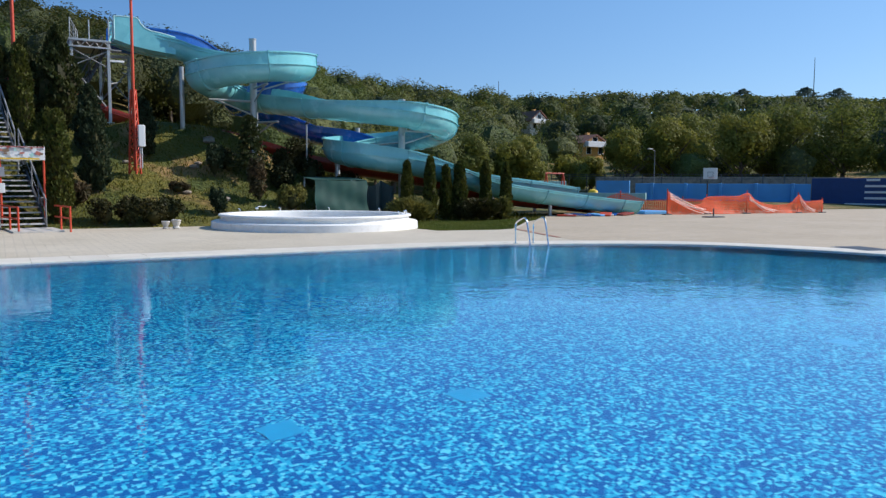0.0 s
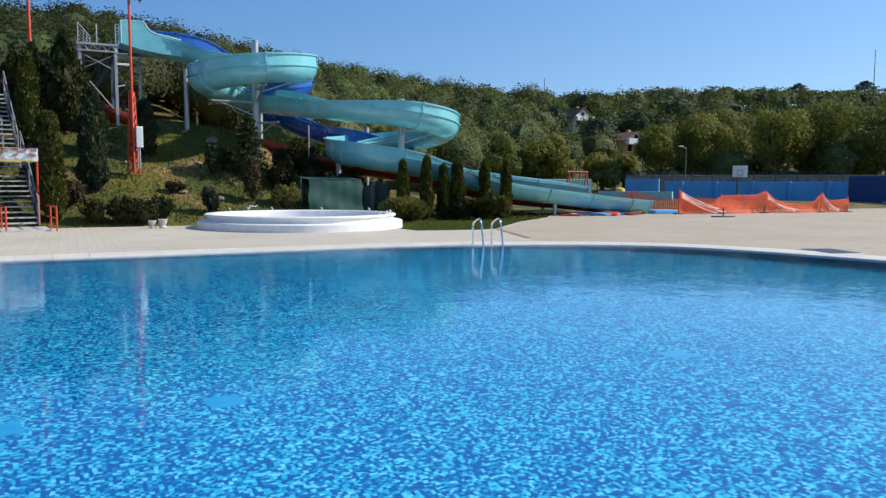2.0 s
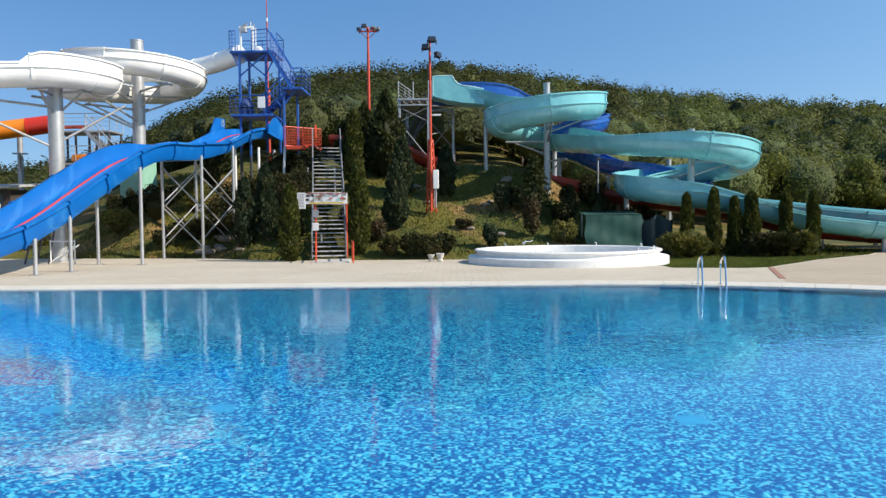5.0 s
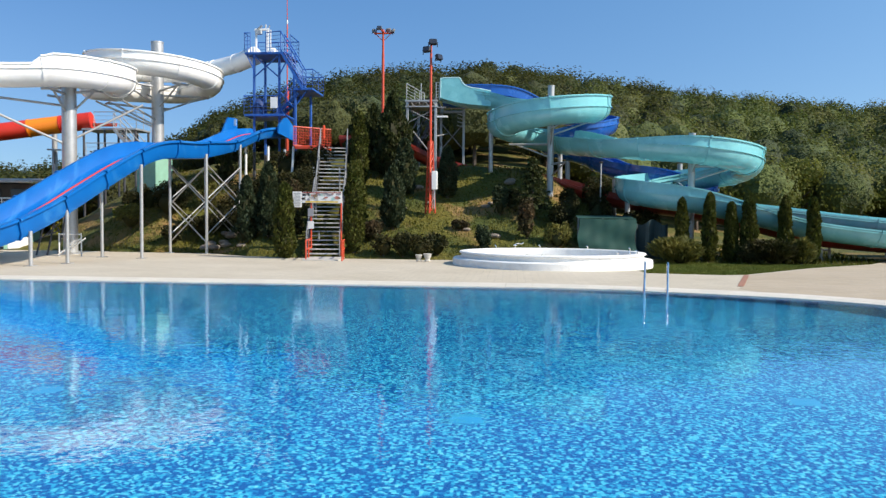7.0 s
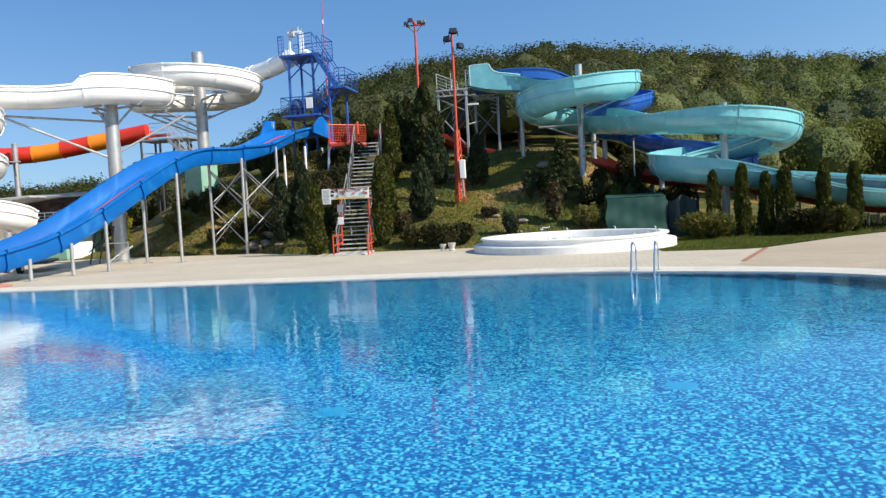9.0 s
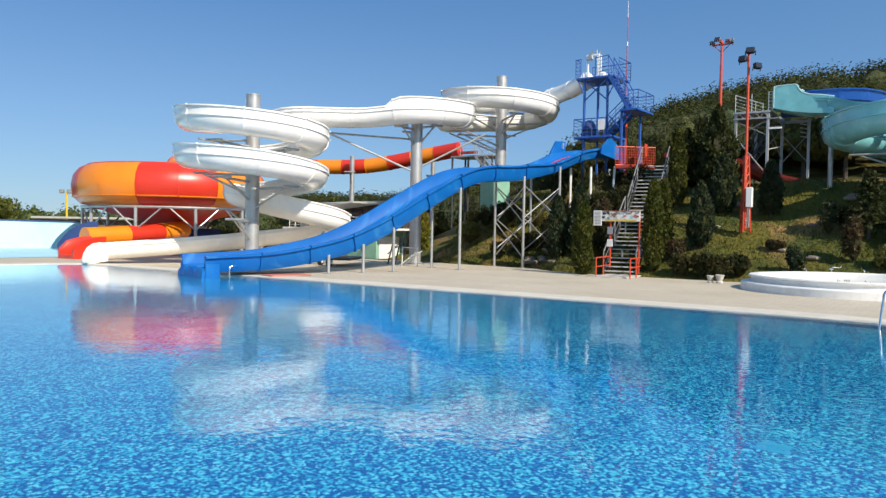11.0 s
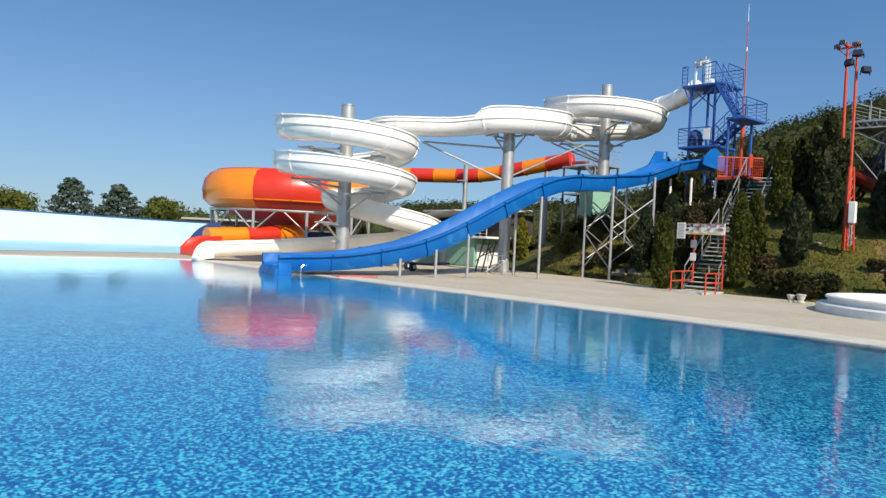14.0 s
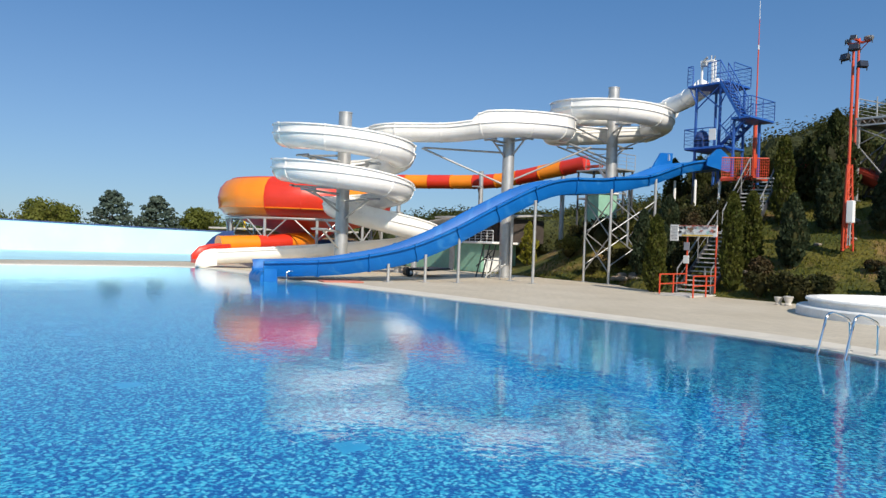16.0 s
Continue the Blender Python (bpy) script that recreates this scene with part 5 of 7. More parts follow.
for p, q, r in (((-2.63, 36.9, 6.12), (-1.45, 36.9, 4.65), 0.035), ((-2.7, 36.9, 6.25), (-1.3, 36.9, 6.95), 0.025), ((-1.3, 36.9, 6.25), (-2.7, 36.9, 6.95), 0.025), ((-1.3, 36.9, 5.6), (-0.75, 37.6, 5.8), 0.03), ((-1.3, 36.9, 7.0), (-0.8, 36.9, 7.0), 0.04),
                ((-2.6, 39.9, 5.2), (-1.3, 39.9, 6.9), 0.03), ((-1.3, 39.9, 5.2), (-0.1, 39.9, 6.6), 0.03), ((-0.1, 39.9, 5.2), (-1.3, 39.9, 6.6), 0.03), ((-2.7, 36.9, 5.4), (-2.5, 39.9, 6.9), 0.03), ((-1.3, 36.9, 6.9), (-1.3, 39.9, 5.4), 0.03)):
    part("brace", Bm().rod(p, q, r, n=8), M["dullsteel"], gp)
part("side_beam", Bm().box((-0.98, 36.9, 6.56), (0.56, 0.08, 0.09), None, 0.01), M["plaster"], gp, "pale short beam")
part("landing_beam", Bm().box((-0.7, 39.9, 7.2), (1.3, 0.08, 0.12), None, 0.01), M["steel"], gp)
for k in range(4):
    part("bracket", Bm().rod((-0.1, 39.85, 7.0 - 0.2 * k), (-0.42, 39.6, 7.06 - 0.2 * k), 0.025, n=6), M["steel"], gp)
railing(gp, [(-2.74, 36.9, 7.4), (-2.5, 38.2, 7.4), (-2.2, 39.9, 7.4)], 0.78, 5, M["steel"])
part("gate_post", Bm().rod((-2.02, 36.9, 7.38), (-2.02, 36.9, 8.18), 0.025, n=8), M["steel"], gp)
side_gate = part("side_gate", Bm().rod((-1.28, 36.88, 7.38), (-1.28, 36.88, 8.24), 0.022, n=8).rod((-1.12, 36.88, 7.38), (-1.12, 36.88, 8.24), 0.022, n=8), M["steel"], gp)
for k in range(6):
    part("rail_bar", Bm().rod((-1.28, 36.88, 7.5 + 0.145 * k), (-1.12, 36.88, 7.5 + 0.145 * k), 0.014, n=6), M["steel"], side_gate)
stair(gp, (-2.9, 38.4, ground(-2.9, 38.4)), (-1.4, 38.4, 6.95), 0.7, 10, M["dark"], (0, 1, 0), 2, 0.8, 0.2)

# the scaffold platform at the mouth of the orange tube
sp = thing("scaffold_platform", "galvanised steel start platform with stairs for the tube slide", "platform", at=(-21.5, 43.6, 3))
part("floor", floor_at(-23.0, -19.6, 42.8, 44.6, 6.75), M["steel"], sp)
part("lower_floor", floor_at(-22.6, -20.4, 42.6, 44.4, 4.9), M["steel"], sp)
for x in (-22.9, -21.6, -20.4, -19.7):
    for y in (42.9, 44.5):
        part("leg", Bm().rod((x, y, ground(x, y) - 0.2), (x, y, 6.7), 0.07, n=8), M["dark"], sp)
railing(sp, [(-22.2, 42.8, 6.75), (-19.6, 42.8, 6.75), (-19.6, 44.6, 6.75)], 0.95, 4, M["steel"])
railing(sp, [(-22.6, 42.6, 4.9), (-20.4, 42.6, 4.9)], 0.95, 4, M["steel"])
stair(sp, (-19.3, 43.0, 5.0), (-20.9, 43.0, 6.7), 0.8, 8, M["steel"], (0, 1, 0), 3, 0.9, 0.2)
part("mat_stack", Bm().box((-21.2, 43.0, 5.15), (1.2, 0.8, 0.45), None, 0.1), M["orange"], sp, "stack of orange mats")
part("top_board", Bm().box((-21.6, 42.9, 6.95), (1.5, 0.1, 0.2), None, 0.02), M["redsteel"], sp)

# ---- on the deck ----
ba = thing("paddling_basin", "round white concrete paddling basin with a stepped rim", "paddling pool", at=(3.6, 26.4, 0))
BX, BY = 3.84, 26.4
part("plinth", Bm().spin([(3.45, -0.02), (3.44, 0.21), (3.42, 0.235), (3.38, 0.25), (3.1, 0.25)], (BX, BY, 0), n=96), M["plaster"], ba)
part("wall", Bm().spin([(3.15, 0.24), (3.14, 0.37), (3.16, 0.39), (3.21, 0.395), (3.22, 0.43), (3.19, 0.46), (2.92, 0.46), (2.88, 0.43), (2.86, 0.09), (0.02, 0.07)], (BX, BY, 0), n=96), M["plaster"], ba)
for k, a in enumerate((-50, -38, -27, 20, 60, 95, 130)):
    x, y = BX + 3.06 * math.cos(radians(a)), BY + 3.06 * math.sin(radians(a))
    part("water_jet", Bm().rod((x, y, 0.44), (x, y, 0.55), 0.025, n=8).rod((x, y, 0.55), (x - 0.06, y, 0.58), 0.02, n=8), M["chrome"], ba)
part("tap", Bm().pipe([(2.6, 29.15, 0.42), (2.6, 29.15, 0.58), (2.64, 29.12, 0.64), (2.86, 29.08, 0.63), (2.92, 29.08, 0.68)], 0.02).rod((2.54, 29.15, 0.58), (2.66, 29.15, 0.58), 0.03), M["chrome"], ba)

ladder = thing("pool_ladder", "polished steel pool ladder with two curved handrails", "pool ladder", at=(5.6, 16.8, 0))
import_dir = Vector((0.19, 0.98, 0)).normalized()
cross = Vector((import_dir.y, -import_dir.x, 0))
edge_pt = Vector((5.61, 16.72, 0))
for s in (-0.24, 0.24):
    c = edge_pt + cross * s
    shape = [(0.30, 0.0), (0.30, 0.40), (0.27, 0.52), (0.16, 0.58), (-0.14, 0.66), (-0.26, 0.65), (-0.34, 0.56), (-0.50, 0.08), (-0.57, -0.14), (-0.58, -0.3), (-0.58, -0.92)]
    part("handrail", Bm().pipe(spline([c + import_dir * u + Vector((0, 0, z)) for u, z in shape], 0.06), 0.022, 10), M["chrome"], ladder)
    part("foot_rose", Bm().rod(c + import_dir * 0.30 + Vector((0, 0, 0.004)), c + import_dir * 0.30 + Vector((0, 0, 0.03)), 0.055, n=14), M["chrome"], ladder)
for z in (-0.3, -0.6, -0.9):
    part("step", Bm().box(edge_pt - import_dir * 0.58 + Vector((0, 0, z)), (0.5, 0.08, 0.03), Matrix((cross, import_dir, Vector((0, 0, 1)))).transposed(), 0.008), M["chrome"], ladder)


def urn(x, y, s, label):
    e = thing("stone_urn", label, "planter", "urns by the hedge", (x, y, 0))
    part("bowl", Bm().spin([(u * s, v * s) for u, v in ((0.14, 0), (0.20, 0.02), (0.20, 0.08), (0.15, 0.13), (0.16, 0.20), (0.22, 0.30), (0.23, 0.40), (0.26, 0.43), (0.265, 0.50), (0.21, 0.51), (0.17, 0.40), (0.02, 0.36))], (x, y, 0), n=24), M["stone"], e)
    part("soil", Bm().spin([(0.18 * s, 0.48 * s), (0.01, 0.50 * s)], (x, y, 0), n=16), M["rock"], e)


urn(-0.60, 27.2, 0.58, "weathered pale stone urn on the paving")
urn(-0.92, 27.2, 0.50, "small weathered stone urn on the paving")

mh = thing("access_cover", "dark rectangular access cover set in the pool surround", "cover", at=(11.9, 12.4, 0))
part("plate", Bm().box((11.9, 12.2, 0.012), (0.7, 1.1, 0.02), Matrix.Rotation(radians(-20), 4, "Z"), 0.004), M["dark"], mh)
part("frame", Bm().box((11.9, 12.2, 0.006), (0.8, 1.2, 0.016), Matrix.Rotation(radians(-20), 4, "Z"), 0.004), M["steel"], mh)

tk = thing("trailer", "low flat trailer under the blue slide", "trailer", at=(-16.3, 24.6, 0))
part("bed", Bm().box((-16.6, 25.4, 0.34), (1.2, 2.6, 0.1), Matrix.Rotation(radians(30), 4, "Z"), 0.02), M["dark"], tk)
for dx, dy in ((0.2, -0.9), (-1.0, -0.2)):
    wheel = part("wheel", Bm().rod((-16.4 + dx - 0.06, 24.9 + dy, 0.2), (-16.4 + dx + 0.08, 24.95 + dy, 0.2), 0.2, n=20), M["rubber"], tk)
    part("rim", Bm().rod((-16.4 + dx - 0.08, 24.9 + dy, 0.2), (-16.4 + dx + 0.1, 24.95 + dy, 0.2), 0.09, n=14), M["paper"], wheel)
mt = thing("rubber_mat", "faded red mat on the paving beside the blue slide", "mat", at=(-12.6, 18.3, 0))
part("sheet", Bm().box((-12.75, 18.35, 0.03), (0.8, 1.5, 0.05), Matrix.Rotation(radians(-14), 4, "Z"), 0.02), M["pink"], mt)
sc = thing("folded_scaffold", "dark folded steel scaffold with a white ladder", "scaffold", at=(-15.6, 27.6, 0))
bm = Bm()
for k in range(3):
    bm.rod((-16.2 + 0.45 * k, 28.0, 0), (-15.9 + 0.4 * k, 28.2, 1.55), 0.035).rod((-16.2 + 0.45 * k, 28.0, 0.5 + 0.3 * k), (-15.3, 28.2, 1.3 - 0.3 * k), 0.025)
part("tube_frame", bm, M["dark"], sc)
bm = Bm().rod((-15.0, 27.5, 0.05), (-14.1, 27.6, 0.7), 0.03).rod((-15.0, 27.8, 0.05), (-14.1, 27.9, 0.7), 0.03).rod((-14.1, 27.6, 0), (-14.1, 27.6, 0.9), 0.025).rod((-15.0, 27.6, 0), (-15.0, 27.6, 0.9), 0.025).rod((-15.0, 27.6, 0.85), (-14.1, 27.6, 0.85), 0.025)
for k in range(5):
    bm.rod((-15.0 + 0.2 * k, 27.5, 0.05 + 0.145 * k), (-15.0 + 0.2 * k, 27.8, 0.05 + 0.145 * k), 0.02)
part("ladder", bm, M["paper"], sc)

# buildings at the foot of the bank
mb = thing("mint_pump_house", "low mint-green rendered pump house with a railed roof terrace", "building", at=(-20.5, 31.5, 0))
part("wall", Bm().box((-24.0, 33.55, 0.8), (7.0, 2.7, 1.6), None, 0.02), M["mint"], mb)
part("roof_slab", Bm().box((-23.6, 33.5, 1.66), (8.4, 3.0, 0.13), None, 0.02), M["plaster"], mb)
part("door", Bm().box((-20.47, 33.25, 0.64), (0.07, 1.7, 1.24), None, 0.01), M["paper"], mb, "white painted double door")
part("pilaster", Bm().box((-23.0, 32.17, 0.8), (0.4, 0.1, 1.56), None, 0.01), M["stone"], mb)
railing(mb, [(-27.4, 32.2, 1.72), (-23.5, 32.2, 1.72), (-19.6, 32.2, 1.72)], 0.62, 4, M["paper"], 0.5, 0.018)
part("lean_to_roof", Bm().box((-25.3, 35.0, 2.9), (5.5, 5.0, 0.1), Matrix.Rotation(radians(-6), 4, "Y"), 0.02), M["felt"], mb)
# near-black boards carry the shade under the roof in their colour
part("upper_room", Bm().box((-23.4, 36.0, 2.4), (5.6, 2.6, 1.4), None, 0.02), M["shade"], mb)
for x in (-25.6, -24.2, -22.8, -21.4):
    part("window", Bm().box((x, 34.68, 2.5), (0.9, 0.06, 0.7), None, 0.01), M["pane"], mb)
part("upper_roof", Bm().box((-23.4, 35.6, 3.3), (6.6, 3.8, 0.12), Matrix.Rotation(radians(4), 4, "X"), 0.02), M["felt"], mb)
mk = thing("mint_kiosk", "small mint-green rendered hut on the bank below the slide", "hut", at=(-15.2, 35.4, 2.4))
kz = ground(-15.2, 35.2)
turn = Matrix.Rotation(radians(-20), 4, "Z")
part("wall", Bm().box((-15.1, 35.8, (kz + 4.1) / 2), (1.25, 1.1, 4.7 - kz), turn, 0.02), M["mint"], mk)
part("roof", Bm().box((-15.1, 35.8, 4.48), (1.4, 1.25, 0.09), turn, 0.03), M["plaster"], mk)

# green tarpaulin store behind the basin
tp = thing("tarpaulin_shelter", "dark green tarpaulin hung over a low store behind the basin", "shelter", at=(6.3, 29.8, 0))
rows = []
for k in range(25):
    u = k / 24
    x = 5.08 + 2.2 * u
    rows.append([Vector((x + 0.05 * math.sin(9 * v), 29.55 + 0.35 * v + 0.05 * math.sin(5 * u + 9 * v) * (1 - 0.6 * v) + 0.018 * math.sin(17 * u - 13 * v) + 0.006 * math.sin(31 * u + 2 * v), 0.02 + (1.62 - 0.04 * math.sin(3.1 * u)) * v)) for v in [i / 16 for i in range(17)]])
part("sheet", Bm().loft(rows, False), M["tarp"], tp)
part("top_sheet", Bm().loft([[Vector((5.08 + 2.2 * k / 12, 29.9 + 1.5 * v, 1.63 + 0.12 * v - 0.06 * math.sin(3.14 * k / 12) * math.sin(3.14 * v))) for v in (0, 0.25, 0.5, 0.75, 1)] for k in range(13)], False), M["tarp"], tp)
for x in (5.2, 6.2, 7.25):
    for y, z in ((29.98, 1.60), (31.3, 1.70)):
        part("post", Bm().rod((x, y, 0), (x, y, z), 0.035, n=8), M["steel"], tp)
part("curtain", Bm().loft([[Vector((7.28 + 1.25 * k / 10, 29.85 + 0.12 * math.sin(1.3 * k), z)) for z in (0.05, 0.6, 1.1, 1.5 - 0.12 * math.sin(0.9 * k))] for k in range(11)], False), M["tarpdark"], tp)
lp = thing("lamp_post", "thin grey lamp post standing on the bank", "lamp post", at=(6.45, 34.4, 2))
part("pole", Bm().rod((6.45, 34.4, ground(6.45, 34.4) - 0.2), (6.45, 34.4, 4.1), 0.035, n=8), M["steel"], lp)
part("head", Bm().box((6.45, 34.3, 4.15), (0.14, 0.3, 0.08), None, 0.02), M["dark"], lp)

# ---- the far left: the dry basin and its wall ----
curve = [(-42.5, 27.2), (-43.5, 22), (-45.2, 15), (-46.5, 8), (-47.5, 0), (-47.5, -10)]
line = spline([(x, y, 0) for x, y in curve], 1.0)
rings = []
for p, d, side, up in frames_along(line):
    h = 1.78 + 0.35 * smooth(27, 5, p.y)
    rings.append([p + side * u + Vector((0, 0, z)) for u, z in ((0.0, -0.1), (-0.25, h * 0.75), (-0.3, h * 0.80), (-0.3, h), (-0.75, h), (-0.9, -0.1))])
solid("wall_west", Bm().loft(rings, False), M["aqua"], "pale blue painted concrete wall of the dry wave basin", "wall", kind="structure")
cap = [[p + side * u + Vector((0, 0, 1.78 + 0.35 * smooth(27, 5, p.y) + z)) for u, z in ((-0.24, 0.0), (-0.24, 0.07), (-0.82, 0.07), (-0.82, 0.0))] for p, d, side, up in frames_along(line)]
solid("wall_cap", Bm().loft(cap, True, True), M["navy"], "dark capping along the basin wall", "wall cap", kind="structure")
bm = Bm().add([(-27.0, -13.5, 0.02), (-47.8, -13.5, 0.10), (-47.6, 0, 0.10), (-46.6, 8, 0.10), (-45.3, 15, 0.1), (-43.6, 22, 0.1), (-42.5, 27.2, 0.1), (-30, 27.0, 0.04), (-30.6, 18, 0.02), (-30.2, 12, 0.02), (-29.2, 5, 0.02)], [tuple(range(11))])
solid("dry_basin_floor", bm, M["aqua"], "pale blue painted floor of the dry wave basin", "pool floor", kind="structure", smooth=False)
bm = Bm().add([(-26.9, -13.5, 0.005), (-26.9, 32, 0.005), (-47, 32, 0.005), (-47, -13.5, 0.005)], [(0, 1, 2, 3)])
solid("west_pavement", bm, M["paving"], "beige concrete paving beyond the pool", "paving", kind="structure", smooth=False)
bw = thing("hoarding", "dark blue hoarding behind the slide exits", "hoarding", at=(-41, 27.8, 0))
part("panel", Bm().box((-38.5, 30.4, 0.75), (9.0, 0.1, 1.5), Matrix.Rotation(radians(33), 4, "Z"), 0.02), M["navy"], bw)
sh = thing("pool_shed", "long low grey shed with a pale roof beyond the bowl slide", "building", at=(-50, 36, 0))
part("wall", Bm().box((-51, 37, 1.0), (14, 4, 2.0), Matrix.Rotation(radians(35), 4, "Z"), 0.03), M["wood"], sh)
part("roof", Bm().box((-51, 37, 2.15), (15, 5, 0.2), Matrix.Rotation(radians(35), 4, "Z"), 0.05), M["stone"], sh)
yp = thing("light_pole", "thin yellow pole with two floodlights beyond the basin wall", "light pole", at=(-62, 37, 0))
part("pole", Bm().rod((-62, 37, -0.1), (-62, 37, 4.6), 0.10, n=8), M["yellow"], yp)
for d in (-0.32, 0.32):
    part("floodlight", Bm().box((-62 + 0.57 * d, 36.9 + 0.82 * d, 4.65), (0.42, 0.25, 0.36), Matrix.Rotation(radians(55), 4, "Z"), 0.04), M["dullsteel"], yp)


# ---- plants ----
rng = np.random.default_rng(7)


def leaf_mesh(name, centres, size, material, lean=None, slim=0.55, out=None):
    """Many small four-cornered leaves: lean is the way in which they grow, or none for any way; out the way in which they face."""
    n = len(centres)
    a = rng.normal(size=(n, 3))
    if lean is not None:
        a = a * 0.45 + lean
    facing = rng.normal(size=(n, 3))
    if out is not None:
        facing = out / (np.linalg.norm(out, axis=1)[:, None] + 1e-9) + 0.28 * facing
        a -= facing * ((a * facing).sum(1) / (facing**2).sum(1))[:, None]
    a /= np.linalg.norm(a, axis=1)[:, None]
    b = np.cross(a, facing)
    b /= np.linalg.norm(b, axis=1)[:, None] + 1e-9
    s = (size * rng.uniform(0.6, 1.4, n))[:, None]
    v = np.stack([centres - a * s, centres + b * s * slim, centres + a * s, centres - b * s * slim], 1).reshape(-1, 3)
    me = bpy.data.meshes.new(name)
    me.vertices.add(4 * n)
    me.vertices.foreach_set("co", v.ravel())
    me.loops.add(4 * n)
    me.loops.foreach_set("vertex_index", np.arange(4 * n))
    me.polygons.add(n)
    me.polygons.foreach_set("loop_start", np.arange(n) * 4)
    me.materials.append(material)
    me.update(calc_edges=True)
    return me


def on_shell(n, inner=0.75):
    d = rng.normal(size=(n, 3))
    d /= np.linalg.norm(d, axis=1)[:, None]
    return d * rng.uniform(inner, 1, n)[:, None]


def column(x, y, height, radius, material, name, label, group, leaves_n=2200, taper=0.55, base=None, lumps=0.16, size=0.075):
    """A columnar conifer: short trunk, dark heart and upright sprays in lumps."""
    z0 = ground(x, y) if base is None else base
    e = thing(name, label, "conifer", group, (x, y, z0))
    part("trunk", Bm().rod((x, y, z0 - 0.2), (x, y, z0 + height * 0.8), radius * 0.22, radius * 0.05, n=8), M["bark"], e)
    ph = rng.uniform(0, 6.28, 8)

    def width(u, a):
        k = (0.55 + 0.45 * np.clip(u / 0.14, 0, 1)) * (1 - taper * np.clip((u - 0.35) / 0.65, 0, 1) ** 1.6) * np.clip((1 - u) / 0.07, 0, 1) ** 0.5
        return k * (1 + lumps * (np.sin(3 * a + 9 * u + ph[0]) + np.sin(2 * a - 15 * u + ph[1]) + 0.7 * np.sin(5 * a + 27 * u + ph[2])) * 0.6)

    u, a = rng.uniform(0.0, 1, leaves_n) ** 0.92, rng.uniform(0, 6.283, leaves_n)
    r = width(u, a) * radius * rng.uniform(0.80, 1.05, leaves_n)
    c = np.stack([x + r * np.cos(a), y + r * np.sin(a), z0 + 0.03 + u * height], 1)
    lean = np.stack([0.5 * np.cos(a), 0.5 * np.sin(a), np.ones(leaves_n)], 1)
    part("crown", leaf_mesh("crown", c, size, material, lean), material, e)
    # dark filled core in place of the shade deep between the sprays
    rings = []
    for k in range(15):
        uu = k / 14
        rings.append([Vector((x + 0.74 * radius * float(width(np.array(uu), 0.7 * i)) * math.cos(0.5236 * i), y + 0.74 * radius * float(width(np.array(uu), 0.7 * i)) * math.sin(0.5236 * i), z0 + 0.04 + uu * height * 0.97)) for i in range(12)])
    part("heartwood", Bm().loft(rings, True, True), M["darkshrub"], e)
    return e


def bush(x, y, rx, ry, h, material, name, label, group="", leaves_n=1500, size=0.06, base=None, clumps=7, category="shrub", sprays=False):
    """A shrub of several rounded clumps of leaves on a few stems."""
    z0 = ground(x, y) if base is None else base
    e = thing(name, label, category, group, (x, y, z0))
    stems = Bm()
    c = []
    for k in range(clumps):
        a, d = rng.uniform(0, 6.28), rng.uniform(0.15, 0.62)
        cx, cy, cz = x + rx * d * math.cos(a), y + ry * d * math.sin(a), z0 + h * rng.uniform(0.4, 0.68)
        q = rng.uniform(0.4, 0.62)
        p = on_shell(leaves_n // clumps, 0.6) * (rx * q, ry * q, h * rng.uniform(0.30, 0.42)) + (cx, cy, cz)
        p[:, 2] = np.maximum(p[:, 2], z0 + 0.02)
        c.append(p)
        stems.rod((x, y, z0 - 0.1), (cx, cy, cz), 0.02, 0.008, n=5)
    part("stems", stems, M["bark"], e)
    c = np.concatenate(c)
    lean = np.stack([(c[:, 0] - x) / rx, (c[:, 1] - y) / ry, np.full(len(c), 0.45)], 1) * 1.6 if sprays else None
    me = leaf_mesh("leaves", c, size * (1.9 if sprays else 1), material, lean, 0.22 if sprays else 0.55)
    part("leaves", me, material, e)
    # dark core fills the shrub and colours in its shaded inside
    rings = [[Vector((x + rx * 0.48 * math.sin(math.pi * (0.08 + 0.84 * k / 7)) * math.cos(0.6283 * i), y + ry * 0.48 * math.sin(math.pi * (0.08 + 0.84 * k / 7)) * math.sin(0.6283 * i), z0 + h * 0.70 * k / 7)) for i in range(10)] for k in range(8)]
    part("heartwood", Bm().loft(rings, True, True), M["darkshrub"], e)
    return e


thin = "narrow green columnar conifer planted in a row beside the slide"
for x, h in ((9.0, 2.38), (10.0, 2.6), (10.86, 2.25), (11.5, 2.42), (12.85, 2.5), (13.85, 2.42)):
    column(x, 29.56 + 0.08 * math.sin(3 * x), h, 0.25 + 0.05 * (x == 11.5), M["thuja"], "columnar_conifer", thin, "row of columnar conifers", 2400)
column(-6.25, 28.2, 2.85, 0.38, M["thuja"], "columnar_conifer", "narrow green columnar conifer beside the foot of the stairs", "conifers at the stairs", 3000)
column(-3.78, 29.3, 3.5, 0.36, M["thuja"], "columnar_conifer", "tall green columnar conifer beside the foot of the stairs", "conifers at the stairs", 3600)
column(-4.62, 34.6, 3.5, 0.40, M["thuja"], "columnar_conifer", "tall green columnar conifer near the head of the stairs", "conifers at the stairs", 3000)
column(-3.98, 31.0, 2.9, 0.36, M["thuja"], "columnar_conifer", "green columnar conifer half way up the stairs", "conifers at the stairs", 2600)
blue_lbl = "dark blue-green juniper growing on the bank"
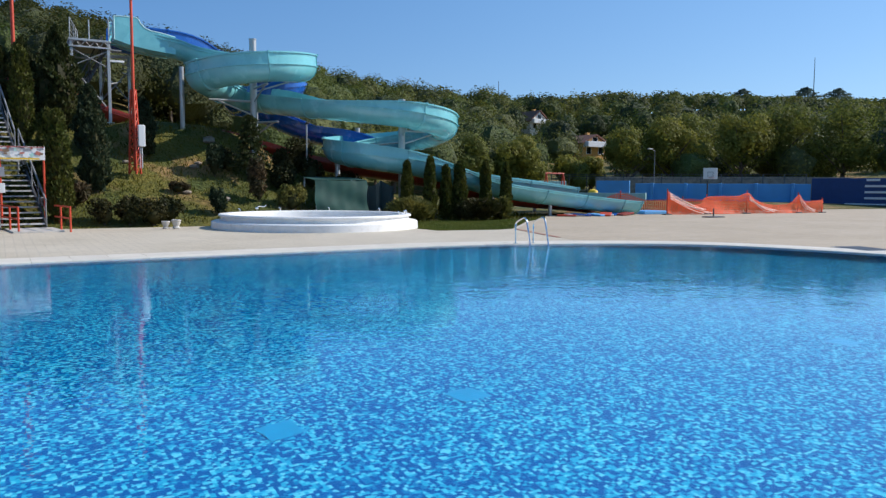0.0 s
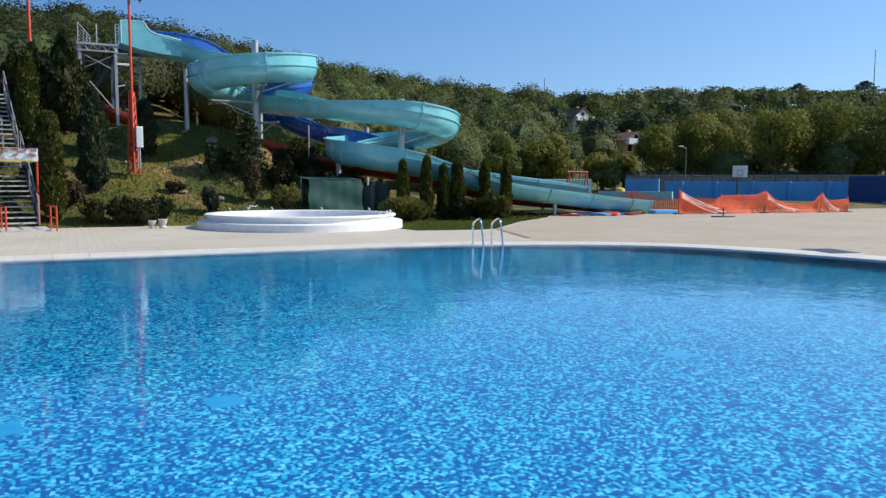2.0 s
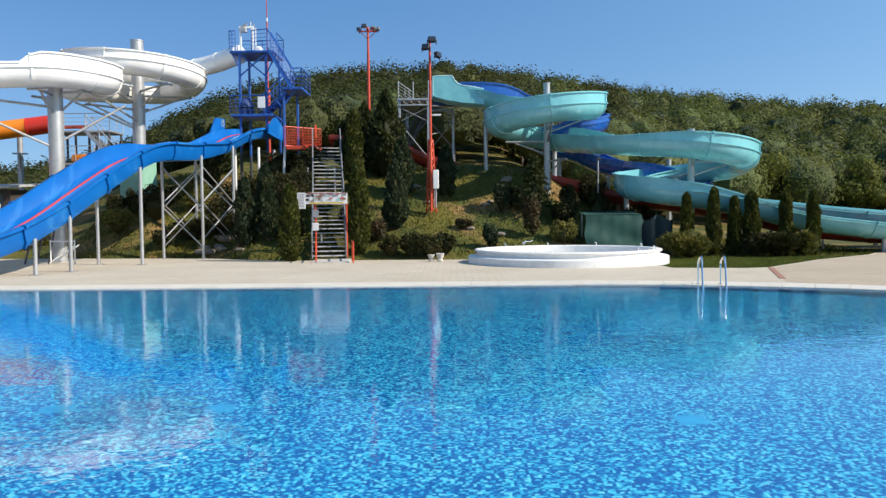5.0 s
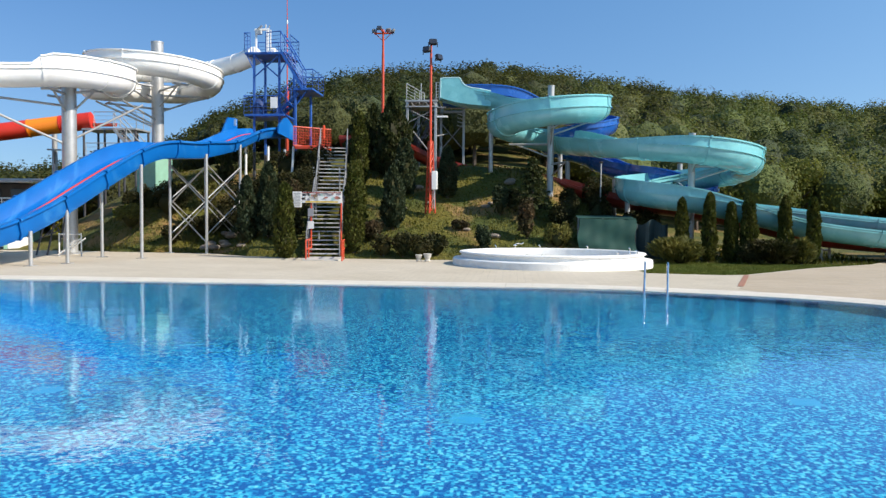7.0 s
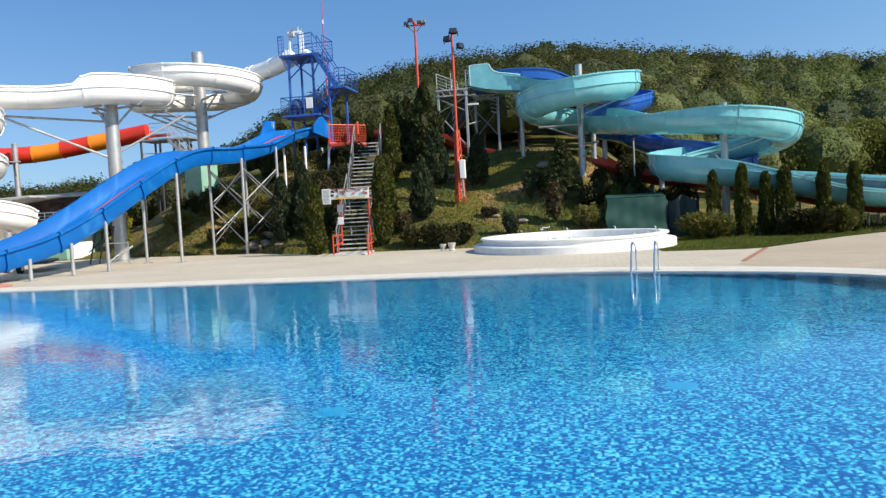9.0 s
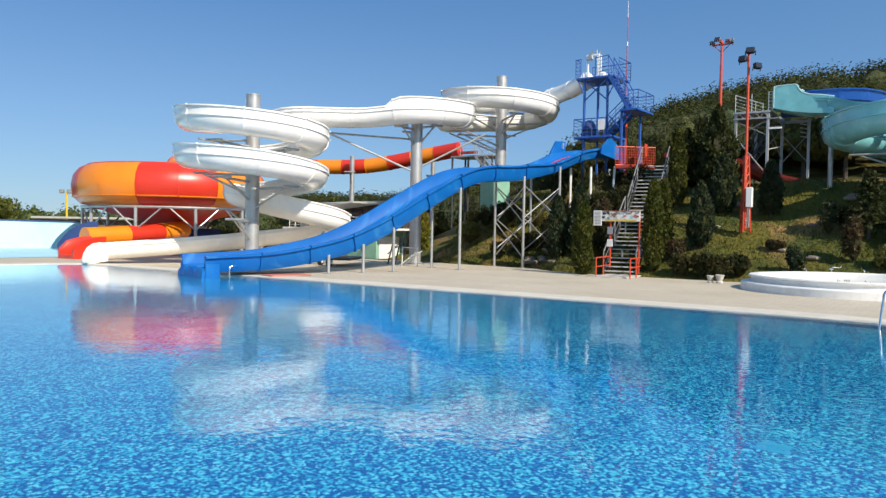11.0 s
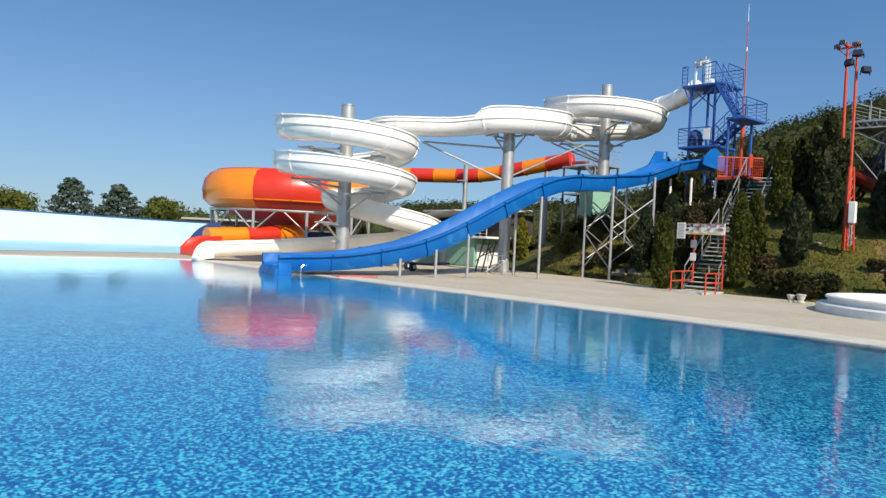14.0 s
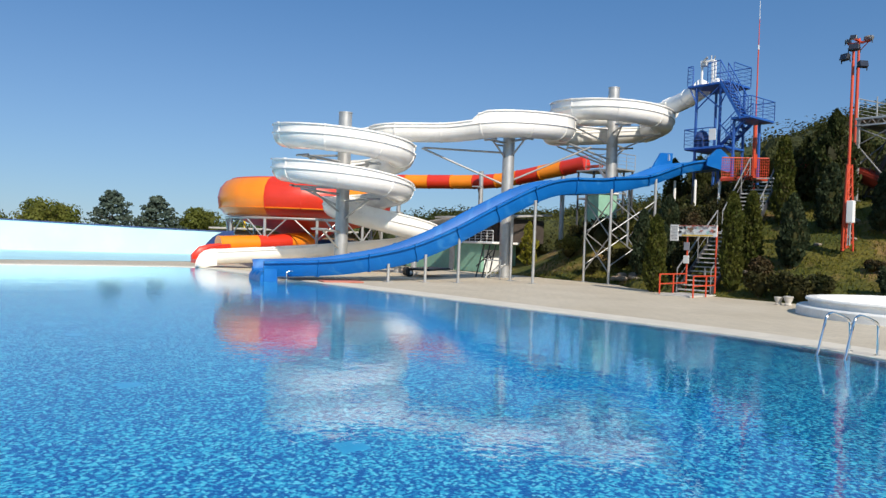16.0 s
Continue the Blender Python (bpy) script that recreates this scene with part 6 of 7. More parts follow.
for x, y, h, r in ((-8.6, 30.6, 2.7, 0.42), (-8.0, 31.6, 2.6, 0.42), (-7.6, 30.6, 1.9, 0.42), (-2.5, 31.2, 2.6, 0.46), (-0.45, 34.0, 2.2, 0.42), (-2.4, 34.0, 2.5, 0.5)):
    column(x, y, h, r, M["juniper"], "juniper", blue_lbl, "junipers on the bank", 2800, 0.75, lumps=0.26)
for x, y, h, r in ((-3.3, 36.2, 4.0, 0.8), (-4.5, 37.6, 3.2, 0.7), (-5.2, 37.8, 2.8, 0.7), (-12.9, 41.5, 2.8, 0.9)):
    column(x, y, h, r, M["fir"], "conifer", "broad dark conifer standing high on the bank", "conifers on the bank", 4200, 0.95, lumps=0.3, size=0.10)
column(-12.3, 38.2, 3.0, 0.5, M["fir"], "conifer", "small dark conifer behind the blue slide", "conifers on the bank", 2000, 0.8, lumps=0.3)
column(-4.7, 42.6, 3.2, 0.6, M["fir"], "conifer", "slender dark conifer behind the mast", "conifers on the bank", 2400, 0.9, lumps=0.3)

# the open fir in front of the turquoise slide
fx, fy = 3.35, 32.4
fz = ground(fx, fy)
f = thing("young_fir", "young open-branched fir on the bank below the slide", "conifer", at=(fx, fy, fz))
part("trunk", Bm().rod((fx, fy, fz - 0.2), (fx, fy, fz + 2.5), 0.07, 0.01, n=8), M["bark"], f)
pts, leans, limbs = [], [], Bm()
for k in range(60):
    u = k / 60
    a, reach = 2.4 * k, (1 - u) * 0.85 + 0.12
    tip = Vector((fx + reach * math.cos(a), fy + reach * math.sin(a), fz + 0.35 + 2.1 * u - 0.10 * reach))
    root = Vector((fx, fy, fz + 0.4 + 2.08 * u))
    limbs.rod(root, tip, 0.012, 0.004, n=4)
    for s in rng.uniform(0.2, 1, 38):
        p = root.lerp(tip, s)
        pts.append((p.x + rng.normal() * 0.06, p.y + rng.normal() * 0.06, p.z + rng.normal() * 0.03))
part("branches", limbs, M["bark"], f)
part("needles", leaf_mesh("needles", np.array(pts), 0.075, M["fir"]), M["fir"], f)
bush(3.1, 30.5, 0.5, 0.45, 1.6, M["rust"], "rusty_conifer", "rust-brown dying conifer on the bank behind the basin", leaves_n=1800, size=0.07)

for x, y, rx, h, m, lbl in ((-3.3, 30.3, 0.62, 0.85, "rust", "clipped round brownish bush on the bank"), (-2.5, 28.95, 0.5, 0.8, "darkshrub", "low dark hedge bush beside the paving"), (-1.75, 28.9, 0.55, 0.95, "darkshrub", "low dark hedge bush beside the paving"),
                            (-1.0, 28.8, 0.6, 0.85, "darkshrub", "low dark hedge bush beside the paving"), (-0.4, 29.1, 0.55, 0.85, "darkshrub", "low dark hedge bush beside the paving"), (1.95, 32.6, 0.42, 1.3, "juniper", "small dark conical shrub on the bank"),
                            (1.35, 29.6, 0.35, 0.95, "juniper", "small dark conical shrub on the bank"), (5.0, 33.3, 0.45, 1.4, "darkshrub", "small dark shrub on the bank"), (4.3, 30.2, 0.6, 1.0, "shrub", "olive shrub beside the tarpaulin"),
                            (2.6, 33.0, 0.55, 1.0, "darkshrub", "small dark shrub on the bank"), (0.3, 31.2, 0.4, 0.4, "rust", "low rusty plant on the bank"), (6.2, 33.2, 0.7, 1.3, "darkshrub", "dark shrub below the red slide"), (7.4, 32.8, 0.7, 1.1, "darkshrub", "dark shrub below the red slide"),
                            (-6.6, 30.3, 0.6, 1.2, "darkshrub", "dark shrub beside the stairs"), (-7.0, 31.8, 0.7, 1.7, "rust", "brownish shrub under the red platform"), (-6.9, 33.4, 0.8, 1.6, "darkshrub", "dark shrub under the red platform"), (-8.6, 33.6, 0.9, 1.5, "darkshrub", "dark shrub under the red platform"),
                            (-12.6, 32.2, 0.5, 0.8, "darkshrub", "dark shrub below the blue slide"), (-10.6, 33.6, 0.8, 1.6, "darkshrub", "dark shrub below the blue slide"), (-12.2, 35.2, 0.9, 1.7, "shrub", "olive shrub below the blue slide"), (-4.4, 31.4, 0.5, 1.0, "darkshrub", "dark shrub beside the stairs")):
    bush(x, y, rx, rx * 0.9, h, M[m], "shrub", lbl, "shrubs on the bank", leaves_n=1500)
# extra dark shrubs, added to darken the bank where the slides shade it
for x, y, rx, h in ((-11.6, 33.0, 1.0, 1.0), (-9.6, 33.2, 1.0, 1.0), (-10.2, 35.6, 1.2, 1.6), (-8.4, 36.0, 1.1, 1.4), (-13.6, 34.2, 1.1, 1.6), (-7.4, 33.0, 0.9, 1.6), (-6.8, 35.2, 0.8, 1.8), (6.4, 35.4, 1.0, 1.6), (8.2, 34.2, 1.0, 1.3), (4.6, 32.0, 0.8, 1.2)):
    bush(x, y, rx, rx * 0.9, h, M["darkshrub"], "shrub", "dense dark shrub added to deepen the shade under the slides", "shrubs on the bank", leaves_n=2200)
bush(8.75, 28.45, 1.15, 0.75, 0.95, M["shrub"], "spreading_shrub", "spreading olive-green juniper on the lawn strip", "spreading shrubs", 4200, 0.06, 0.0, 12, sprays=True)
bush(12.2, 28.75, 1.1, 0.7, 0.9, M["darkshrub"], "spreading_shrub", "dense dark green shrub on the lawn strip", "spreading shrubs", 4200, 0.06, 0.0, 11, sprays=True)
bush(13.2, 28.9, 0.5, 0.5, 1.0, M["shrub"], "spreading_shrub", "olive-green shrub on the lawn strip", "spreading shrubs", 2600, 0.06, 0.0, 8, sprays=True)
bush(11.3, 28.7, 0.45, 0.4, 0.75, M["darkshrub"], "spreading_shrub", "small dark shrub on the lawn strip", "spreading shrubs", 1800, 0.06, 0.0, 8)
column(-18.9, 34.3, 2.3, 0.42, M["golden"], "golden_conifer", "yellow-green golden conifer beside the pump house", "", 2600, 0.8, lumps=0.3)
bush(-15.6, 33.8, 0.7, 0.6, 0.8, M["golden"], "golden_shrub", "yellow-green shrub on the bank")
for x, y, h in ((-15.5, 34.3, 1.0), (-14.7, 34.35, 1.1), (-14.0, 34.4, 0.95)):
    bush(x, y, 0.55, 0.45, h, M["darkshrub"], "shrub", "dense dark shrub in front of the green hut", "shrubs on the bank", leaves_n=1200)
bush(-15.0, 33.2, 0.7, 0.7, 1.1, M["shrub"], "shrub", "olive shrub beside the pump house", "shrubs on the bank")

# grass tufts over the bank and the lawn strip
n = 36000
gx, gy = rng.uniform(-17, 17, n), rng.uniform(22.4, 41, n)
gz = np.array([ground(x, y) - 0.06 for x, y in zip(gx, gy)])
keep = np.array([not inside(x, y, DECK) for x, y in zip(gx, gy)])
bank = keep & (gy > 28.9)
c = np.stack([gx, gy, gz + 0.05], 1)[bank]
tagged(new("grass", leaf_mesh("grass", c, 0.09, M["grass"], np.tile((0, 0, 1.2), (len(c), 1)), 0.2)), "tufts of spring grass on the bank", "grass", kind="stuff")
n = 60000
gx, gy = rng.uniform(6, 17.5, n), rng.uniform(22.3, 29.2, n)
keep = np.array([not inside(x, y, DECK) for x, y in zip(gx, gy)])
c = np.stack([gx, gy, np.full(n, -0.035)], 1)[keep]
tagged(new("lawn", leaf_mesh("lawn", c, 0.035, M["lawn"], np.tile((0, 0, 1.0), (len(c), 1)), 0.3)), "short mown grass on the strip beside the paving", "grass", kind="stuff")
# stones on the bank
srng = random.Random(4)
for k in range(34):
    x, y = srng.uniform(-11, 3.5), srng.uniform(30, 36.5)
    s = srng.uniform(0.12, 0.3)
    if k > 25:
        x, y, s = srng.uniform(-9.2, -6.6), srng.uniform(33.6, 34.6), s + 0.12
    elif k > 15:
        x, y, s = srng.uniform(-10.9, -9.7), srng.uniform(31.4, 33.2), s + 0.10
    z = ground(x, y)
    st_pts = [[Vector((x + s * (1 + 0.25 * math.sin(5 * i + k)) * math.cos(0.8976 * i) * math.sin(0.35 + 2.4 * j / 4), y + s * 0.8 * (1 + 0.2 * math.cos(3 * i + k)) * math.sin(0.8976 * i) * math.sin(0.35 + 2.4 * j / 4), z - 0.08 + s * 0.9 * (1 - math.cos(0.35 + 2.4 * j / 4)) * 0.5)) for i in range(7)] for j in range(5)]
    solid("stone", Bm().loft(st_pts, True, True), M["rock"], "brown field stone lying on the bank", "stone", "stones on the bank", angle=25)


# ---- trees and woods ----
def crown_points(x, y, z, height, radius, count, clumps, flat=0.5, r=rng):
    """Leaf places of one broad crown made of uneven clumps, and the ways in which they face."""
    out = []
    for k in range(clumps):
        a, d, u = r.uniform(0, 6.283), r.uniform(0, 0.75) ** 0.7, r.uniform(0.15, 1)
        w = radius * (1 - 0.45 * u) * d
        cc = np.array((x + w * math.cos(a), y + w * math.sin(a), z + height * u * 0.92))
        q = radius * r.uniform(0.28, 0.5)
        shell = on_shell(count // clumps, 0.6)
        out.append(np.concatenate([shell * (q, q, q * (0.75 + flat * 0.3)) + cc, shell], 1))
    return np.concatenate(out)


def broad_tree(x, y, height, radius, material, label, count=2600, size=0.24, trunk=0.28, name="tree", group="trees beyond the wall", base=None, clumps=22):
    z0 = ground(x, y) - 0.1 if base is None else base
    e = thing(name, label, "tree", group, (x, y, z0))
    bole = height * 0.32
    part("trunk", Bm().rod((x, y, z0 - 0.3), (x + 0.1, y, z0 + bole), trunk, trunk * 0.7, n=10).rod((x + 0.1, y, z0 + bole), (x, y + 0.2, z0 + height * 0.75), trunk * 0.7, trunk * 0.15, n=8), M["bark"], e)
    for k in range(9):
        a, u = 0.7 * k * 3.3, 0.75 + 0.35 * (k % 4)
        part("limb", Bm().rod((x, y, z0 + bole * u), (x + radius * 0.7 * math.cos(a), y + radius * 0.7 * math.sin(a), z0 + bole * u + height * 0.3), trunk * 0.35, trunk * 0.06, n=6), M["bark"], e)
    g = crown_points(x, y, z0 + height * 0.28, height * 0.72, radius, count, clumps)
    part("crown", leaf_mesh("crown", g[:, :3], size, material, out=g[:, 3:]), material, e)


# sight lines to the houses on the hill, from the start of the walk: bearing, height angle and range
HOUSES = [(36.6, 4.0, 168), (40.4, 2.0, 128)]


def under_sight(x, y, z, h):
    """The height that a tree may have without hiding a house."""
    dx, dy = x + 5.0, y - 1.8
    az, r = math.degrees(math.atan2(dx, dy)), math.hypot(dx, dy)
    for a, el, far in HOUSES:
        if abs(az - a) < 0.6 + 90 / r and r < far + 3:
            h = min(h, 1.5 + r * math.tan(radians(el)) - z)
        px, py = x + 5.0 - far * math.sin(radians(a)), y - 1.8 - far * math.cos(radians(a))
        if math.hypot(px, py) < 15 and 0.93 * px - 0.37 * py > -3:
            h = min(h, 1.5 + far * math.tan(radians(el)) - z)
    return h


tlab = ("broad olive-green tree with dark limbs beyond the blue wall", "broad dark green tree beyond the blue wall", "young-leaved spring tree beyond the blue wall")
trees = [(43, 60, 8.5, 3.6, 0), (47.5, 57, 7.5, 3.2, 2), (52, 55.5, 8.5, 3.8, 0), (56.5, 51, 8.8, 4.0, 0), (61, 50, 9.5, 4.4, 1), (65, 46, 9.8, 4.6, 1), (69, 41, 10.0, 4.6, 1), (38, 62, 7.0, 3.0, 2), (33.5, 63, 6.2, 2.8, 1), (29, 64, 6.0, 3.0, 2),
         (24.5, 62, 6.0, 3.0, 1), (58, 58, 9.5, 4.2, 1), (49, 64, 9.0, 4.0, 2), (73, 36, 10, 4.6, 0), (20, 60, 5.5, 2.8, 2)]
for x, y, h, r, k in trees:
    h = max(3.2, under_sight(x, y, ground(x, y), h * 0.86))
    broad_tree(x, y, h, min(r, h * 0.6), M[("spring", "summer", "spring")[k]], tlab[k], 13000, 0.125)

wr = np.random.default_rng(11)
CREST = [(-60, 2.4), (-36, 3.2), (-32, 3.7), (-29, 4.2), (-26, 4.8), (-23, 5.9), (-20.5, 7.6), (-18.5, 8.9), (-16.5, 9.7), (-10, 11.4), (-5, 11.7), (-1, 11.95), (3.5, 11.25), (7, 11.2), (10, 10.4), (13, 9.6), (18, 9.1), (22, 8.25), (28, 7.95), (34, 7.3), (45, 6.95), (58, 5.9), (90, 6)]


def crown_body(bm, x, y, z, h, w, r):
    """The dense inner mass of a crown, lumpy, under its leaves."""
    rings = []
    o = Vector(r.uniform(0, 50, 3))
    for j in range(8):
        up = math.pi * (0.10 + 0.84 * j / 7)
        row = []
        for i in range(13):
            d = Vector((math.sin(up) * math.cos(0.4833 * i), math.sin(up) * math.sin(0.4833 * i), -math.cos(up)))
            k = 0.63 + 0.18 * noise.noise(d * 1.6 + o) + 0.14 * noise.noise(d * 4.0 + o)
            row.append(Vector((x + w * k * d.x, y + w * k * d.y, z + h * (0.44 + 0.50 * k * d.z))))
        rings.append(row)
    bm.loft(rings, True, True)


groves = {"wood_a": [], "wood_b": [], "wood_c": [], "wood_d": []}
bodies = {"wood_a": Bm(), "wood_b": Bm(), "wood_c": Bm(), "wood_d": Bm()}
trunks = Bm()
for k in range(1900):
    az, q = wr.uniform(-47, 72), wr.uniform(0, 1)
    far = float(np.interp(az, [a for a, _, _ in RIDGE], [b for _, b, _ in RIDGE]))
    lo = 52 + 22 * smooth(8, 34, az)
    r = math.sqrt(lo**2 + q * ((far + 10) ** 2 - lo**2))
    x, y = r * math.sin(radians(az)), r * math.cos(radians(az))
    if y < 50 and x < 0 and x > -30:
        continue
    z = ground(x, y)
    crest = 1.6 + r * math.tan(radians(float(np.interp(az, [a for a, _ in CREST], [b for _, b in CREST])))) * (0.90 if r < 85 else 1.0)
    h = min(wr.uniform(5.0, 9.2), crest - z)
    h = under_sight(x, y, z, h)
    if h < 2.2:
        continue
    wd = h * wr.uniform(0.36, 0.56)
    u = wr.uniform()
    near_side = 1 - smooth(2, 20, az)
    kind = "wood_d" if u < 0.62 * near_side else "wood_b" if u < 0.30 + 0.64 * near_side else "wood_c" if u < 0.60 + 0.39 * near_side else "wood_a"
    count = int(min(1000, 520 * (h / 6) ** 2 * (100 / r) ** 0.9))
    way = on_shell(count, 0.74)
    way[:, 2] = np.abs(way[:, 2]) * 1.25 - 0.28
    bulge = 1.0 + 0.12 * np.sin(6.2 * way[:, 0] + k) + 0.12 * np.sin(5.4 * way[:, 1] + 2 * k) + 0.08 * np.sin(5 * way[:, 2] + 3 * k)
    pts = way * bulge[:, None] * (wd, wd, h * 0.52) + (x, y, z + h * 0.42)
    groves[kind].append(np.concatenate([pts, np.full((count, 1), 0.0014 * r + 0.02), way], 1))
    crown_body(bodies[kind], x, y, z + h * 0.08, h * 0.9, wd, wr)
    if k % 3 == 0:
        trunks.rod((x, y, z - 0.5), (x, y, z + h * 0.6), 0.16, 0.05, n=5, caps=False)
for kind, name, label in (("wood_a", "spring_woods", "mixed spring woodland covering the hills"), ("wood_b", "dark_woods", "darker trees among the woodland on the hills"), ("wood_c", "olive_woods", "pale olive budding trees among the woodland on the hills"),
                          ("wood_d", "brown_woods", "brown-olive budding trees on the steep hillside")):
    g = np.concatenate(groves[kind])
    tagged(new(name, leaf_mesh(name, g[:, :3], g[:, 3], M[kind], None, 0.7, g[:, 4:])), label, "woods", kind="stuff")
    solid("woodland_shade", bodies[kind], M[kind.replace("wood", "mass")], "dense inner crowns of the woodland", "woods", kind="stuff")
solid("woodland_trunks", trunks, M["bark"], "trunks of the woodland trees", "trunks", kind="stuff")

# bare trees along the ridge
bare = Bm()
for k in range(30):
    az = wr.uniform(9, 26)
    far = float(np.interp(az, [a for a, _, _ in RIDGE], [b for _, b, _ in RIDGE])) + wr.uniform(-8, 6)
    x, y = far * math.sin(radians(az)), far * math.cos(radians(az))
    z, h = ground(x, y), wr.uniform(6.5, 8.8)
    bare.rod((x, y, z), (x, y, z + h * 0.7), 0.2, 0.06, n=4, caps=False)
    for j in range(26):
        a, u = wr.uniform(0, 6.28), wr.uniform(0.3, 0.75)
        s = Vector((x, y, z + h * u))
        tip = s + Vector((math.cos(a) * h * 0.2, math.sin(a) * h * 0.2, h * wr.uniform(0.2, 0.34)))
        bare.rod(s, tip, 0.05, 0.02, n=3, caps=False)
        for q in range(7):
            mid = s.lerp(tip, wr.uniform(0.3, 0.95))
            bare.rod(mid, mid + Vector((wr.normal() * 0.6, wr.normal() * 0.6, wr.uniform(0.3, 1.0))), 0.025, 0.015, n=3, caps=False)
solid("bare_trees", bare, M["twigs"], "leafless trees along the ridge", "woods", kind="stuff", smooth=False)


def pine(x, y, height, radius, group, label, base=None):
    """A dark pine with tiers of flat boughs."""
    z0 = ground(x, y) - 0.1 if base is None else base
    e = thing("pine_tree", label, "tree", group, (x, y, z0))
    part("trunk", Bm().rod((x, y, z0 - 0.3), (x, y, z0 + height * 0.95), height * 0.025, 0.03, n=8), M["bark"], e)
    limbs, pts = Bm(), []
    for k in range(30):
        u = 0.22 + 0.76 * k / 30
        a, reach = 2.4 * k, radius * (1.05 - u) * rng.uniform(0.7, 1.2) / 0.8
        tip = Vector((x + reach * math.cos(a), y + reach * math.sin(a), z0 + height * u + reach * 0.25))
        limbs.rod((x, y, z0 + height * u), tip, 0.06, 0.02, n=5)
        pts.append(on_shell(90, 0.3) * (reach * 0.45 + 0.25, reach * 0.45 + 0.25, height * 0.055) + np.array(Vector((x, y, z0 + height * u)).lerp(tip, 0.72)))
    part("boughs", limbs, M["bark"], e)
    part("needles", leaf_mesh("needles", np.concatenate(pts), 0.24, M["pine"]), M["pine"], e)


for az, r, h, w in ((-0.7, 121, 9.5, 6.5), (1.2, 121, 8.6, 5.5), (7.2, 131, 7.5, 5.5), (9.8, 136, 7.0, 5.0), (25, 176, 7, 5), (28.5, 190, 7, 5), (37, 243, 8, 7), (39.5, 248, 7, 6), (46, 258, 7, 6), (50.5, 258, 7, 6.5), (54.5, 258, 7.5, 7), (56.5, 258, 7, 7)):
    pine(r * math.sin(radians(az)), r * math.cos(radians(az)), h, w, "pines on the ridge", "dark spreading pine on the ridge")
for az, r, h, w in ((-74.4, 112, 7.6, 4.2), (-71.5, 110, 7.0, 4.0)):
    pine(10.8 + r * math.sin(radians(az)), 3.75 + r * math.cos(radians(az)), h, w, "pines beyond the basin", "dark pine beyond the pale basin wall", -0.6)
for az, r, h, w in ((-79.0, 112, 5.4, 3.6), (-77.4, 114, 5.2, 3.4), (-68.6, 110, 5.4, 3.6), (-82.5, 118, 4.5, 4.5), (-85, 116, 4.2, 4)):
    broad_tree(10.8 + r * math.sin(radians(az)), 3.75 + r * math.cos(radians(az)), h, w, M["summer"], "rounded green tree beyond the pale basin wall", 4200, 0.22, 0.25, "tree", "trees beyond the basin", -0.6)
pts, hedge_mass = [], Bm()
for k in range(170):
    az, r = wr.uniform(-96, -34), wr.uniform(116, 150)
    h = wr.uniform(2.6, 4.6) + 2.2 * smooth(-56, -40, az) + 1.6 * smooth(-73, -69, az) * (1 - smooth(-60, -54, az))
    cx, cy, wd = 10.8 + r * math.sin(radians(az)), 3.75 + r * math.cos(radians(az)), wr.uniform(2.4, 3.8)
    way = on_shell(260, 0.78)
    way[:, 2] = np.abs(way[:, 2])
    pts.append(np.concatenate([way * (wd, wd, h * 0.95) + (cx, cy, -0.8), way], 1))
    crown_body(hedge_mass, cx, cy, -0.8 - h * 0.1, h * 1.12, wd, wr)
pts = np.concatenate(pts)
tagged(new("far_hedges", leaf_mesh("far_hedges", pts[:, :3], 0.24, M["wood_a"], None, 0.7, pts[:, 3:])), "low trees and hedges on the horizon", "woods", kind="stuff")
solid("hedge_mass", hedge_mass, M["mass_a"], "dense inner crowns of the trees on the horizon", "woods", kind="stuff")


# ---- the right side: walls, netting, play area, houses ----
def wall_run(name, label, pts, h, thick, material, group=""):
    line = [Vector((x, y, 0)) for x, y in pts]
    rings = []
    for p, d, side, up in frames_along(line):
        rings.append([p + side * u + Vector((0, 0, z)) for u, z in ((thick / 2, -0.2), (thick / 2, h - 0.02), (thick / 2 - 0.02, h), (-thick / 2 + 0.02, h), (-thick / 2, h - 0.02), (-thick / 2, -0.2))])
    e = thing(name, label, "wall", group, (pts[0][0], pts[0][1], 0))
    part("wall", Bm().loft(rings, True, True), material, e, smooth=False)
    return e


nw = wall_run("navy_wall", "dark navy painted concrete wall with pale bars", [(51.2, 22), (50.8, 30), (50.3, 39.2)], 2.15, 0.3, M["navy"], "pool walls")
for k, (y0, y1, z) in enumerate(((33.9, 34.9, 2.0), (33.2, 35.0, 1.55), (32.6, 35.0, 1.1), (31.8, 35.0, 0.65))):
    part("pale_bar", Bm().box((50.33, (y0 + y1) / 2, z), (0.05, y1 - y0, 0.16)), M["paper"], nw)
part("pale_bar", Bm().box((50.32, 31.5, 0.2), (0.05, 15.0, 0.10)), M["paper"], nw)
bw1 = wall_run("blue_wall", "blue painted concrete wall behind the netting", [(50.2, 39.3), (46, 44.6), (41.8, 50)], 1.70, 0.3, M["wallblue"], "pool walls")
for k in range(5):
    u = (k + 0.5) / 5
    part("pilaster", Bm().box((50.0 - 8.4 * u, 39.2 + 10.7 * u - 0.12, 0.86), (0.25, 0.25, 1.76), Matrix.Rotation(radians(-52), 4, "Z"), 0.02), M["wallblue"], bw1)
bw2 = wall_run("blue_wall", "taller end of the blue concrete wall beside the play area", [(41.6, 50.5), (40.1, 53.0)], 1.93, 0.3, M["wallblue"], "pool walls")
tw = wall_run("teal_wall", "low pale teal concrete wall beside the play area", [(37.6, 44.6), (34.5, 49.5)], 0.92, 0.25, M["teal"], "pool walls")

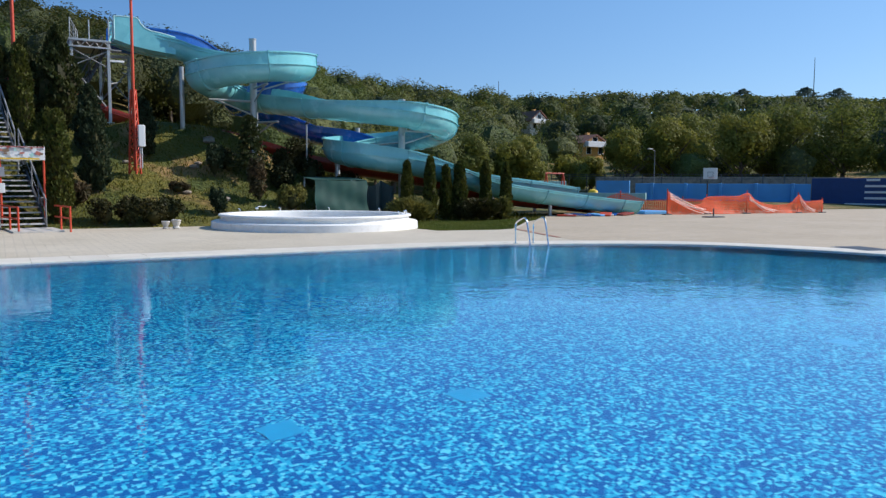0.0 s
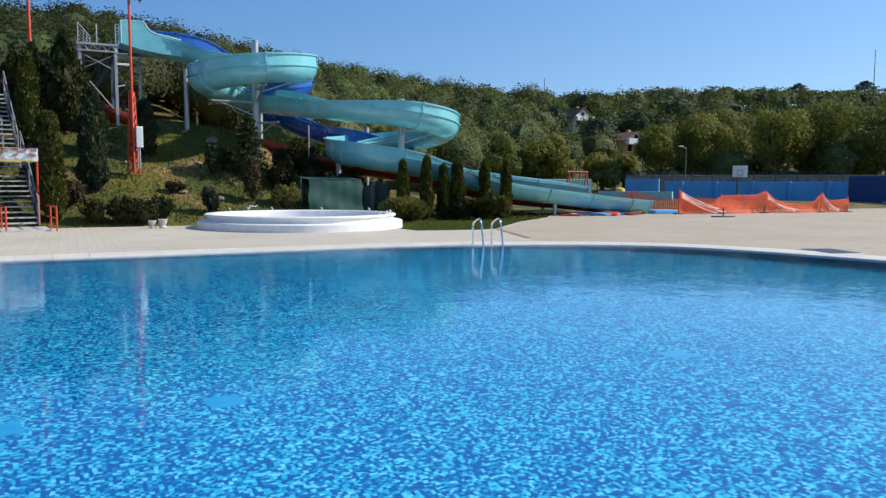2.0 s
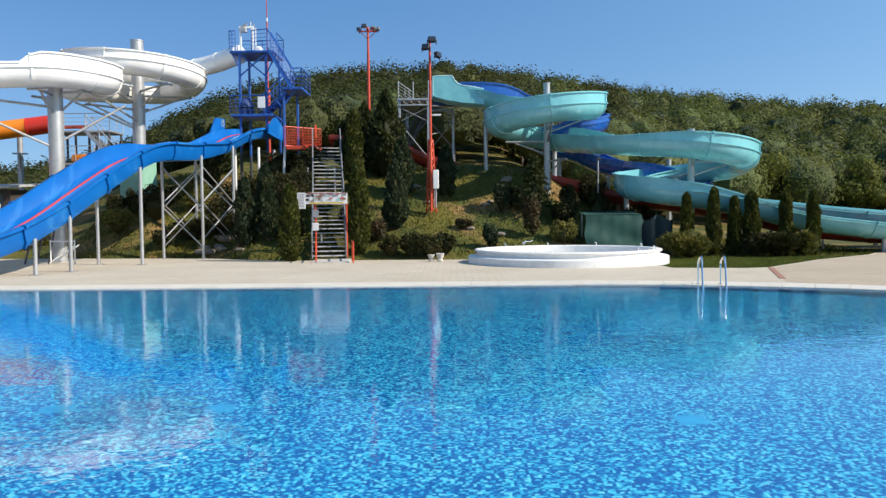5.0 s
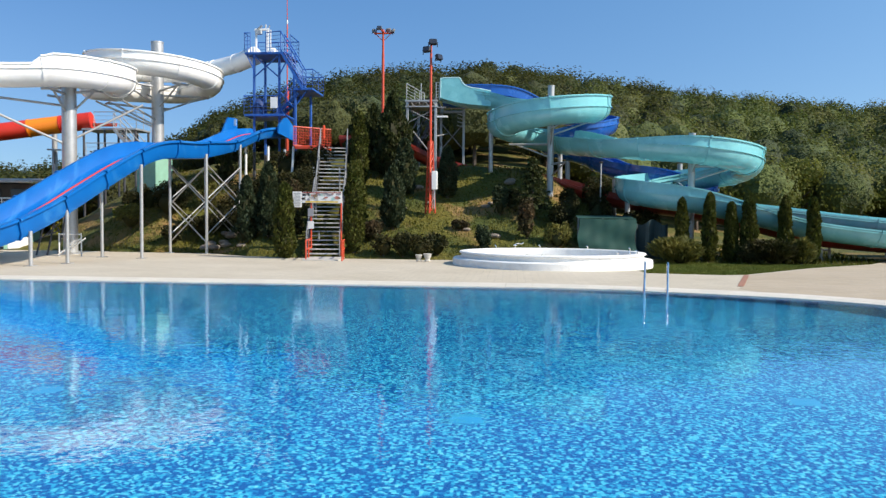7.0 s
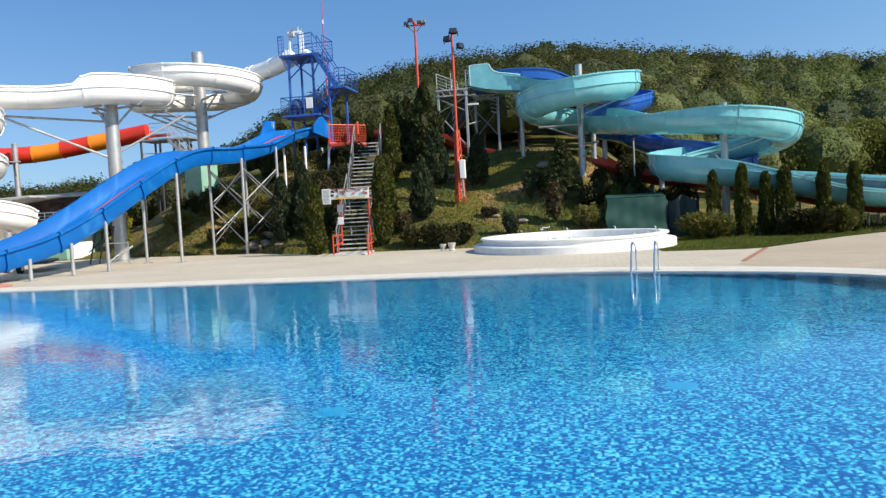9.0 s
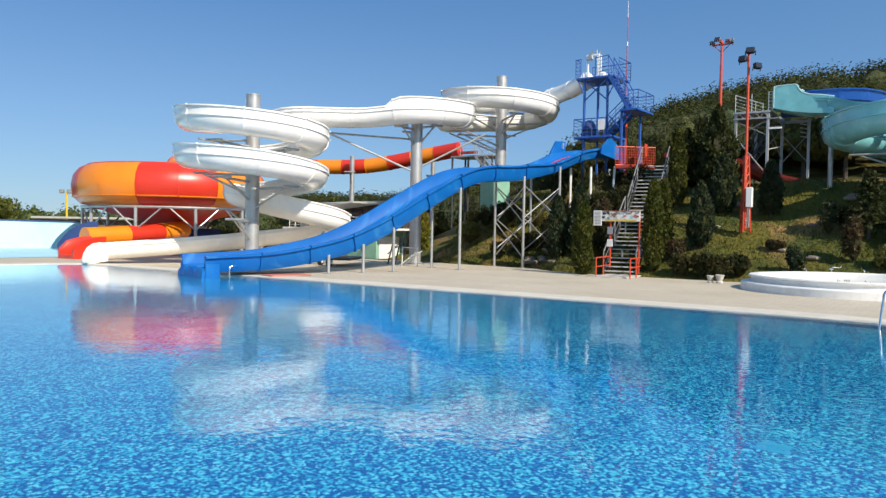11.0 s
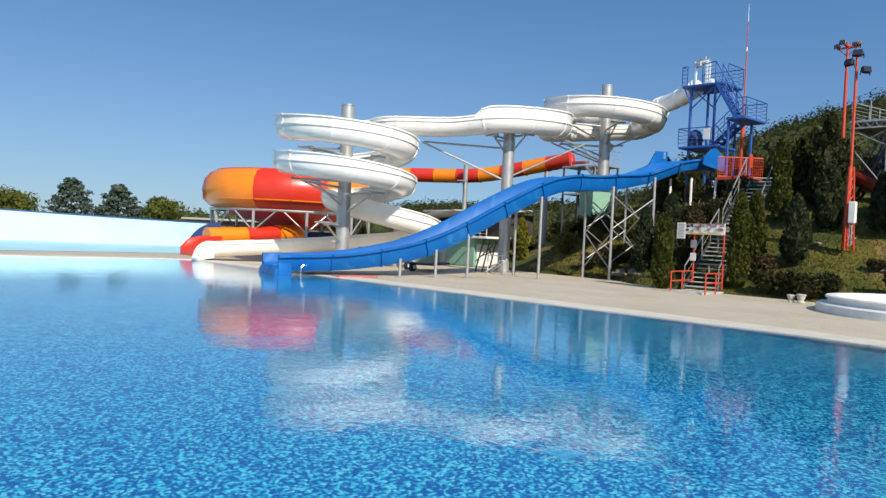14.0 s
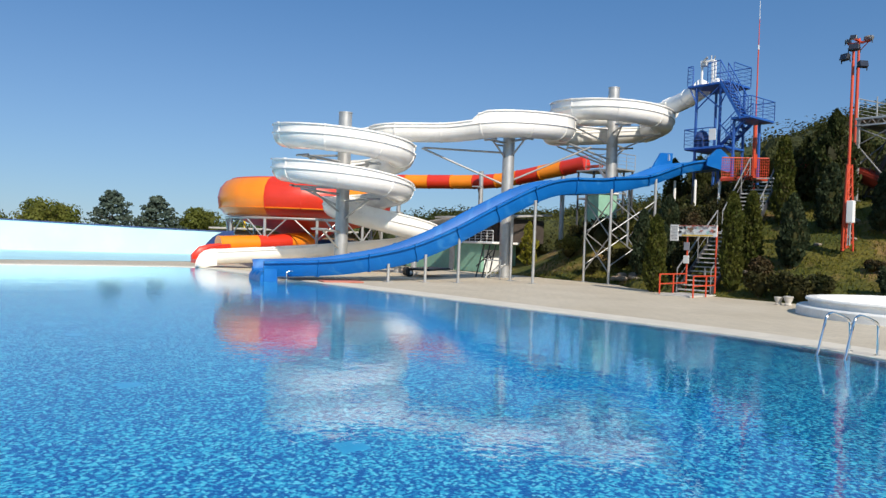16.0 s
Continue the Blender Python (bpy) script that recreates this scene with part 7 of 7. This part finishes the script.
wall_run("boarded_wall", "pale mint boarded wall behind the swings", [(34.3, 50.2), (29.0, 51.6)], 1.84, 0.12, M["teal"], "pool walls")
wall_run("terrace_wall", "low weathered brown wall behind the blue wall", [(56.5, 40.0), (51.5, 48.0), (43.5, 57.0)], 2.3, 0.3, M["rock"], "pool walls")

fence = thing("mesh_fence", "tall grey wire fence above the blue wall", "fence", at=(46, 46, 1.9))
for k in range(14):
    u = k / 13
    x, y = 50.6 - 12.8 * u, 40 + 16.5 * u
    part("post", Bm().rod((x, y, -0.1), (x, y, 2.5), 0.04, n=6), M["dark"], fence)
for z in (2.1, 2.3, 2.48):
    part("wire", Bm().rod((50.6, 40, z), (37.8, 56.5, z), 0.02, n=4), M["dark"], fence)

# orange safety netting, hung from bars
NP = [(23.8, 29.4, 1.2), (24.3, 29.35, 0.82), (25.1, 29.25, 0.50), (25.9, 29.2, 0.56), (26.4, 29.15, 0.92), (28.4, 28.95, 0.96), (29.2, 28.85, 1.12), (29.8, 28.8, 0.74), (30.8, 28.7, 0.50), (32.2, 28.5, 0.55), (33.0, 28.45, 1.02), (33.5, 28.4, 0.68), (34.9, 28.25, 0.74)]
net = thing("safety_netting", "sagging orange plastic safety netting between steel bars", "netting", at=(28, 28.5, 0))
top_line = spline(NP, 0.1)
bm = Bm()
for i in range(0, len(top_line) - 1):
    p = top_line[i]
    q = top_line[i + 1]
    wob = lambda z, k=i: 0.07 * math.sin(k * 0.13 + 4 * z) + 0.02 * math.sin(k * 0.5)  # noqa: E731
    hs = [p.z * v for v in (0.02, 0.25, 0.5, 0.75, 1)]
    bm.loft([[Vector((p.x + (q.x - p.x) * s, p.y + wob(h) * (1 - h / (p.z + 0.01)) + 0.02 * s, h)) for h in hs] for s in (0, 0.74)], False)
    for j in range(12):
        h0, h1 = p.z * (0.02 + 0.98 * j / 12), p.z * (0.02 + 0.98 * (j + 0.70) / 12)
        bm.loft([[Vector((a.x, a.y + wob(h) * (1 - h / (p.z + 0.01)), h)) for h in (h0 * a.z / p.z, h1 * a.z / p.z)] for a in (p, q)], False)
part("net", bm, M["net"], net)
# pale strands along the folds, coloured for the sheen of the plastic
frng = random.Random(8)
for x0, y0, z0, x1, y1, n_strands in ((23.82, 29.3, 1.12, 26.3, 29.0, 7), (29.2, 28.75, 1.0, 31.0, 28.5, 6), (33.0, 28.38, 0.92, 33.9, 28.2, 4)):
    for k in range(n_strands):
        end, foot, sag = x1 + frng.uniform(-0.5, 0.3), frng.uniform(0.04, 0.3), frng.uniform(0.06, 0.22)
        u = [i / 10 for i in range(11)]
        pts = [Vector((x0 + (end - x0) * v, y0 + (y1 - y0) * v - 0.03 * k / n_strands, max(0.03, z0 - 0.05 * k + (foot - z0 + 0.05 * k) * v - 4 * sag * v * (1 - v)))) for v in u]
        fold = Bm()
        for p, q in zip(pts, pts[1:]):
            fold.rod(p, q, 0.016, n=5)
        part("fold", fold, M["netsheen"], net, "pale strand for the sheen on a bunched fold")
for k in (0, 4, 6, 10, 12):
    x, y, z = NP[k]
    part("bar", Bm().rod((x, y + 0.05, 0), (x, y + 0.05, z + 0.12), 0.03, n=8), M["redsteel"], net)
    part("bar_foot", Bm().box((x, y + 0.05, 0.03), (0.45, 0.3, 0.06), None, 0.02), M["dark"], net)
n2 = thing("safety_netting", "low orange safety netting beside the slide exit", "netting", at=(23, 33, 0))
bm = Bm()
tl = spline([(20.6, 33.4, 0.55), (22.0, 33.0, 0.6), (23.2, 32.2, 1.1), (24.5, 31.6, 0.75), (26.5, 30.9, 0.8), (28.5, 30.4, 0.7)], 0.12)
for p, q in zip(tl, tl[1:]):
    bm.loft([[Vector((p.x + (q.x - p.x) * s, p.y + (q.y - p.y) * s, h * p.z)) for h in (0.05, 0.5, 1)] for s in (0, 0.35)], False)
    for j in range(9):
        bm.loft([[Vector((a.x, a.y, a.z * (0.05 + 0.95 * (j + s) / 9))) for s in (0, 0.34)] for a in (p, q)], False)
part("net", bm, M["net"], n2)
for x, y, z in ((20.6, 33.4, 0.6), (23.2, 32.2, 1.2), (26.5, 30.9, 0.9)):
    part("bar", Bm().rod((x, y, 0), (x, y, z), 0.03, n=8), M["redsteel"], n2)

stand = thing("umbrella_stand", "dark steel umbrella stand without its umbrella", "stand", at=(23.4, 26.2, 0))
part("base", Bm().box((23.4, 26.2, 0.03), (1.0, 0.5, 0.05), None, 0.01), M["dark"], stand)
part("tube", Bm().rod((23.4, 26.2, 0.05), (23.4, 26.2, 0.42), 0.03, n=8), M["dark"], stand)
trough = thing("splash_block", "low blue block at the end of the turquoise slide", "block", at=(23.6, 30.6, 0))
part("block", Bm().box((23.8, 30.8, 0.09), (1.6, 1.2, 0.18), None, 0.03), M["wallblue"], trough)
mrng = random.Random(5)
for k in range(9):
    x, y = 17.6 + 0.42 * k + mrng.uniform(-0.1, 0.1), 29.75 + mrng.uniform(-0.25, 0.25)
    m = ("redsteel", "paper", "royal", "maroon", "wallblue")[k % 5]
    e = thing("slide_mat", {"redsteel": "red foam slide mat lying on the paving", "paper": "pale foam slide mat lying on the paving", "royal": "blue foam slide mat lying on the paving", "maroon": "dull red foam slide mat lying on the paving", "wallblue": "light blue foam slide mat lying on the paving"}[m], "mat", "mats by the slide exit", (x, y, 0))
    part("sheet", Bm().box((x, y, 0.05 + 0.02 * (k % 3)), (0.55, 0.9, 0.08), Matrix.Rotation(mrng.uniform(-1.4, 1.4), 4, "Z") @ Matrix.Rotation(0.05 * (k % 3), 4, "X"), 0.02), M[m], e)

bb = thing("basketball_hoop", "white basketball backboard with a dark target on a pole", "basketball hoop", at=(41.3, 42.2, 0))
bb_turn = Matrix.Rotation(radians(-38), 4, "Z")
part("backboard", Bm().box((41.7, 42.0, 2.45), (1.05, 0.05, 0.85), bb_turn, 0.01), M["paper"], bb)
for dx, dz, sx, sz in ((-0.2, 0.0, 0.03, 0.36), (0.2, 0.0, 0.03, 0.36), (0, 0.18, 0.43, 0.03), (0, -0.18, 0.43, 0.03)):
    part("target", Bm().box(Vector((41.7, 42.0, 2.38)) + bb_turn.to_3x3() @ Vector((dx, -0.04, dz)), (sx, 0.02, sz), bb_turn), M["ink"], bb)
part("pole", Bm().rod((42.0, 42.5, 0), (42.0, 42.5, 2.2), 0.06, n=10).rod((42.0, 42.5, 2.2), (41.72, 42.05, 2.4), 0.05, n=8), M["dark"], bb)
part("ring", Bm().spin([(0.225 + 0.012 * math.cos(t), 0.012 * math.sin(t)) for t in (0, 1.57, 3.14, 4.71, 6.283)], (41.55, 41.75, 2.12), n=20), M["redsteel"], bb)

sw = thing("swing_frame", "red steel swing frame in the play area", "swing", at=(30.6, 47, 0))
for x in (29.8, 31.4):
    for y in (46.5, 47.6):
        part("leg", Bm().rod((x, y, 0), (x, 47.05, 2.38), 0.05, n=8), M["redsteel"], sw)
part("top_bar", Bm().rod((29.7, 47.05, 2.38), (31.5, 47.05, 2.38), 0.05, n=8), M["redsteel"], sw)
part("cross_bar", Bm().rod((29.8, 46.75, 1.3), (31.4, 46.75, 1.3), 0.035, n=8), M["redsteel"], sw)
for x in (30.3, 30.9):
    part("hanger", Bm().rod((x - 0.15, 47.05, 2.38), (x - 0.15, 47.05, 0.6), 0.012, n=5).rod((x + 0.15, 47.05, 2.38), (x + 0.15, 47.05, 0.6), 0.012, n=5), M["dark"], sw)
    part("seat", Bm().box((x, 47.05, 0.58), (0.4, 0.2, 0.04), None, 0.01), M["wood"], sw)
for x, y, m, lbl in ((33.5, 51.5, "yellow", "yellow spring rider in the play area"), (34.4, 51.0, "orange", "orange spring rider in the play area"), (37.2, 50.2, "yellow", "small yellow spring rider in the play area")):
    e = thing("spring_rider", lbl, "play equipment", "spring riders", (x, y, 0))
    part("body", Bm().spin([(0.02, 0.5), (0.28, 0.55), (0.42, 0.75), (0.36, 0.95), (0.1, 1.05), (0.02, 1.06)], (x, y, 0.15), n=16), M[m], e)
    part("spring", Bm().rod((x, y, 0), (x, y, 0.68), 0.10, n=8), M["dark"], e)


def street_lamp(x, y, h, arm=0.9, base=None):
    z0 = (ground(x, y) if base is None else base) - 0.1
    e = thing("street_lamp", "slim grey street lamp among the trees", "street lamp", "street lamps", (x, y, z0))
    part("pole", Bm().rod((x, y, z0), (x, y, z0 + h), 0.04, 0.025, n=8), M["dullsteel"], e)
    part("arm", Bm().rod((x, y, z0 + h), (x - arm, y - 0.3, z0 + h + 0.15), 0.03, n=6), M["dullsteel"], e)
    part("head", Bm().box((x - arm, y - 0.3, z0 + h + 0.12), (0.5, 0.2, 0.1), None, 0.03), M["stone"], e)


street_lamp(45.0, 51.0, 4.4)


def house(x, y, yaw, w, d, h, ridge, wall_mat, label, base):
    """A gabled house with windows, a balcony and a chimney."""
    e = thing("house", label, "house", "houses on the hill", (x, y, base))
    rot = Matrix.Rotation(radians(yaw), 4, "Z")
    at = lambda p: Vector((x, y, base)) + rot.to_3x3() @ Vector(p)  # noqa: E731
    body = Bm()
    body.loft([[at((u, v, z)) for u, z in ((-w / 2, -2), (w / 2, -2), (w / 2, h), (0, h + ridge), (-w / 2, h))] for v in (-d / 2, d / 2)], True, True)
    part("wall", body, wall_mat, e, smooth=False)
    for s in (-1, 1):
        sl = math.hypot(w / 2 + 0.5, ridge * (1 + 1 / w))
        part("roof", Bm().loft([[at((s * u, v, z)) for u, z in ((0, h + ridge + 0.05), (w / 2 + 0.5, h - ridge / w + 0.05), (w / 2 + 0.5, h - ridge / w + 0.22), (0, h + ridge + 0.25))] for v in (-d / 2 - 0.5, d / 2 + 0.5)], True, True), M["tileroof"], e, smooth=False)
    for u, z in ((-w * 0.25, h * 0.55), (w * 0.25, h * 0.55), (0, h + ridge * 0.35)):
        win = part("window", Bm().box(at((u, -d / 2 - 0.02, z)), (0.9, 0.06, 1.1), rot, 0.01), M["pane"], e)
        part("window_frame", Bm().box(at((u, -d / 2 - 0.04, z + 0.58)), (1.05, 0.08, 0.08), rot).box(at((u, -d / 2 - 0.04, z - 0.58)), (1.05, 0.08, 0.08), rot).box(at((u - 0.5, -d / 2 - 0.04, z)), (0.08, 0.08, 1.2), rot).box(at((u + 0.5, -d / 2 - 0.04, z)), (0.08, 0.08, 1.2), rot), M["paper"], win)
    part("balcony", Bm().box(at((0, -d / 2 - 0.6, h * 0.92)), (w * 0.95, 1.2, 0.9), rot, 0.03), M["paper"], e)
    part("chimney", Bm().box(at((w * 0.22, 0, h + ridge)), (0.6, 0.6, 1.4), rot, 0.03), M["ochre"], e)


hz = lambda az, r: (r * math.sin(radians(az)), r * math.cos(radians(az)))  # noqa: E731
for (az, el, r), yaw, wd, hh, rd, m, lbl in zip(HOUSES, (4, 2), (5.0, 5.2), (2.4, 2.6), (2.0, 1.2), ("cream", "ochre"),
                                                ("cream gabled house with a white balcony among the trees", "ochre house half hidden by the trees")):
    house(-5.0 + r * math.sin(radians(az)), 1.8 + r * math.cos(radians(az)), yaw, wd, 6, hh, rd, M[m], lbl, 1.5 + r * math.tan(radians(el)) - 0.2)
for az, r, h in ((55.0, 255, 16), (33, 230, 13)):
    x, y = hz(az, r)
    e = thing("radio_mast", "thin grey radio mast on the far ridge", "mast", "far masts", (x, y, ground(x, y)))
    part("pole", Bm().rod((x, y, ground(x, y)), (x, y, ground(x, y) + h), 0.16, 0.08, n=6), M["dark"], e)

# ---- pieces ----
# painted squares on the pool floor
for x, y, a in ((-2.3, 6.97, 8), (-3.84, 6.93, 10), (2.0, 6.52, 3), (5.3, 7.4, -4)):
    e = thing("floor_inlet", "flat cyan square inlet cover on the pool floor", "inlet cover", "inlets on the pool floor", (x, y, DEPTH))
    part("cover", Bm().box((x, y, DEPTH + 0.004), (0.28, 0.28, 0.008), Matrix.Rotation(radians(a), 4, "Z")), M["inlet"], e)
# coping stones round the pool, each laid on its own
inner, outer2 = offset(shore, 0.0), offset(shore, COPE)
edge = bpy.data.objects["pavement"]
fine_in, fine_out = [], []
for i in range(len(shore)):
    j = (i + 1) % len(shore)
    n = max(1, round((Vector(shore[j]) - Vector(shore[i])).length / 0.22))
    for k in range(n):
        fine_in.append(Vector(inner[i]).lerp(Vector(inner[j]), k / n))
        fine_out.append(Vector(outer2[i]).lerp(Vector(outer2[j]), k / n))
i, N = 0, len(fine_in)
crng = random.Random(2)
while i < N:
    run_in, run_out, length = [fine_in[i]], [fine_out[i]], 0.0
    while length < 0.58 and i < N:
        i += 1
        length += (fine_in[i % N] - fine_in[(i - 1) % N]).length
        run_in.append(fine_in[i % N])
        run_out.append(fine_out[i % N])
    for split in ((0.0, 0.36), (0.367, 1.0)):
        rings = []
        for p, q in zip(run_in, run_out):
            a, b = p.lerp(q, split[0]), p.lerp(q, split[1])
            lift = 0.012 + crng.uniform(0, 0.001)
            way = (q - p).normalized()
            if split[0] == 0.0:
                a = a - way * 0.03
            rings.append([Vector((a.x, a.y, -0.07)), Vector((a.x, a.y, lift - 0.012)), Vector((a.x + way.x * 0.012, a.y + way.y * 0.012, lift)), Vector((b.x, b.y, lift)), Vector((b.x, b.y, -0.07))])
        gap = (rings[-1][2] - rings[0][2]).normalized() * 0.004
        rings[0], rings[-1] = [v + gap for v in rings[0]], [v - gap for v in rings[-1]]
        ob = new("coping_stone", Bm().loft(rings, True, True).mesh("coping_stone", M["coping"], False))
        ob.parent = edge
